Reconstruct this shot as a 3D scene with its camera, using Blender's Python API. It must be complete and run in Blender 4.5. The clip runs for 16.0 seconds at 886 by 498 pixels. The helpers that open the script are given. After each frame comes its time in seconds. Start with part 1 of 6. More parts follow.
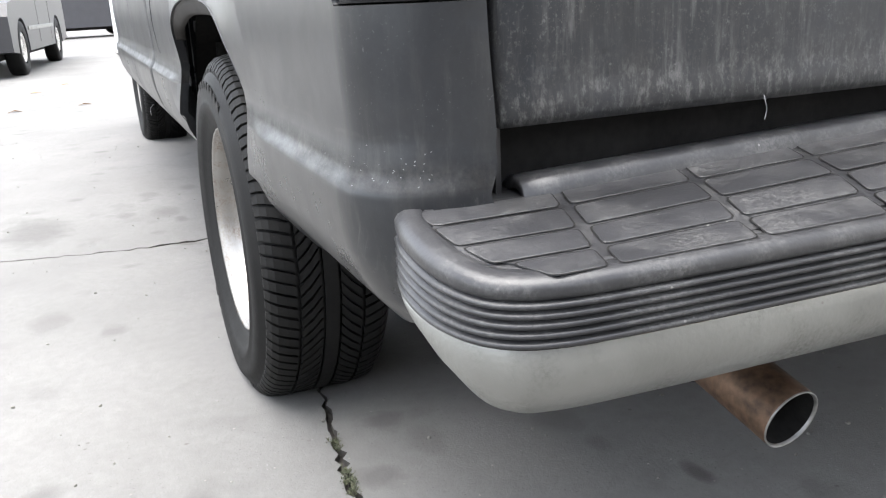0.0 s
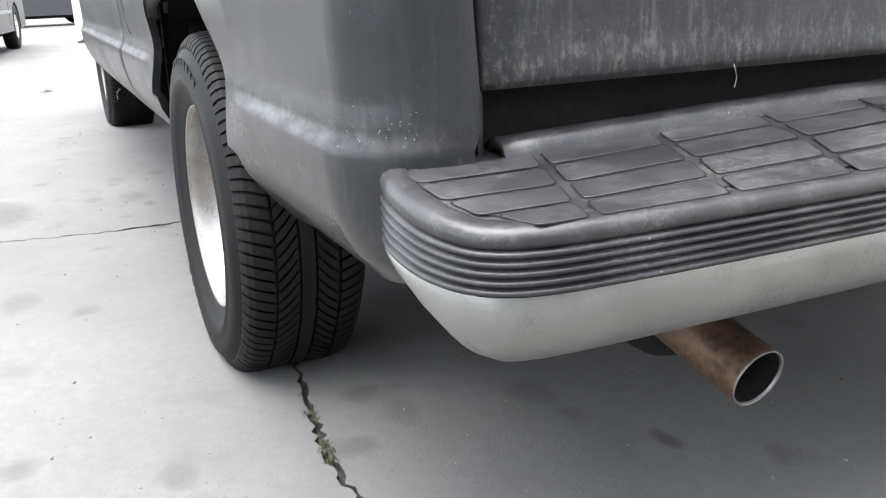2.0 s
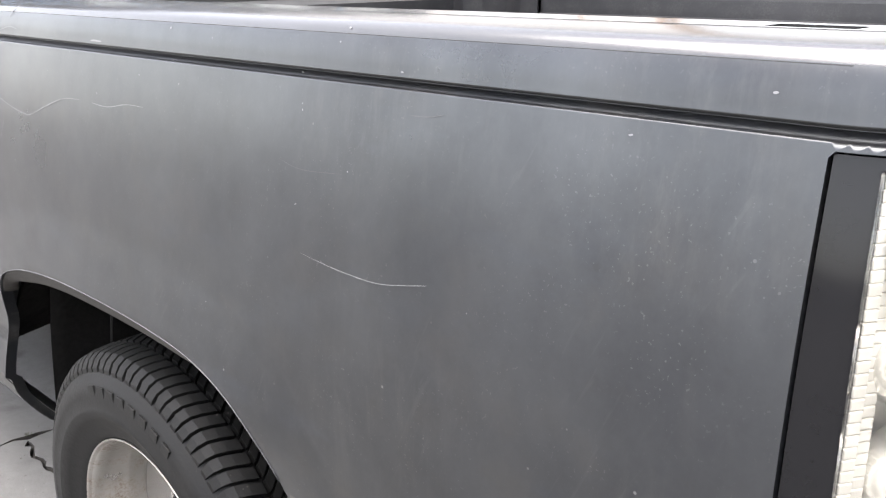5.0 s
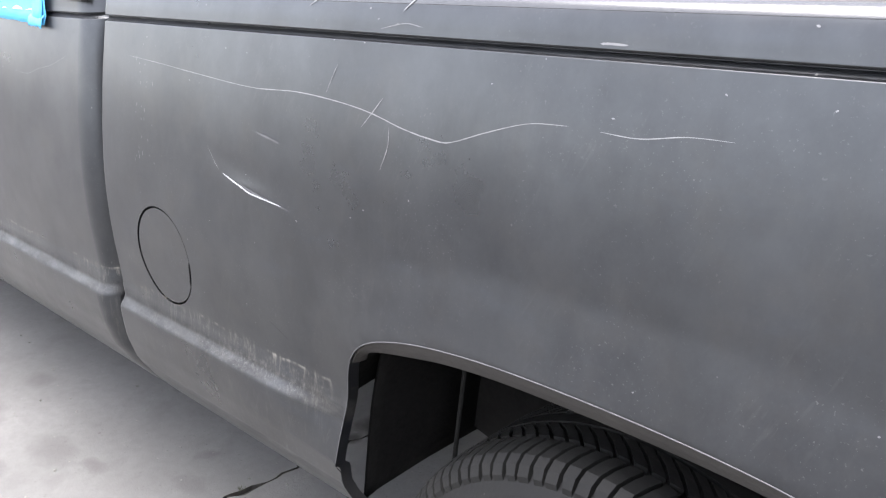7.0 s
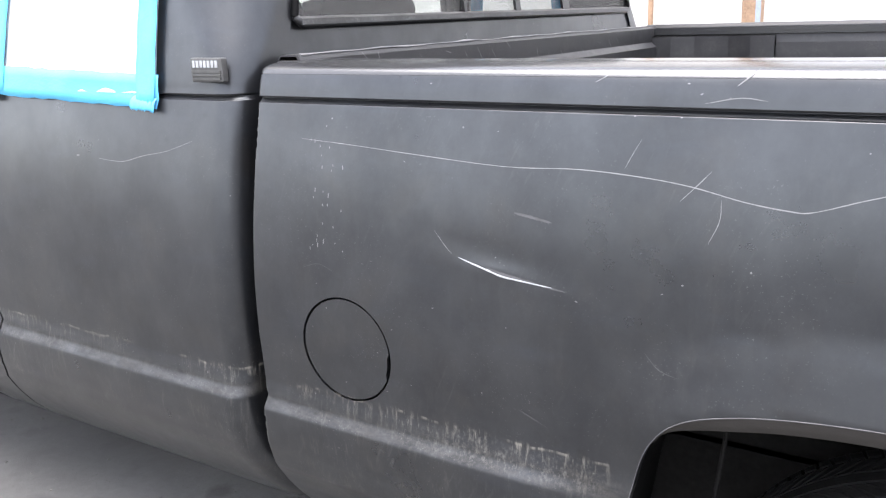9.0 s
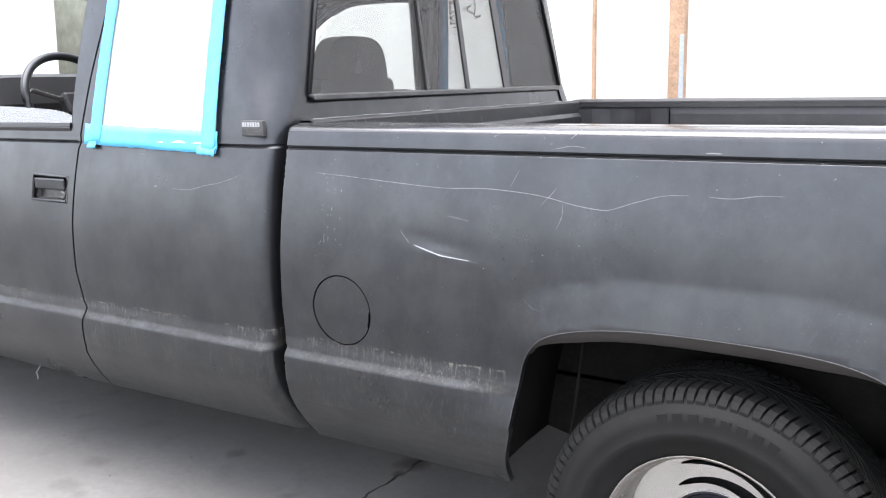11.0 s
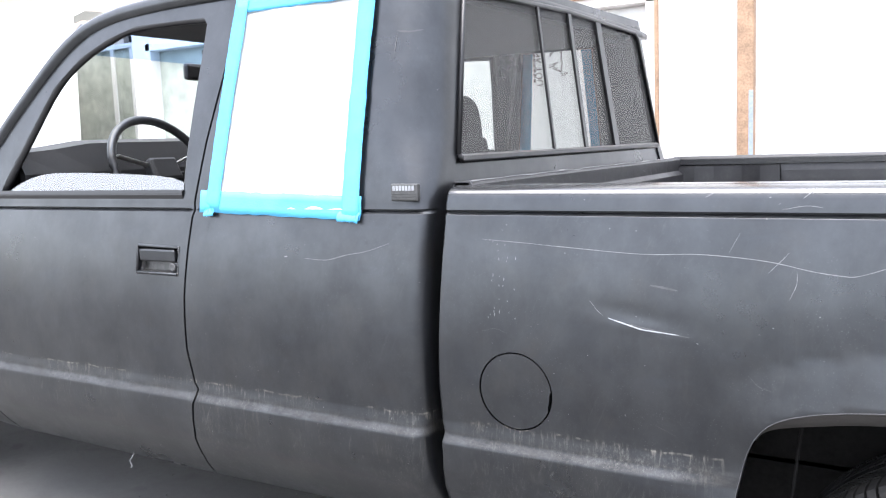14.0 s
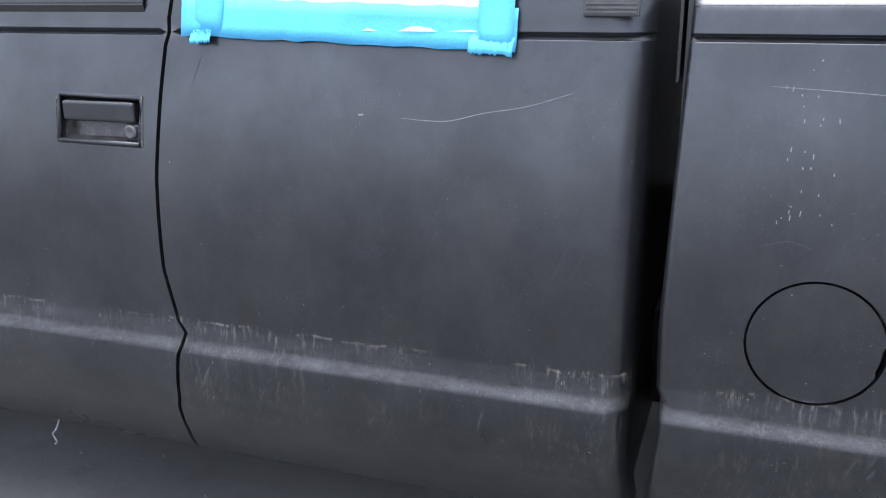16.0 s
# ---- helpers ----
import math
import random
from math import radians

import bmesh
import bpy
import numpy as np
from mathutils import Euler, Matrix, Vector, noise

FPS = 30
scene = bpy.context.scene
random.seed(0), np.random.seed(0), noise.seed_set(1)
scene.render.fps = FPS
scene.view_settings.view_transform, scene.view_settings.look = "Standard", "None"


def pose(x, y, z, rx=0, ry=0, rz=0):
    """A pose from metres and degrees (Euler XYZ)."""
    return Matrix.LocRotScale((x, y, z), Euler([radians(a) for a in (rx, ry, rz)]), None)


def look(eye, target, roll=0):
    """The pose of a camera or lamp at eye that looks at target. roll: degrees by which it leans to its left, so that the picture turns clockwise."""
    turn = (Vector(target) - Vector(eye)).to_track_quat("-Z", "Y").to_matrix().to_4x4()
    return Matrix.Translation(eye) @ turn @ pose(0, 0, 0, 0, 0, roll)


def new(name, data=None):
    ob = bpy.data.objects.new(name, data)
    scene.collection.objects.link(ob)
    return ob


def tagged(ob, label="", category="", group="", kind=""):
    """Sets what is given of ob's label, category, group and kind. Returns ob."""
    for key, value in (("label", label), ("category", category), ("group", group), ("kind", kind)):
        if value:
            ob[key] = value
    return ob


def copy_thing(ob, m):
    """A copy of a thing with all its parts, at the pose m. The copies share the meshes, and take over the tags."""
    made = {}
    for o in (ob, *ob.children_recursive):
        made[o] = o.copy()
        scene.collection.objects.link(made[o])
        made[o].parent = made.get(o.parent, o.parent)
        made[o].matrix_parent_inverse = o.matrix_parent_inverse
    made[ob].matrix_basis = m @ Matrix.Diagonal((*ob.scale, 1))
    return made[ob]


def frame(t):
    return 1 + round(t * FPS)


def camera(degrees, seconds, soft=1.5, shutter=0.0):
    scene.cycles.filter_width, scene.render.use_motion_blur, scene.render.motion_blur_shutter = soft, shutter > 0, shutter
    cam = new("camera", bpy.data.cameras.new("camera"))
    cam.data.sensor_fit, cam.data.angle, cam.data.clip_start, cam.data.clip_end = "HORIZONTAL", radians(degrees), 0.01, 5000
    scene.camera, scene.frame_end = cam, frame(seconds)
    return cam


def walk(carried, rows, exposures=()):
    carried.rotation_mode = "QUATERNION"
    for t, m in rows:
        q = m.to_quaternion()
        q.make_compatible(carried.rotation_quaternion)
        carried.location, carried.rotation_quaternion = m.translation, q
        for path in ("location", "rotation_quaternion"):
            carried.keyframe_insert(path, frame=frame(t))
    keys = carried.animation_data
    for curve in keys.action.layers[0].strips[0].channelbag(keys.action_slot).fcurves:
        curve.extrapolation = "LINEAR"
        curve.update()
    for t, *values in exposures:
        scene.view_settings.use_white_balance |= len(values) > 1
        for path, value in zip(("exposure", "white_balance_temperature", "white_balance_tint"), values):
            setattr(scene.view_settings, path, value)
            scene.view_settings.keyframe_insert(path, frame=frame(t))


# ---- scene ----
cam = camera(54.0, 16.0, soft=1.2)
PATH = [
    (0, (1.714, -0.216, 0.738), (-0.063, 0.506, 0.171), -2.8),
    (0.5, (1.737, -0.226, 0.726), (-0.025, 0.506, 0.128), -2.3),
    (1, (1.736, -0.249, 0.726), (-0.032, 0.465, 0.121), -1.9),
    (1.5, (1.729, -0.248, 0.721), (-0.01, 0.549, 0.139), -2.2),
    (2, (1.736, -0.246, 0.714), (-0.005, 0.547, 0.13), -2.1),
    (2.5, (1.66, -0.29, 0.81), (-0.03, 0.623, 0.254), 0.0),
    (3, (1.573, -0.355, 0.873), (-0.065, 0.626, 0.276), -0.4),
    (3.5, (1.413, -0.386, 0.948), (-0.141, 0.703, 0.317), 0.5),
    (4, (1.279, -0.437, 1.027), (-0.121, 0.849, 0.405), 1.3),
    (4.5, (1.2, -0.508, 1.09), (-0.086, 0.87, 0.421), 0.2),
    (5, (1.097, -0.472, 1.163), (-0.213, 0.911, 0.552), -0.4),
    (5.2, (1.044, -0.475, 1.178), (-0.323, 0.862, 0.591), -1.0),
    (7.3, (0.335, -0.644, 1.156), (-0.99, 0.703, 0.5), -1.3),
    (7.5, (0.26, -0.658, 1.144), (-0.997, 0.773, 0.533), 0.1),
    (8, (0.096, -0.764, 1.186), (-0.987, 0.795, 0.556), -1.1),
    (8.5, (0.005, -0.837, 1.171), (-1.097, 0.73, 0.598), -0.7),
    (9, (-0.03, -0.953, 1.188), (-1.082, 0.667, 0.669), -1.9),
    (9.2, (-0.014, -1.021, 1.191), (-1.048, 0.619, 0.701), -1.7),
    (11.3, (0.46, -1.626, 1.217), (-0.572, 0.045, 0.842), -1.2),
    (11.5, (0.492, -1.681, 1.199), (-0.527, -0.004, 0.812), -0.6),
    (12, (0.553, -1.748, 1.174), (-0.378, -0.032, 0.741), -1.1),
    (12.5, (0.504, -1.805, 1.164), (-0.542, -0.161, 0.714), -1.2),
    (13, (0.327, -1.824, 1.191), (-0.687, -0.14, 0.826), -2.1),
    (13.5, (0.136, -1.736, 1.205), (-0.904, -0.051, 0.925), -2.1),
    (13.7, (0.064, -1.66, 1.228), (-0.981, 0.029, 0.996), -3.4),
    (14, (-0.041, -1.586, 1.219), (-1.066, 0.115, 0.98), -2.1),
    (14.5, (-0.245, -1.478, 1.182), (-1.197, 0.238, 0.797), -1.5),
    (15, (-0.488, -1.357, 1.172), (-1.383, 0.34, 0.606), -0.7),
    (15.5, (-0.698, -1.215, 1.135), (-1.561, 0.512, 0.613), -2.1),
    (16, (-0.943, -1.104, 1.127), (-1.579, 0.705, 0.56), -0.3),
]
walk(cam, [(t, look(eye, target, roll)) for t, eye, target, roll in PATH], [(0.0, 2.55, 6550, 10), (2.0, 2.55, 6500, 10), (3.5, 2.66, 6600, 11), (5.0, 2.86, 6800, 13), (8.0, 2.68, 6450, 14), (9.0, 2.64, 6550, 14), (12.5, 2.59, 6450, 13), (14.0, 2.64, 6350, 13), (15.5, 2.18, 6050, 15), (16.0, 2.03, 5950, 15)])

# ---- light ----
world = bpy.data.worlds.new("world")
scene.world = world
world.use_nodes = True
wn = world.node_tree.nodes
sky = wn.new("ShaderNodeTexSky")
sky.sky_type, sky.sun_disc = "NISHITA", False
sky.sun_elevation, sky.sun_rotation = radians(80), radians(185)
sky.air_density, sky.dust_density, sky.ozone_density = 1.0, 2.0, 1.0
wn["Background"].inputs["Strength"].default_value = 0.15
cloudy = wn.new("ShaderNodeHueSaturation")
cloudy.inputs["Saturation"].default_value = 0.36
world.node_tree.links.new(sky.outputs[0], cloudy.inputs["Color"])
world.node_tree.links.new(cloudy.outputs[0], wn["Background"].inputs["Color"])
sun_data = bpy.data.lights.new("sun", "SUN")
sun_data.energy, sun_data.angle, sun_data.color = 1.6, radians(68), (1.0, 0.985, 0.96)
sun = new("sun", sun_data)
sun.matrix_world = look((-0.5, -1.6, 18), (0, 0, 0))

# ---- materials ----


def material(name, color, rough=0.6, metal=0.0, vary=0.25, scale=8.0, bump=0.15, fine=90.0, spec=0.5, coat=0.0):
    """A surface with variation of tone at two scales and a fine relief."""
    m = bpy.data.materials.new(name)
    m.use_nodes = True
    nt = m.node_tree
    b = nt.nodes["Principled BSDF"]
    tc = nt.nodes.new("ShaderNodeTexCoord")
    n1 = nt.nodes.new("ShaderNodeTexNoise")
    n1.inputs["Scale"].default_value, n1.inputs["Detail"].default_value = scale, 6
    n2 = nt.nodes.new("ShaderNodeTexNoise")
    n2.inputs["Scale"].default_value, n2.inputs["Detail"].default_value = fine, 4
    for n in (n1, n2):
        nt.links.new(tc.outputs["Object"], n.inputs["Vector"])
    add = nt.nodes.new("ShaderNodeMath")
    add.operation = "ADD"
    nt.links.new(n1.outputs["Fac"], add.inputs[0])
    nt.links.new(n2.outputs["Fac"], add.inputs[1])
    ramp = nt.nodes.new("ShaderNodeMapRange")
    ramp.inputs["From Min"].default_value, ramp.inputs["From Max"].default_value = 0.6, 1.4
    ramp.inputs["To Min"].default_value, ramp.inputs["To Max"].default_value = 1 - vary, 1 + vary
    nt.links.new(add.outputs[0], ramp.inputs["Value"])
    mix = nt.nodes.new("ShaderNodeVectorMath")
    mix.operation = "SCALE"
    mix.inputs[0].default_value = color[:3]
    nt.links.new(ramp.outputs[0], mix.inputs["Scale"])
    nt.links.new(mix.outputs[0], b.inputs["Base Color"])
    b.inputs["Roughness"].default_value, b.inputs["Metallic"].default_value = rough, metal
    b.inputs["Specular IOR Level"].default_value = spec
    b.inputs["Coat Weight"].default_value = coat
    if bump:
        bp = nt.nodes.new("ShaderNodeBump")
        bp.inputs["Strength"].default_value, bp.inputs["Distance"].default_value = bump, 0.002
        nt.links.new(n2.outputs["Fac"], bp.inputs["Height"])
        nt.links.new(bp.outputs[0], b.inputs["Normal"])
    return m


def glass(name, tint, rough=0.03, gloss=0.05, grazing=0.8, film=0.0, film_color=(0.3, 0.3, 0.3)):
    m = bpy.data.materials.new(name)
    m.use_nodes = True
    nt = m.node_tree
    out = nt.nodes["Material Output"]
    nt.nodes.remove(nt.nodes["Principled BSDF"])
    tr, gl, fr, mx = (nt.nodes.new("ShaderNode" + k) for k in ("BsdfTransparent", "BsdfGlossy", "LayerWeight", "MixShader"))
    tr.inputs["Color"].default_value = (*tint, 1)
    gl.inputs["Roughness"].default_value = rough
    fr.inputs["Blend"].default_value = 0.5
    nt.links.new(math_node(nt, "ADD", math_node(nt, "MULTIPLY", math_node(nt, "POWER", fr.outputs["Facing"], 5.0), grazing), gloss), mx.inputs[0])
    nt.links.new(tr.outputs[0], mx.inputs[1])
    nt.links.new(gl.outputs[0], mx.inputs[2])
    last = mx.outputs[0]
    if film:
        # a thin, slightly smeared grey coat: dust, or on TINTED a painted reflection
        df, over = nt.nodes.new("ShaderNodeBsdfDiffuse"), nt.nodes.new("ShaderNodeMixShader")
        df.inputs["Color"].default_value = (*film_color, 1)
        pos = nt.nodes.new("ShaderNodeTexCoord").outputs["Object"]
        smear = remap(nt, noise_node(nt, pos, 14, 6, (1, 1, 1), 0.7), 0.35, 0.7, film * 0.75, film * 1.3)
        nt.links.new(smear, over.inputs[0])
        nt.links.new(last, over.inputs[1])
        nt.links.new(df.outputs[0], over.inputs[2])
        last = over.outputs[0]
    nt.links.new(last, out.inputs["Surface"])
    return m


def noise_node(nt, coords, scale, detail=5, stretch=(1, 1, 1), rough=0.5):
    mp = nt.nodes.new("ShaderNodeMapping")
    mp.inputs["Scale"].default_value = stretch
    nt.links.new(coords, mp.inputs["Vector"])
    n = nt.nodes.new("ShaderNodeTexNoise")
    n.inputs["Scale"].default_value, n.inputs["Detail"].default_value, n.inputs["Roughness"].default_value = scale, detail, rough
    nt.links.new(mp.outputs[0], n.inputs["Vector"])
    return n.outputs["Fac"]


def remap(nt, value, a, b, lo=0.0, hi=1.0):
    r = nt.nodes.new("ShaderNodeMapRange")
    for k, v in (("From Min", a), ("From Max", b), ("To Min", lo), ("To Max", hi)):
        r.inputs[k].default_value = v
    nt.links.new(value, r.inputs["Value"])
    return r.outputs[0]


def math_node(nt, op, a, b):
    n = nt.nodes.new("ShaderNodeMath")
    n.operation = op
    for k, v in enumerate((a, b)):
        if isinstance(v, (int, float)):
            n.inputs[k].default_value = v
        else:
            nt.links.new(v, n.inputs[k])
    return n.outputs[0]


def blend(nt, fac, a, b):
    n = nt.nodes.new("ShaderNodeMix")
    n.data_type = "RGBA"
    nt.links.new(fac, n.inputs[0])
    for k, v in ((6, a), (7, b)):
        if isinstance(v, tuple):
            n.inputs[k].default_value = (*v, 1)
        else:
            nt.links.new(v, n.inputs[k])
    return n.outputs[2]


RIDE = -0.05  # how far the body sits below its own drawing height


def weathered_paint(name, color, rough=0.42, dust=1.0, runny=0.0, shine=0.78):
    """Faded satin black paint: cloudy fading, run-down dust streaks, fine chips, grime along the lower crease."""
    m = bpy.data.materials.new(name)
    m.use_nodes = True
    nt = m.node_tree
    b = nt.nodes["Principled BSDF"]
    geo = nt.nodes.new("ShaderNodeNewGeometry")
    pos = geo.outputs["Position"]
    sep = nt.nodes.new("ShaderNodeSeparateXYZ")
    nt.links.new(pos, sep.inputs[0])
    z = math_node(nt, "SUBTRACT", sep.outputs["Z"], RIDE)
    cloud = noise_node(nt, pos, 3.0, 4)
    fade = remap(nt, cloud, 0.3, 0.75)
    base = blend(nt, fade, color, tuple(c * 1.35 + 0.004 for c in color))
    rusty = remap(nt, noise_node(nt, pos, 13, 6, rough=0.65), 0.50, 0.72)
    base = blend(nt, math_node(nt, "MULTIPLY", rusty, 0.5), base, (0.013, 0.0105, 0.008))
    # cloudy blotches where the paint has chalked or been rubbed, and small dark spots
    blotch = remap(nt, noise_node(nt, pos, 6.5, 7, (1, 1, 0.85), 0.68), 0.40, 0.66)
    base = blend(nt, math_node(nt, "MULTIPLY", blotch, 0.55), base, tuple(c * 2.3 + 0.003 for c in color))
    rubbed = remap(nt, noise_node(nt, pos, 11, 5, (0.45, 1, 1.6), 0.7), 0.55, 0.72)
    base = blend(nt, math_node(nt, "MULTIPLY", rubbed, 0.35), base, (0.013, 0.0160, 0.022))
    spots = remap(nt, noise_node(nt, pos, 38, 2), 0.70, 0.76)
    base = blend(nt, math_node(nt, "MULTIPLY", spots, 0.7), base, (0.003, 0.003, 0.003))
    grain = remap(nt, noise_node(nt, pos, 260, 3), 0.3, 0.7)
    base = blend(nt, math_node(nt, "MULTIPLY", grain, 0.02), base, (0.08, 0.08, 0.08))
    # dusty runs, stretched downwards, thicker on the lower body
    runs = remap(nt, noise_node(nt, pos, 60, 6, (1.3, 1.3, 0.16), 0.7), 0.50, 0.75)
    patch = remap(nt, noise_node(nt, pos, 5, 4), 0.42, 0.65)
    by_tail = remap(nt, sep.outputs["X"], 0.30, 0.55, 1.0, 2.6)
    dusty = math_node(nt, "MULTIPLY", math_node(nt, "MULTIPLY", math_node(nt, "MULTIPLY", runs, patch), by_tail), remap(nt, z, 1.0, 0.55, 0.02, 0.045 * dust))
    base = blend(nt, dusty, base, (0.30, 0.28, 0.25))
    # fine slanting streaks of dried splash on the lowest panels
    lean = nt.nodes.new("ShaderNodeMapping")
    lean.inputs["Rotation"].default_value = (0, radians(-24), 0)
    nt.links.new(pos, lean.inputs["Vector"])
    fine = remap(nt, noise_node(nt, lean.outputs[0], 95, 3, (1.5, 1.5, 0.09), 0.6), 0.60, 0.70)
    some = remap(nt, noise_node(nt, pos, 7, 3), 0.45, 0.62)
    splash = math_node(nt, "MULTIPLY", math_node(nt, "MULTIPLY", fine, some), remap(nt, z, 0.66, 0.60, 0.02, 0.09 * dust))
    base = blend(nt, splash, base, (0.36, 0.35, 0.33))
    if runny:
        down = remap(nt, noise_node(nt, pos, 110, 5, (1, 1, 0.09), 0.7), 0.50, 0.68)
        specks = remap(nt, noise_node(nt, pos, 210, 4, rough=0.75), 0.55, 0.72)
        streaks = math_node(nt, "MULTIPLY", math_node(nt, "ADD", math_node(nt, "MULTIPLY", specks, 0.6), math_node(nt, "MULTIPLY", down, remap(nt, noise_node(nt, pos, 26, 5, (1, 1, 0.4), 0.65), 0.42, 0.62))), remap(nt, noise_node(nt, pos, 6, 4), 0.40, 0.62, 0.10, 0.5))
        base = blend(nt, streaks, base, (0.20, 0.195, 0.185))
        base = blend(nt, math_node(nt, "MULTIPLY", remap(nt, z, 0.735, 0.695), remap(nt, noise_node(nt, pos, 130, 5, (1, 1, 0.5), 0.75), 0.50, 0.66, 0.02, 0.26)), base, (0.24, 0.235, 0.22))
    flecks = math_node(nt, "MULTIPLY", remap(nt, noise_node(nt, pos, 340, 2), 0.66, 0.72), remap(nt, noise_node(nt, pos, 11, 4, rough=0.6), 0.45, 0.62, 0.03, 0.28))
    base = blend(nt, math_node(nt, "MULTIPLY", flecks, remap(nt, z, 1.1, 0.5, 0.35, 1.0)), base, (0.26, 0.255, 0.24))
    # a broken tide line of grime just above the crease
    wavy = math_node(nt, "ADD", z, remap(nt, noise_node(nt, pos, 14, 2, (1, 1, 0)), 0.3, 0.7, -0.004, 0.004))
    band = math_node(nt, "MULTIPLY", remap(nt, wavy, 0.634, 0.660, 0.25, 1.0), remap(nt, wavy, 0.672, 0.660))
    edge = math_node(nt, "MULTIPLY", remap(nt, wavy, 0.661, 0.664), remap(nt, wavy, 0.667, 0.6655))
    ragged = remap(nt, noise_node(nt, pos, 130, 4, (1.0, 1.0, 0.13), 0.75), 0.53, 0.66)
    broken = remap(nt, noise_node(nt, pos, 45, 4, (1, 1, 0.1), 0.7), 0.48, 0.58)
    where = remap(nt, noise_node(nt, pos, 4.2, 3, (1, 1, 0.05)), 0.42, 0.53)
    marks = math_node(nt, "ADD", math_node(nt, "MULTIPLY", band, math_node(nt, "MULTIPLY", ragged, 0.24)), math_node(nt, "MULTIPLY", edge, math_node(nt, "MULTIPLY", broken, 0.26)))
    tide = math_node(nt, "MULTIPLY", math_node(nt, "MULTIPLY", marks, remap(nt, sep.outputs["X"], 0.30, 0.48, 1.0, 0.22)), math_node(nt, "MULTIPLY", where, dust))
    low_edge = math_node(nt, "MULTIPLY", remap(nt, z, 0.48, 0.38), remap(nt, noise_node(nt, pos, 70, 5, (1, 1, 0.4), 0.7), 0.52, 0.68, 0.0, 0.16 * dust))
    base = blend(nt, low_edge, base, (0.26, 0.25, 0.23))
    base = blend(nt, tide, base, (0.36, 0.34, 0.29))
    film = math_node(nt, "MULTIPLY", math_node(nt, "MULTIPLY", remap(nt, z, 0.610, 0.618), remap(nt, z, 0.648, 0.632)), remap(nt, noise_node(nt, pos, 120, 5, (0.5, 1, 1), 0.75), 0.35, 0.65, 0.02, 0.10))
    base = blend(nt, film, base, (0.21, 0.195, 0.17))
    # loose pale dust caught on the crease ahead of and behind the wheel
    shelf = math_node(nt, "MULTIPLY", remap(nt, z, 0.612, 0.626), remap(nt, z, 0.668, 0.640))
    x = sep.outputs["X"]
    by_wheel = math_node(nt, "ADD", math_node(nt, "MULTIPLY", remap(nt, x, -0.80, -0.62), remap(nt, x, -0.40, -0.46)), math_node(nt, "MULTIPLY", remap(nt, x, 0.46, 0.55), remap(nt, x, 0.98, 0.75)))
    crumbs = remap(nt, noise_node(nt, pos, 150, 5, (1, 1, 0.55), 0.8), 0.50, 0.66)
    base = blend(nt, math_node(nt, "MULTIPLY", math_node(nt, "MULTIPLY", shelf, crumbs), math_node(nt, "MULTIPLY", by_wheel, 0.18)), base, (0.30, 0.29, 0.265))
    # small pale chips
    vor = nt.nodes.new("ShaderNodeTexVoronoi")
    vor.inputs["Scale"].default_value = 34
    nt.links.new(pos, vor.inputs["Vector"])
    chip = remap(nt, vor.outputs["Distance"], 0.055, 0.035)
    pick = remap(nt, noise_node(nt, pos, 7, 3), 0.53, 0.62)
    base = blend(nt, math_node(nt, "MULTIPLY", math_node(nt, "MULTIPLY", chip, pick), 0.42), base, (0.30, 0.30, 0.29))
    nt.links.new(base, b.inputs["Base Color"])
    rr = math_node(nt, "ADD", remap(nt, cloud, 0.25, 0.8, rough - 0.06, rough + 0.08), remap(nt, noise_node(nt, pos, 24, 6, rough=0.65), 0.3, 0.7, -0.015, 0.02))
    settled = math_node(nt, "MULTIPLY", math_node(nt, "MULTIPLY", remap(nt, z, 0.610, 0.616), remap(nt, z, 0.650, 0.634)), remap(nt, noise_node(nt, pos, 30, 5, (0.4, 1, 1), 0.7), 0.30, 0.62, 0.35, 1.0))
    rr = math_node(nt, "ADD", rr, math_node(nt, "MULTIPLY", settled, 0.26))
    nt.links.new(math_node(nt, "ADD", rr, math_node(nt, "MULTIPLY", dusty, 0.4)), b.inputs["Roughness"])
    bp = nt.nodes.new("ShaderNodeBump")
    worn = remap(nt, noise_node(nt, pos, 8, 7, (1, 1, 0.8), 0.62), 0.32, 0.68)
    nt.links.new(math_node(nt, "MULTIPLY", math_node(nt, "MULTIPLY", math_node(nt, "MULTIPLY", remap(nt, worn, 0, 1, 0.80, 1.12), remap(nt, blotch, 0, 1, 1.08, 0.86)), remap(nt, settled, 0, 1, 1.0, 0.45)), shine), b.inputs["Specular IOR Level"])
    b.inputs["Specular Tint"].default_value = (0.92, 0.96, 1.0, 1)
    bp.inputs["Strength"].default_value, bp.inputs["Distance"].default_value = 0.03, 0.0005
    nt.links.new(noise_node(nt, pos, 600, 3), bp.inputs["Height"])
    nt.links.new(bp.outputs[0], b.inputs["Normal"])
    return m


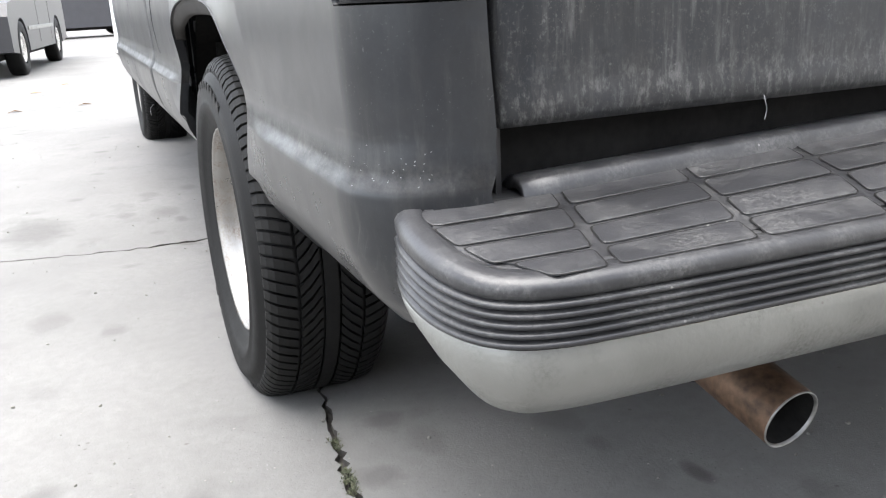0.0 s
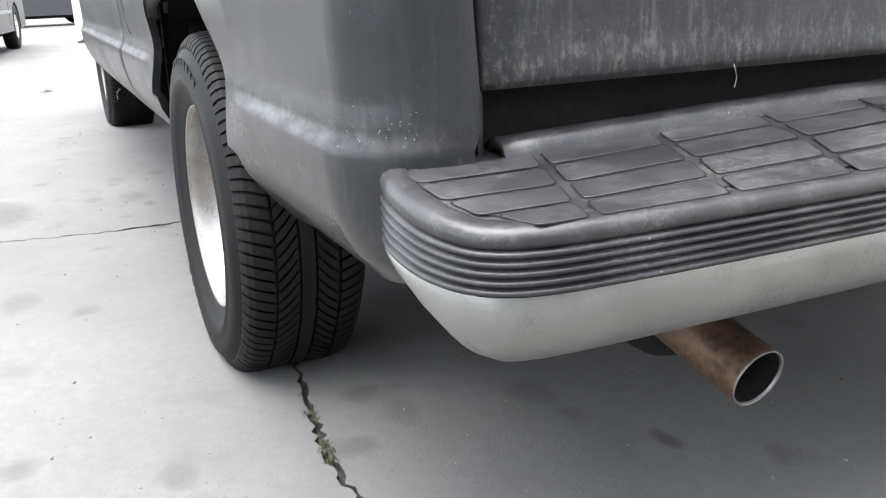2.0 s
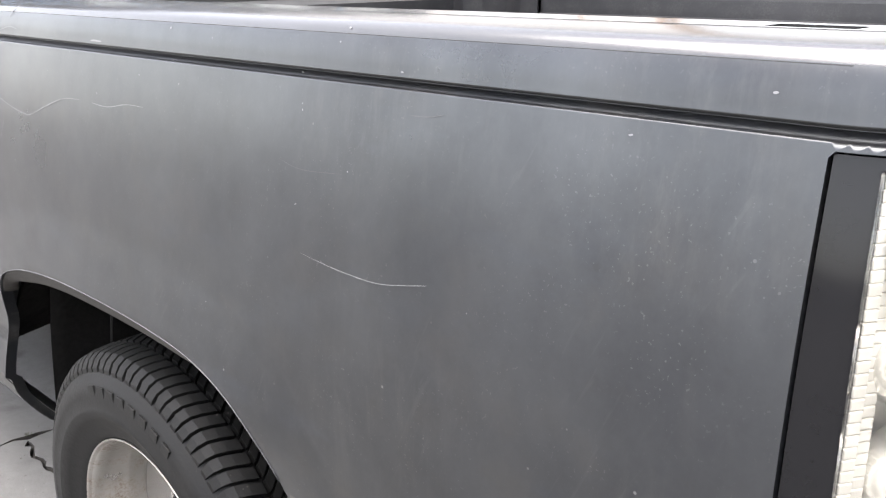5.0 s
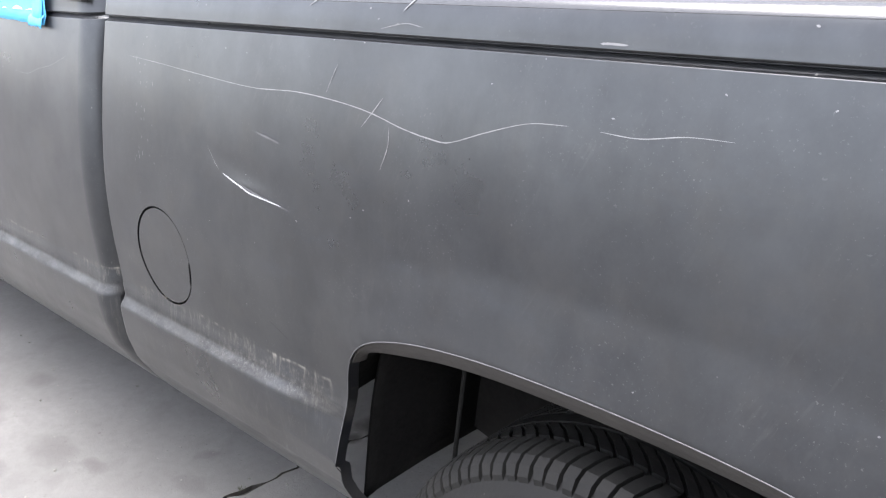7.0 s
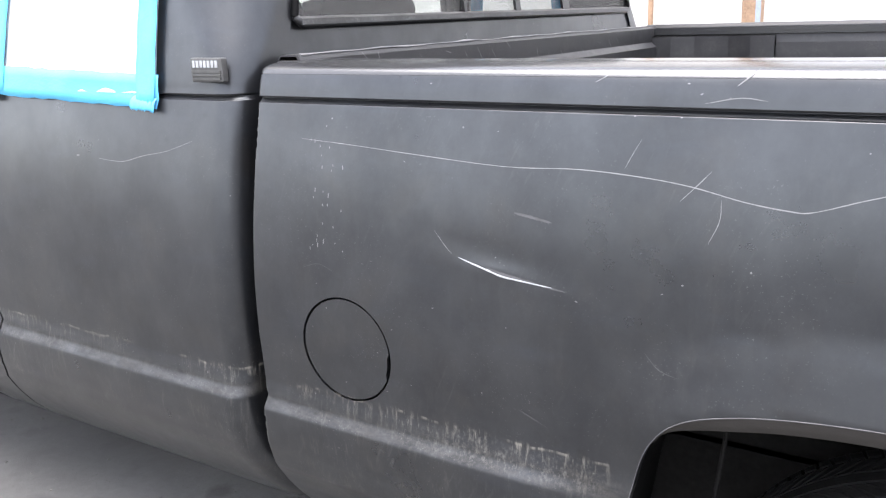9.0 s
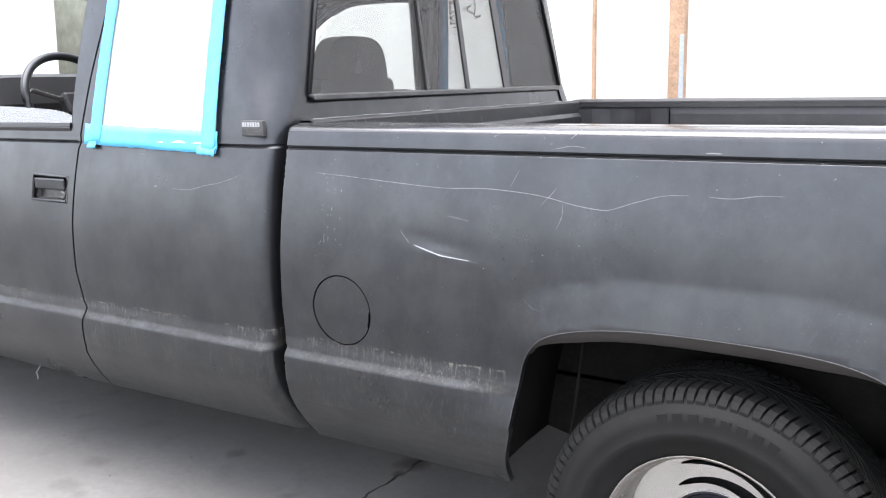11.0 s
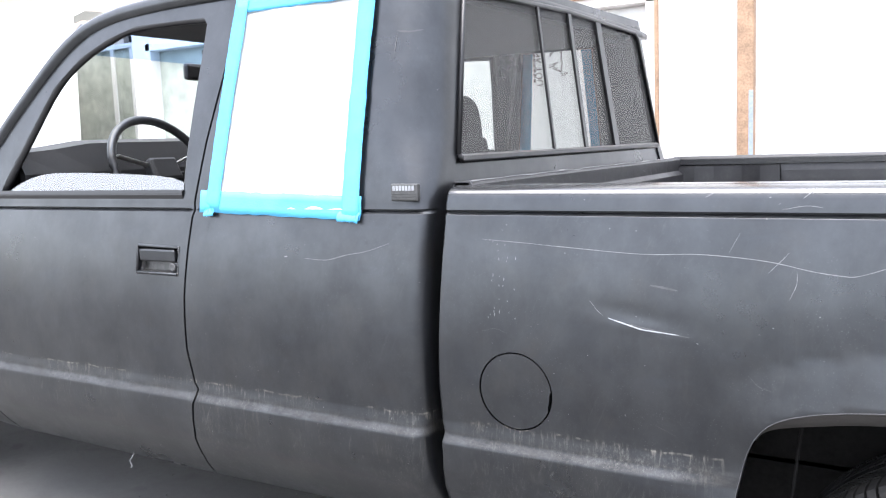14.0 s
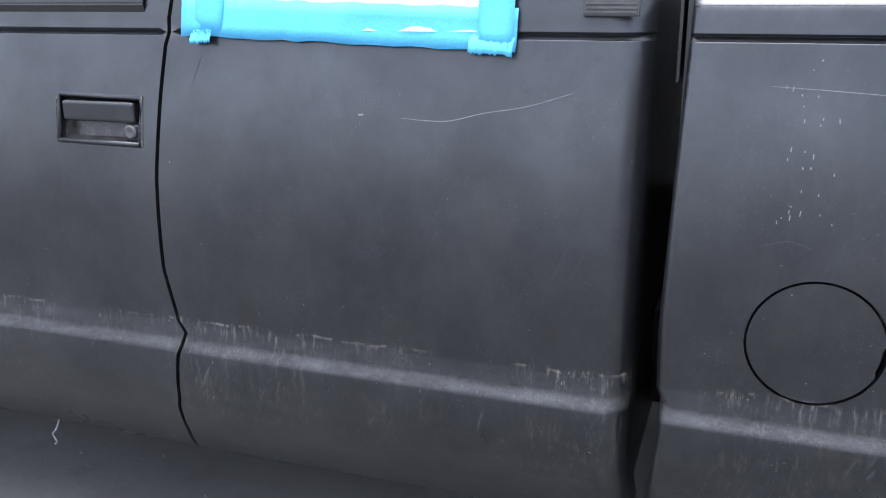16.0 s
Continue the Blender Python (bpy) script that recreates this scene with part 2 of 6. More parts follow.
BLOTS = [(-1.085, 0.655, 0.055, 0.05, 1.0), (-1.03, 0.76, 0.05, 0.06, 1.0), (-1.085, 0.57, 0.02, 0.025, 0.9), (-0.524, -0.362, 0.07, 0.045, 0.35), (0.477, -0.134, 0.045, 0.03, 0.4), (0.748, 0.588, 0.035, 0.016, 0.7), (0.492, 0.483, 0.055, 0.04, 0.35), (0.45, 0.25, 0.05, 0.03, 0.3), (-1.55, -0.42, 0.20, 0.10, 0.5), (-2.02, 0.157, 0.05, 0.035, 0.35), (-1.955, -0.006, 0.06, 0.04, 0.3), (-1.60, 0.023, 0.09, 0.045, 0.35), (-1.63, -0.116, 0.05, 0.03, 0.35), (-1.46, 0.064, 0.045, 0.02, 0.4), (-1.204, 0.184, 0.05, 0.03, 0.25), (0.60, 0.50, 0.03, 0.02, 0.3)]
OIL_SPOT = (0.430, 0.835, 0.066, 0.068)


def concrete(name):
    m = bpy.data.materials.new(name)
    m.use_nodes = True
    nt = m.node_tree
    b = nt.nodes["Principled BSDF"]
    geo = nt.nodes.new("ShaderNodeNewGeometry")
    pos = geo.outputs["Position"]
    base = blend(nt, remap(nt, noise_node(nt, pos, 1.3, 6, rough=0.6), 0.3, 0.7), (0.104, 0.102, 0.098), (0.161, 0.158, 0.152))
    grain = remap(nt, noise_node(nt, pos, 160, 4, rough=0.7), 0.25, 0.75)
    base = blend(nt, math_node(nt, "MULTIPLY", grain, 0.25), base, (0.10, 0.098, 0.094))
    stain = math_node(nt, "MULTIPLY", remap(nt, noise_node(nt, pos, 6.5, 3, (1, 0.8, 1)), 0.60, 0.70), 0.30)
    base = blend(nt, stain, base, (0.07, 0.068, 0.064))
    dirt = math_node(nt, "MULTIPLY", remap(nt, noise_node(nt, pos, 2.2, 5, (0.5, 1.2, 1)), 0.52, 0.75), 0.35)
    base = blend(nt, dirt, base, (0.085, 0.082, 0.076))
    vor = nt.nodes.new("ShaderNodeTexVoronoi")
    vor.inputs["Scale"].default_value = 16
    nt.links.new(pos, vor.inputs["Vector"])
    pit = math_node(nt, "MULTIPLY", remap(nt, vor.outputs["Distance"], 0.075, 0.04), remap(nt, noise_node(nt, pos, 9, 2), 0.52, 0.6))
    base = blend(nt, pit, base, (0.08, 0.076, 0.068))
    speck_dark = remap(nt, noise_node(nt, pos, 170, 2), 0.66, 0.72, 0.0, 0.9)
    base = blend(nt, math_node(nt, "MULTIPLY", speck_dark, remap(nt, noise_node(nt, pos, 5, 4), 0.42, 0.62)), base, (0.035, 0.033, 0.03))
    speck_pale = remap(nt, noise_node(nt, pos, 150, 2, (1.1, 0.9, 1)), 0.70, 0.75, 0.0, 0.7)
    base = blend(nt, math_node(nt, "MULTIPLY", speck_pale, remap(nt, noise_node(nt, pos, 4, 4), 0.45, 0.65)), base, (0.30, 0.296, 0.288))
    mottle = remap(nt, noise_node(nt, pos, 38, 6, rough=0.72), 0.36, 0.64)
    base = blend(nt, math_node(nt, "MULTIPLY", mottle, 0.34), base, (0.085, 0.083, 0.078))
    # soft-edged blots: a few where oil and water stood, and scattered small ones
    warp = remap(nt, noise_node(nt, pos, 22, 4), 0.3, 0.7, 0.62, 1.38)
    sep = nt.nodes.new("ShaderNodeSeparateXYZ")
    nt.links.new(pos, sep.inputs[0])
    for x, y, rx, ry, deep in BLOTS:
        dx = math_node(nt, "MULTIPLY", math_node(nt, "SUBTRACT", sep.outputs["X"], x), 1 / rx)
        dy = math_node(nt, "MULTIPLY", math_node(nt, "SUBTRACT", sep.outputs["Y"], y), 1 / ry)
        r2 = math_node(nt, "MULTIPLY", math_node(nt, "ADD", math_node(nt, "MULTIPLY", dx, dx), math_node(nt, "MULTIPLY", dy, dy)), warp)
        base = blend(nt, remap(nt, r2, 1.6, 0.2, 0.0, deep), base, (0.035, 0.033, 0.030))
    x, y, rx, ry = OIL_SPOT
    dx = math_node(nt, "POWER", math_node(nt, "ABSOLUTE", math_node(nt, "MULTIPLY", math_node(nt, "SUBTRACT", sep.outputs["X"], x), 1 / rx), 0), 3)
    dy = math_node(nt, "POWER", math_node(nt, "ABSOLUTE", math_node(nt, "MULTIPLY", math_node(nt, "SUBTRACT", sep.outputs["Y"], y), 1 / ry), 0), 3)
    base = blend(nt, remap(nt, math_node(nt, "MULTIPLY", math_node(nt, "ADD", dx, dy), remap(nt, noise_node(nt, pos, 22, 4), 0.3, 0.7, 0.85, 1.15)), 1.1, 0.9), base, (0.008, 0.0078, 0.0075))
    cells = nt.nodes.new("ShaderNodeTexVoronoi")
    cells.inputs["Scale"].default_value = 5.5
    nt.links.new(pos, cells.inputs["Vector"])
    near_spot = math_node(nt, "MULTIPLY", cells.outputs["Distance"], warp)
    tint = nt.nodes.new("ShaderNodeSeparateColor")
    nt.links.new(cells.outputs["Color"], tint.inputs[0])
    drop = math_node(nt, "MULTIPLY", remap(nt, near_spot, 0.24, 0.10), remap(nt, tint.outputs[0], 0.40, 1.0, 0.0, 0.7))
    base = blend(nt, drop, base, (0.055, 0.0535, 0.05))
    nt.links.new(base, b.inputs["Base Color"])
    b.inputs["Roughness"].default_value = 0.85
    bp = nt.nodes.new("ShaderNodeBump")
    bp.inputs["Strength"].default_value, bp.inputs["Distance"].default_value = 0.35, 0.002
    nt.links.new(grain, bp.inputs["Height"])
    nt.links.new(bp.outputs[0], b.inputs["Normal"])
    return m


def dusty(name, color, rough, dust, amount, metal=0.0, patch_scale=22):
    """Dark rubber or plastic with pale dust in patches, fine scuffs and grain."""
    m = bpy.data.materials.new(name)
    m.use_nodes = True
    nt = m.node_tree
    b = nt.nodes["Principled BSDF"]
    pos = nt.nodes.new("ShaderNodeTexCoord").outputs["Object"]
    b.inputs["Metallic"].default_value = metal
    b.inputs["Specular IOR Level"].default_value = 0.5 if color[0] > 0.012 else 0.22
    tone = remap(nt, noise_node(nt, pos, 6, 5), 0.3, 0.7)
    base = blend(nt, tone, color, tuple(min(0.85, c * 1.6) for c in color))
    patch = remap(nt, noise_node(nt, pos, patch_scale, 7, rough=0.7), 0.44, 0.68)
    fine = remap(nt, noise_node(nt, pos, 240, 4, rough=0.75), 0.40, 0.62)
    fac = math_node(nt, "MULTIPLY", math_node(nt, "MULTIPLY", patch, fine), amount)
    base = blend(nt, fac, base, dust)
    vor = nt.nodes.new("ShaderNodeTexVoronoi")
    vor.inputs["Scale"].default_value = 60
    nt.links.new(pos, vor.inputs["Vector"])
    speck = math_node(nt, "MULTIPLY", remap(nt, vor.outputs["Distance"], 0.09, 0.06), remap(nt, noise_node(nt, pos, 14, 3), 0.55, 0.63))
    base = blend(nt, math_node(nt, "MULTIPLY", speck, 0.6), base, tuple(d * 1.8 for d in dust))
    nt.links.new(base, b.inputs["Base Color"])
    nt.links.new(math_node(nt, "ADD", math_node(nt, "MULTIPLY", fac, 0.5), remap(nt, tone, 0, 1, rough - 0.04, rough + 0.08)), b.inputs["Roughness"])
    bp = nt.nodes.new("ShaderNodeBump")
    bp.inputs["Strength"].default_value, bp.inputs["Distance"].default_value = 0.25, 0.0015
    nt.links.new(noise_node(nt, pos, 180, 4), bp.inputs["Height"])
    nt.links.new(bp.outputs[0], b.inputs["Normal"])
    return m


PAINT = weathered_paint("faded_black_paint", (0.0027, 0.0030, 0.0039), 0.31, shine=0.78)
# body black made paler and glossier, for the bright sky mirrored along the rails
RAIL_SHEEN = material("rail_sheen_black", (0.022, 0.0225, 0.024), 0.22, vary=0.25, scale=7, bump=0.02, fine=260, spec=0.95)
TAILGATE_PAINT = weathered_paint("streaked_black_paint", (0.0065, 0.0067, 0.0075), 0.36, 1.3, 0.30, 0.45)
CONCRETE = concrete("worn_concrete")
CRACK = material("crack_dirt", (0.035, 0.032, 0.028), 0.95, vary=0.5, scale=30)
RUBBER = dusty("tyre_rubber", (0.0030, 0.0030, 0.0030), 0.60, (0.026, 0.0245, 0.022), 0.32)
TREAD = dusty("tread_rubber", (0.0045, 0.0045, 0.0044), 0.6, (0.03, 0.028, 0.025), 0.35)
BUMPER_RUBBER = dusty("bumper_rubber", (0.015, 0.015, 0.0162), 0.33, (0.15, 0.148, 0.142), 0.5, patch_scale=14)
PAD_RUBBER = dusty("step_pad_rubber", (0.017, 0.017, 0.0185), 0.37, (0.15, 0.148, 0.142), 0.55, patch_scale=9)
CHROME_DULL = dusty("dull_chrome", (0.185, 0.187, 0.178), 0.30, (0.09, 0.086, 0.077), 0.6, 0.8, patch_scale=9)
RIM_METAL = material("dusty_polished_rim", (0.50, 0.49, 0.475), 0.24, 0.9, vary=0.12, scale=16, bump=0.06)
STAINED_RIM = dusty("stained_rim", (0.24, 0.233, 0.22), 0.30, (0.16, 0.09, 0.05), 0.8, 0.75)
CHROME = material("reflector_chrome", (0.80, 0.78, 0.73), 0.22, 0.75, vary=0.03, scale=12, bump=0.0)
HOUSING = material("silvered_lamp_housing", (0.50, 0.48, 0.43), 0.38, 0.25, vary=0.05, scale=12, bump=0.0)
HUB_BLACK = dusty("grimy_hub_black", (0.0065, 0.0068, 0.0105), 0.26, (0.05, 0.05, 0.052), 0.25)
BLACK = material("black_plastic", (0.012, 0.012, 0.013), 0.35, vary=0.2, scale=20, bump=0.1)
SATIN_BLACK = material("glossy_black_border", (0.006, 0.006, 0.007), 0.10, vary=0.1, scale=20, bump=0.0, spec=0.22)
UNDER = material("underbody_grime", (0.008, 0.0076, 0.0072), 0.85, vary=0.6, scale=12, bump=0.5, spec=0.2)
SOOT_RUST = material("dark_rusty_pipe", (0.016, 0.012, 0.009), 0.8, vary=0.6, scale=20, bump=0.3, spec=0.2)
RUST = material("rusty_steel", (0.095, 0.058, 0.037), 0.55, 0.55, vary=0.8, scale=26, bump=0.4)
DULL_STEEL = material("dull_steel", (0.24, 0.235, 0.23), 0.42, 0.8, vary=0.3, scale=40, bump=0.1)
STEEL = material("bare_steel", (0.5, 0.49, 0.47), 0.35, 0.9, vary=0.3, scale=40, bump=0.1)
LINER = dusty("bed_liner_plastic", (0.013, 0.013, 0.0145), 0.40, (0.075, 0.075, 0.073), 0.45)
TAPE = material("blue_painters_tape", (0.085, 0.41, 0.68), 0.7, vary=0.12, scale=30, bump=0.3, fine=220)
DASH = material("dash_plastic", (0.008, 0.008, 0.009), 0.55, vary=0.2, scale=20)
CLOTH = material("seat_cloth", (0.06, 0.058, 0.057), 0.9, vary=0.15, scale=12, bump=0.03)
WORN_GREY = dusty("worn_grey_trim", (0.035, 0.035, 0.035), 0.40, (0.20, 0.20, 0.195), 0.7)
FLANGE = dusty("grimy_flange", (0.017, 0.015, 0.0135), 0.7, (0.06, 0.055, 0.048), 0.4)
HANDLE_WORN = dusty("worn_handle_black", (0.018, 0.0175, 0.017), 0.30, (0.20, 0.195, 0.185), 0.75, patch_scale=45)
BADGE = material("grey_badge", (0.07, 0.07, 0.069), 0.45, 0.3, vary=0.2, scale=60)
BRIGHT = material("scratch_bare_metal", (0.30, 0.31, 0.32), 0.5, vary=0.2, scale=80, bump=0.0)
PALE = material("scratch_pale", (0.15, 0.151, 0.155), 0.6, vary=0.2, scale=80, bump=0.0)
SCUFF = material("scratch_grey", (0.05, 0.05, 0.053), 0.6, vary=0.3, scale=80, bump=0.0)
RED = material("red_lens_plastic", (0.13, 0.014, 0.032), 0.18, vary=0.1, scale=20, bump=0.0, coat=0.6)
def faceted(m, scale):
    """Small pressed facets over a moulded lens."""
    nt = m.node_tree
    vor = nt.nodes.new("ShaderNodeTexVoronoi")
    vor.inputs["Scale"].default_value = scale
    nt.links.new(nt.nodes.new("ShaderNodeTexCoord").outputs["Object"], vor.inputs["Vector"])
    bp = nt.nodes.new("ShaderNodeBump")
    bp.inputs["Strength"].default_value, bp.inputs["Distance"].default_value = 0.16, 0.003
    nt.links.new(vor.outputs["Distance"], bp.inputs["Height"])
    nt.links.new(bp.outputs[0], nt.nodes["Principled BSDF"].inputs["Normal"])
    return m


faceted(RED, 160)
AMBER = material("clear_lens_plastic", (0.33, 0.325, 0.275), 0.12, vary=0.1, scale=20, bump=0.0, coat=0.5)
faceted(AMBER, 130)
WALL = material("cream_painted_wall", (0.78, 0.75, 0.70), 0.8, vary=0.06, scale=2.5, bump=0.03, fine=60)
WALL_WHITE = material("white_roll_door", (0.84, 0.84, 0.83), 0.6, vary=0.04, scale=3, bump=0.1)
BEIGE = material("beige_wall", (0.52, 0.43, 0.36), 0.85, vary=0.1, scale=3, bump=0.2)
PANEL = material("pinkish_panel", (0.70, 0.65, 0.61), 0.7, vary=0.08, scale=4, bump=0.15)
WOOD = material("weathered_wood_jamb", (0.34, 0.22, 0.14), 0.8, vary=0.4, scale=14, bump=0.4)
MOTTLED = material("mottled_pane", (0.46, 0.49, 0.43), 0.5, vary=0.3, scale=5, bump=0.0, fine=11)
WEED = material("dry_weed", (0.05, 0.055, 0.03), 0.8, vary=0.4, scale=40)
CAR_GREY = material("grey_car_paint", (0.035, 0.035, 0.038), 0.35, 0.0, vary=0.1, scale=6)
CAR_DARK = material("dark_car_paint", (0.05, 0.05, 0.055), 0.35, 0.1, vary=0.15, scale=6)
PRINT = material("faded_print", (0.20, 0.15, 0.15), 0.8, vary=0.15, scale=40)
INK = material("red_print", (0.5, 0.06, 0.05), 0.8, vary=0.1, scale=30)
# the grey film paints the even sky and wall reflection on the rear panes
TINTED = glass("tinted_glass", (0.62, 0.63, 0.63), gloss=0.02, grazing=0.35, film=0.16, film_color=(0.32, 0.317, 0.31))
CLEAR = glass("clear_glass", (0.86, 0.89, 0.88))
DUSTY = glass("dusty_glass", (0.55, 0.57, 0.57), 0.015, 0.21, film=0.16, film_color=(0.25, 0.25, 0.245))
COVER = glass("lens_cover", (0.93, 0.93, 0.92))

PAPER = bpy.data.materials.new("white_masking_paper")
PAPER.use_nodes = True
_n = PAPER.node_tree
_b = _n.nodes["Principled BSDF"]
_b.inputs["Base Color"].default_value, _b.inputs["Roughness"].default_value = (0.86, 0.86, 0.85, 1), 0.8
_t, _mx, _bp = (_n.nodes.new("ShaderNode" + k) for k in ("BsdfTranslucent", "MixShader", "Bump"))
_t.inputs["Color"].default_value = (0.85, 0.84, 0.82, 1)
_mx.inputs[0].default_value = 0.45
_geo = _n.nodes.new("ShaderNodeNewGeometry")
_bp.inputs["Strength"].default_value, _bp.inputs["Distance"].default_value = 0.4, 0.006
_n.links.new(noise_node(_n, _geo.outputs["Position"], 9, 3), _bp.inputs["Height"])
_n.links.new(_bp.outputs[0], _b.inputs["Normal"])
_n.links.new(_b.outputs[0], _mx.inputs[1])
_n.links.new(_t.outputs[0], _mx.inputs[2])
_n.links.new(_mx.outputs[0], _n.nodes["Material Output"].inputs["Surface"])

# ---- mesh helpers ----


def mesh_object(name, mesh, mat, parent=None, label="", smooth=True):
    mesh.materials.append(mat)
    if smooth:
        mesh.polygons.foreach_set("use_smooth", [True] * len(mesh.polygons))
    ob = new(name, mesh)
    if parent is not None:
        ob.parent = parent
    if label:
        ob["label"] = label
    return ob


def part(name, bm, mat, parent=None, label="", smooth=False):
    """Links a bmesh as one mesh object under a thing or a part."""
    mesh = bpy.data.meshes.new(name)
    bmesh.ops.recalc_face_normals(bm, faces=bm.faces)
    bm.to_mesh(mesh)
    bm.free()
    return mesh_object(name, mesh, mat, parent, label, smooth)


def box(lo, hi, bevel=0.0, seg=2, bm=None, turn=None):
    own = bm or bmesh.new()
    m = Matrix.Translation([(a + b) / 2 for a, b in zip(lo, hi)]) @ (turn or Matrix()) @ Matrix.Diagonal((*[abs(b - a) for a, b in zip(lo, hi)], 1))
    made = bmesh.ops.create_cube(own, size=1, matrix=m)["verts"]
    if bevel:
        edges = list({e for v in made for e in v.link_edges})
        bmesh.ops.bevel(own, geom=edges, offset=bevel, segments=seg, affect="EDGES", profile=0.5)
    return own


def lathe(profile, seg=64, centre=(0, 0, 0), bm=None, close=False):
    """Turns (radius, y) pairs round the y axis through centre."""
    own = bm or bmesh.new()
    rings = []
    for r, y in profile:
        rings.append([own.verts.new((centre[0] + r * math.cos(a), centre[1] + y, centre[2] + r * math.sin(a))) for a in (2 * math.pi * k / seg for k in range(seg))])
    pairs = list(zip(rings, rings[1:])) + ([(rings[-1], rings[0])] if close else [])
    for a, b in pairs:
        for k in range(seg):
            own.faces.new((a[k], a[(k + 1) % seg], b[(k + 1) % seg], b[k]))
    for ring, (r, _) in ((rings[0], profile[0]), (rings[-1], profile[-1])):
        if not close and r < 0.03:
            own.faces.new(ring)
    return own


def tube(points, radius, seg=10, bm=None, flat=1.0):
    """A round bar along points, with closed ends."""
    own = bm or bmesh.new()
    pts = [Vector(p) for p in points]
    rings = []
    for k, p in enumerate(pts):
        d = (pts[min(k + 1, len(pts) - 1)] - pts[max(k - 1, 0)]).normalized()
        side = d.cross(Vector((0, 0, 1)))
        side = side.normalized() if side.length > 1e-3 else Vector((1, 0, 0))
        up = side.cross(d).normalized()
        rings.append([own.verts.new(p + (radius[k] if isinstance(radius, list) else radius) * (math.cos(a) * side + flat * math.sin(a) * up)) for a in (2 * math.pi * j / seg for j in range(seg))])
    for a, b in zip(rings, rings[1:]):
        for j in range(seg):
            own.faces.new((a[j], a[(j + 1) % seg], b[(j + 1) % seg], b[j]))
    own.faces.new(rings[0])
    own.faces.new(rings[-1])
    return own


def sheet(rows, bm=None):
    """A surface through rows of places."""
    own = bm or bmesh.new()
    grid = [[own.verts.new(p) for p in row] for row in rows]
    for a, b in zip(grid, grid[1:]):
        for k in range(len(a) - 1):
            own.faces.new((a[k], a[k + 1], b[k + 1], b[k]))
    return own


def solid_sheet(rows, depth):
    """A surface with thickness: depth is a vector to its back."""
    d = Vector(depth)
    bm = sheet(rows)
    made = bmesh.ops.extrude_face_region(bm, geom=bm.faces[:])["geom"]
    bmesh.ops.translate(bm, vec=d, verts=[g for g in made if isinstance(g, bmesh.types.BMVert)])
    return bm


def dense(points, step, closed=True):
    """More points along a line of points."""
    out = []
    n = len(points)
    for k in range(n if closed else n - 1):
        a, b = np.array(points[k], float), np.array(points[(k + 1) % n], float)
        steps = max(1, int(np.linalg.norm(b - a) / step + 0.5))
        out += [tuple(a + (b - a) * j / steps) for j in range(steps)]
    return out if closed else out + [tuple(points[-1])]


def curved(points, steps=6):
    """A smooth open line through points."""
    p = [np.array(q, float) for q in points]
    p = [2 * p[0] - p[1]] + p + [2 * p[-1] - p[-2]]
    out = []
    for k in range(1, len(p) - 2):
        for j in range(steps):
            t = j / steps
            a, b, c, d = p[k - 1], p[k], p[k + 1], p[k + 2]
            out.append(tuple(0.5 * (2 * b + (c - a) * t + (2 * a - 5 * b + 4 * c - d) * t * t + (3 * b - a - 3 * c + d) * t**3)))
    return out + [tuple(points[-1])]


def inside(pts, poly):
    """Which of the points lie inside a polygon."""
    pts, poly = np.asarray(pts, float), np.asarray(poly, float)
    x, y = pts[:, 0], pts[:, 1]
    hit = np.zeros(len(pts), bool)
    q = np.roll(poly, 1, 0)
    for (x1, y1), (x2, y2) in zip(poly, q):
        if y1 != y2:
            cross = ((y1 > y) != (y2 > y)) & (x < (x2 - x1) * (y - y1) / (y2 - y1) + x1)
            hit ^= cross
    return hit


def near(pts, line):
    """The distance of points from a line of points."""
    pts, line = np.asarray(pts, float), np.asarray(line, float)
    best = np.full(len(pts), 1e9)
    for a, b in zip(line, line[1:]):
        d = b - a
        t = np.clip(((pts - a) @ d) / max(d @ d, 1e-12), 0, 1)
        best = np.minimum(best, np.linalg.norm(pts - a - t[:, None] * d, axis=1))
    return best


def flat_mesh(outline, holes=(), us=(), vs=(), margin=0.004):
    """Triangles over an outline with holes, with grid points at us x vs. Returns 2D points, triangles and the loops' indices."""
    from mathutils.geometry import delaunay_2d_cdt

    pts, edges, loops = [], [], []
    for loop in (outline, *holes):
        start = len(pts)
        pts += [tuple(p) for p in loop]
        n = len(loop)
        edges += [(start + k, start + (k + 1) % n) for k in range(n)]
        loops.append(range(start, start + n))
    if len(us) and len(vs):
        g = np.array([(u, v) for u in us for v in vs])
        keep = inside(g, outline) & (near(g, list(outline) + [outline[0]]) > margin)
        for h in holes:
            keep &= ~inside(g, h) & (near(g, list(h) + [h[0]]) > margin)
        pts += [tuple(p) for p in g[keep]]
    vv, _, ff, ov, _, _ = delaunay_2d_cdt([Vector(p) for p in pts], edges, [], 0, 1e-6)
    vv = [(v[0], v[1]) for v in vv]
    tri = [tuple(f) for f in ff]
    c = np.array([np.mean([vv[k] for k in f], axis=0) for f in tri])
    keep = inside(c, outline)
    for h in holes:
        keep &= ~inside(c, h)
    tri = [f for f, k in zip(tri, keep) if k]
    return vv, tri


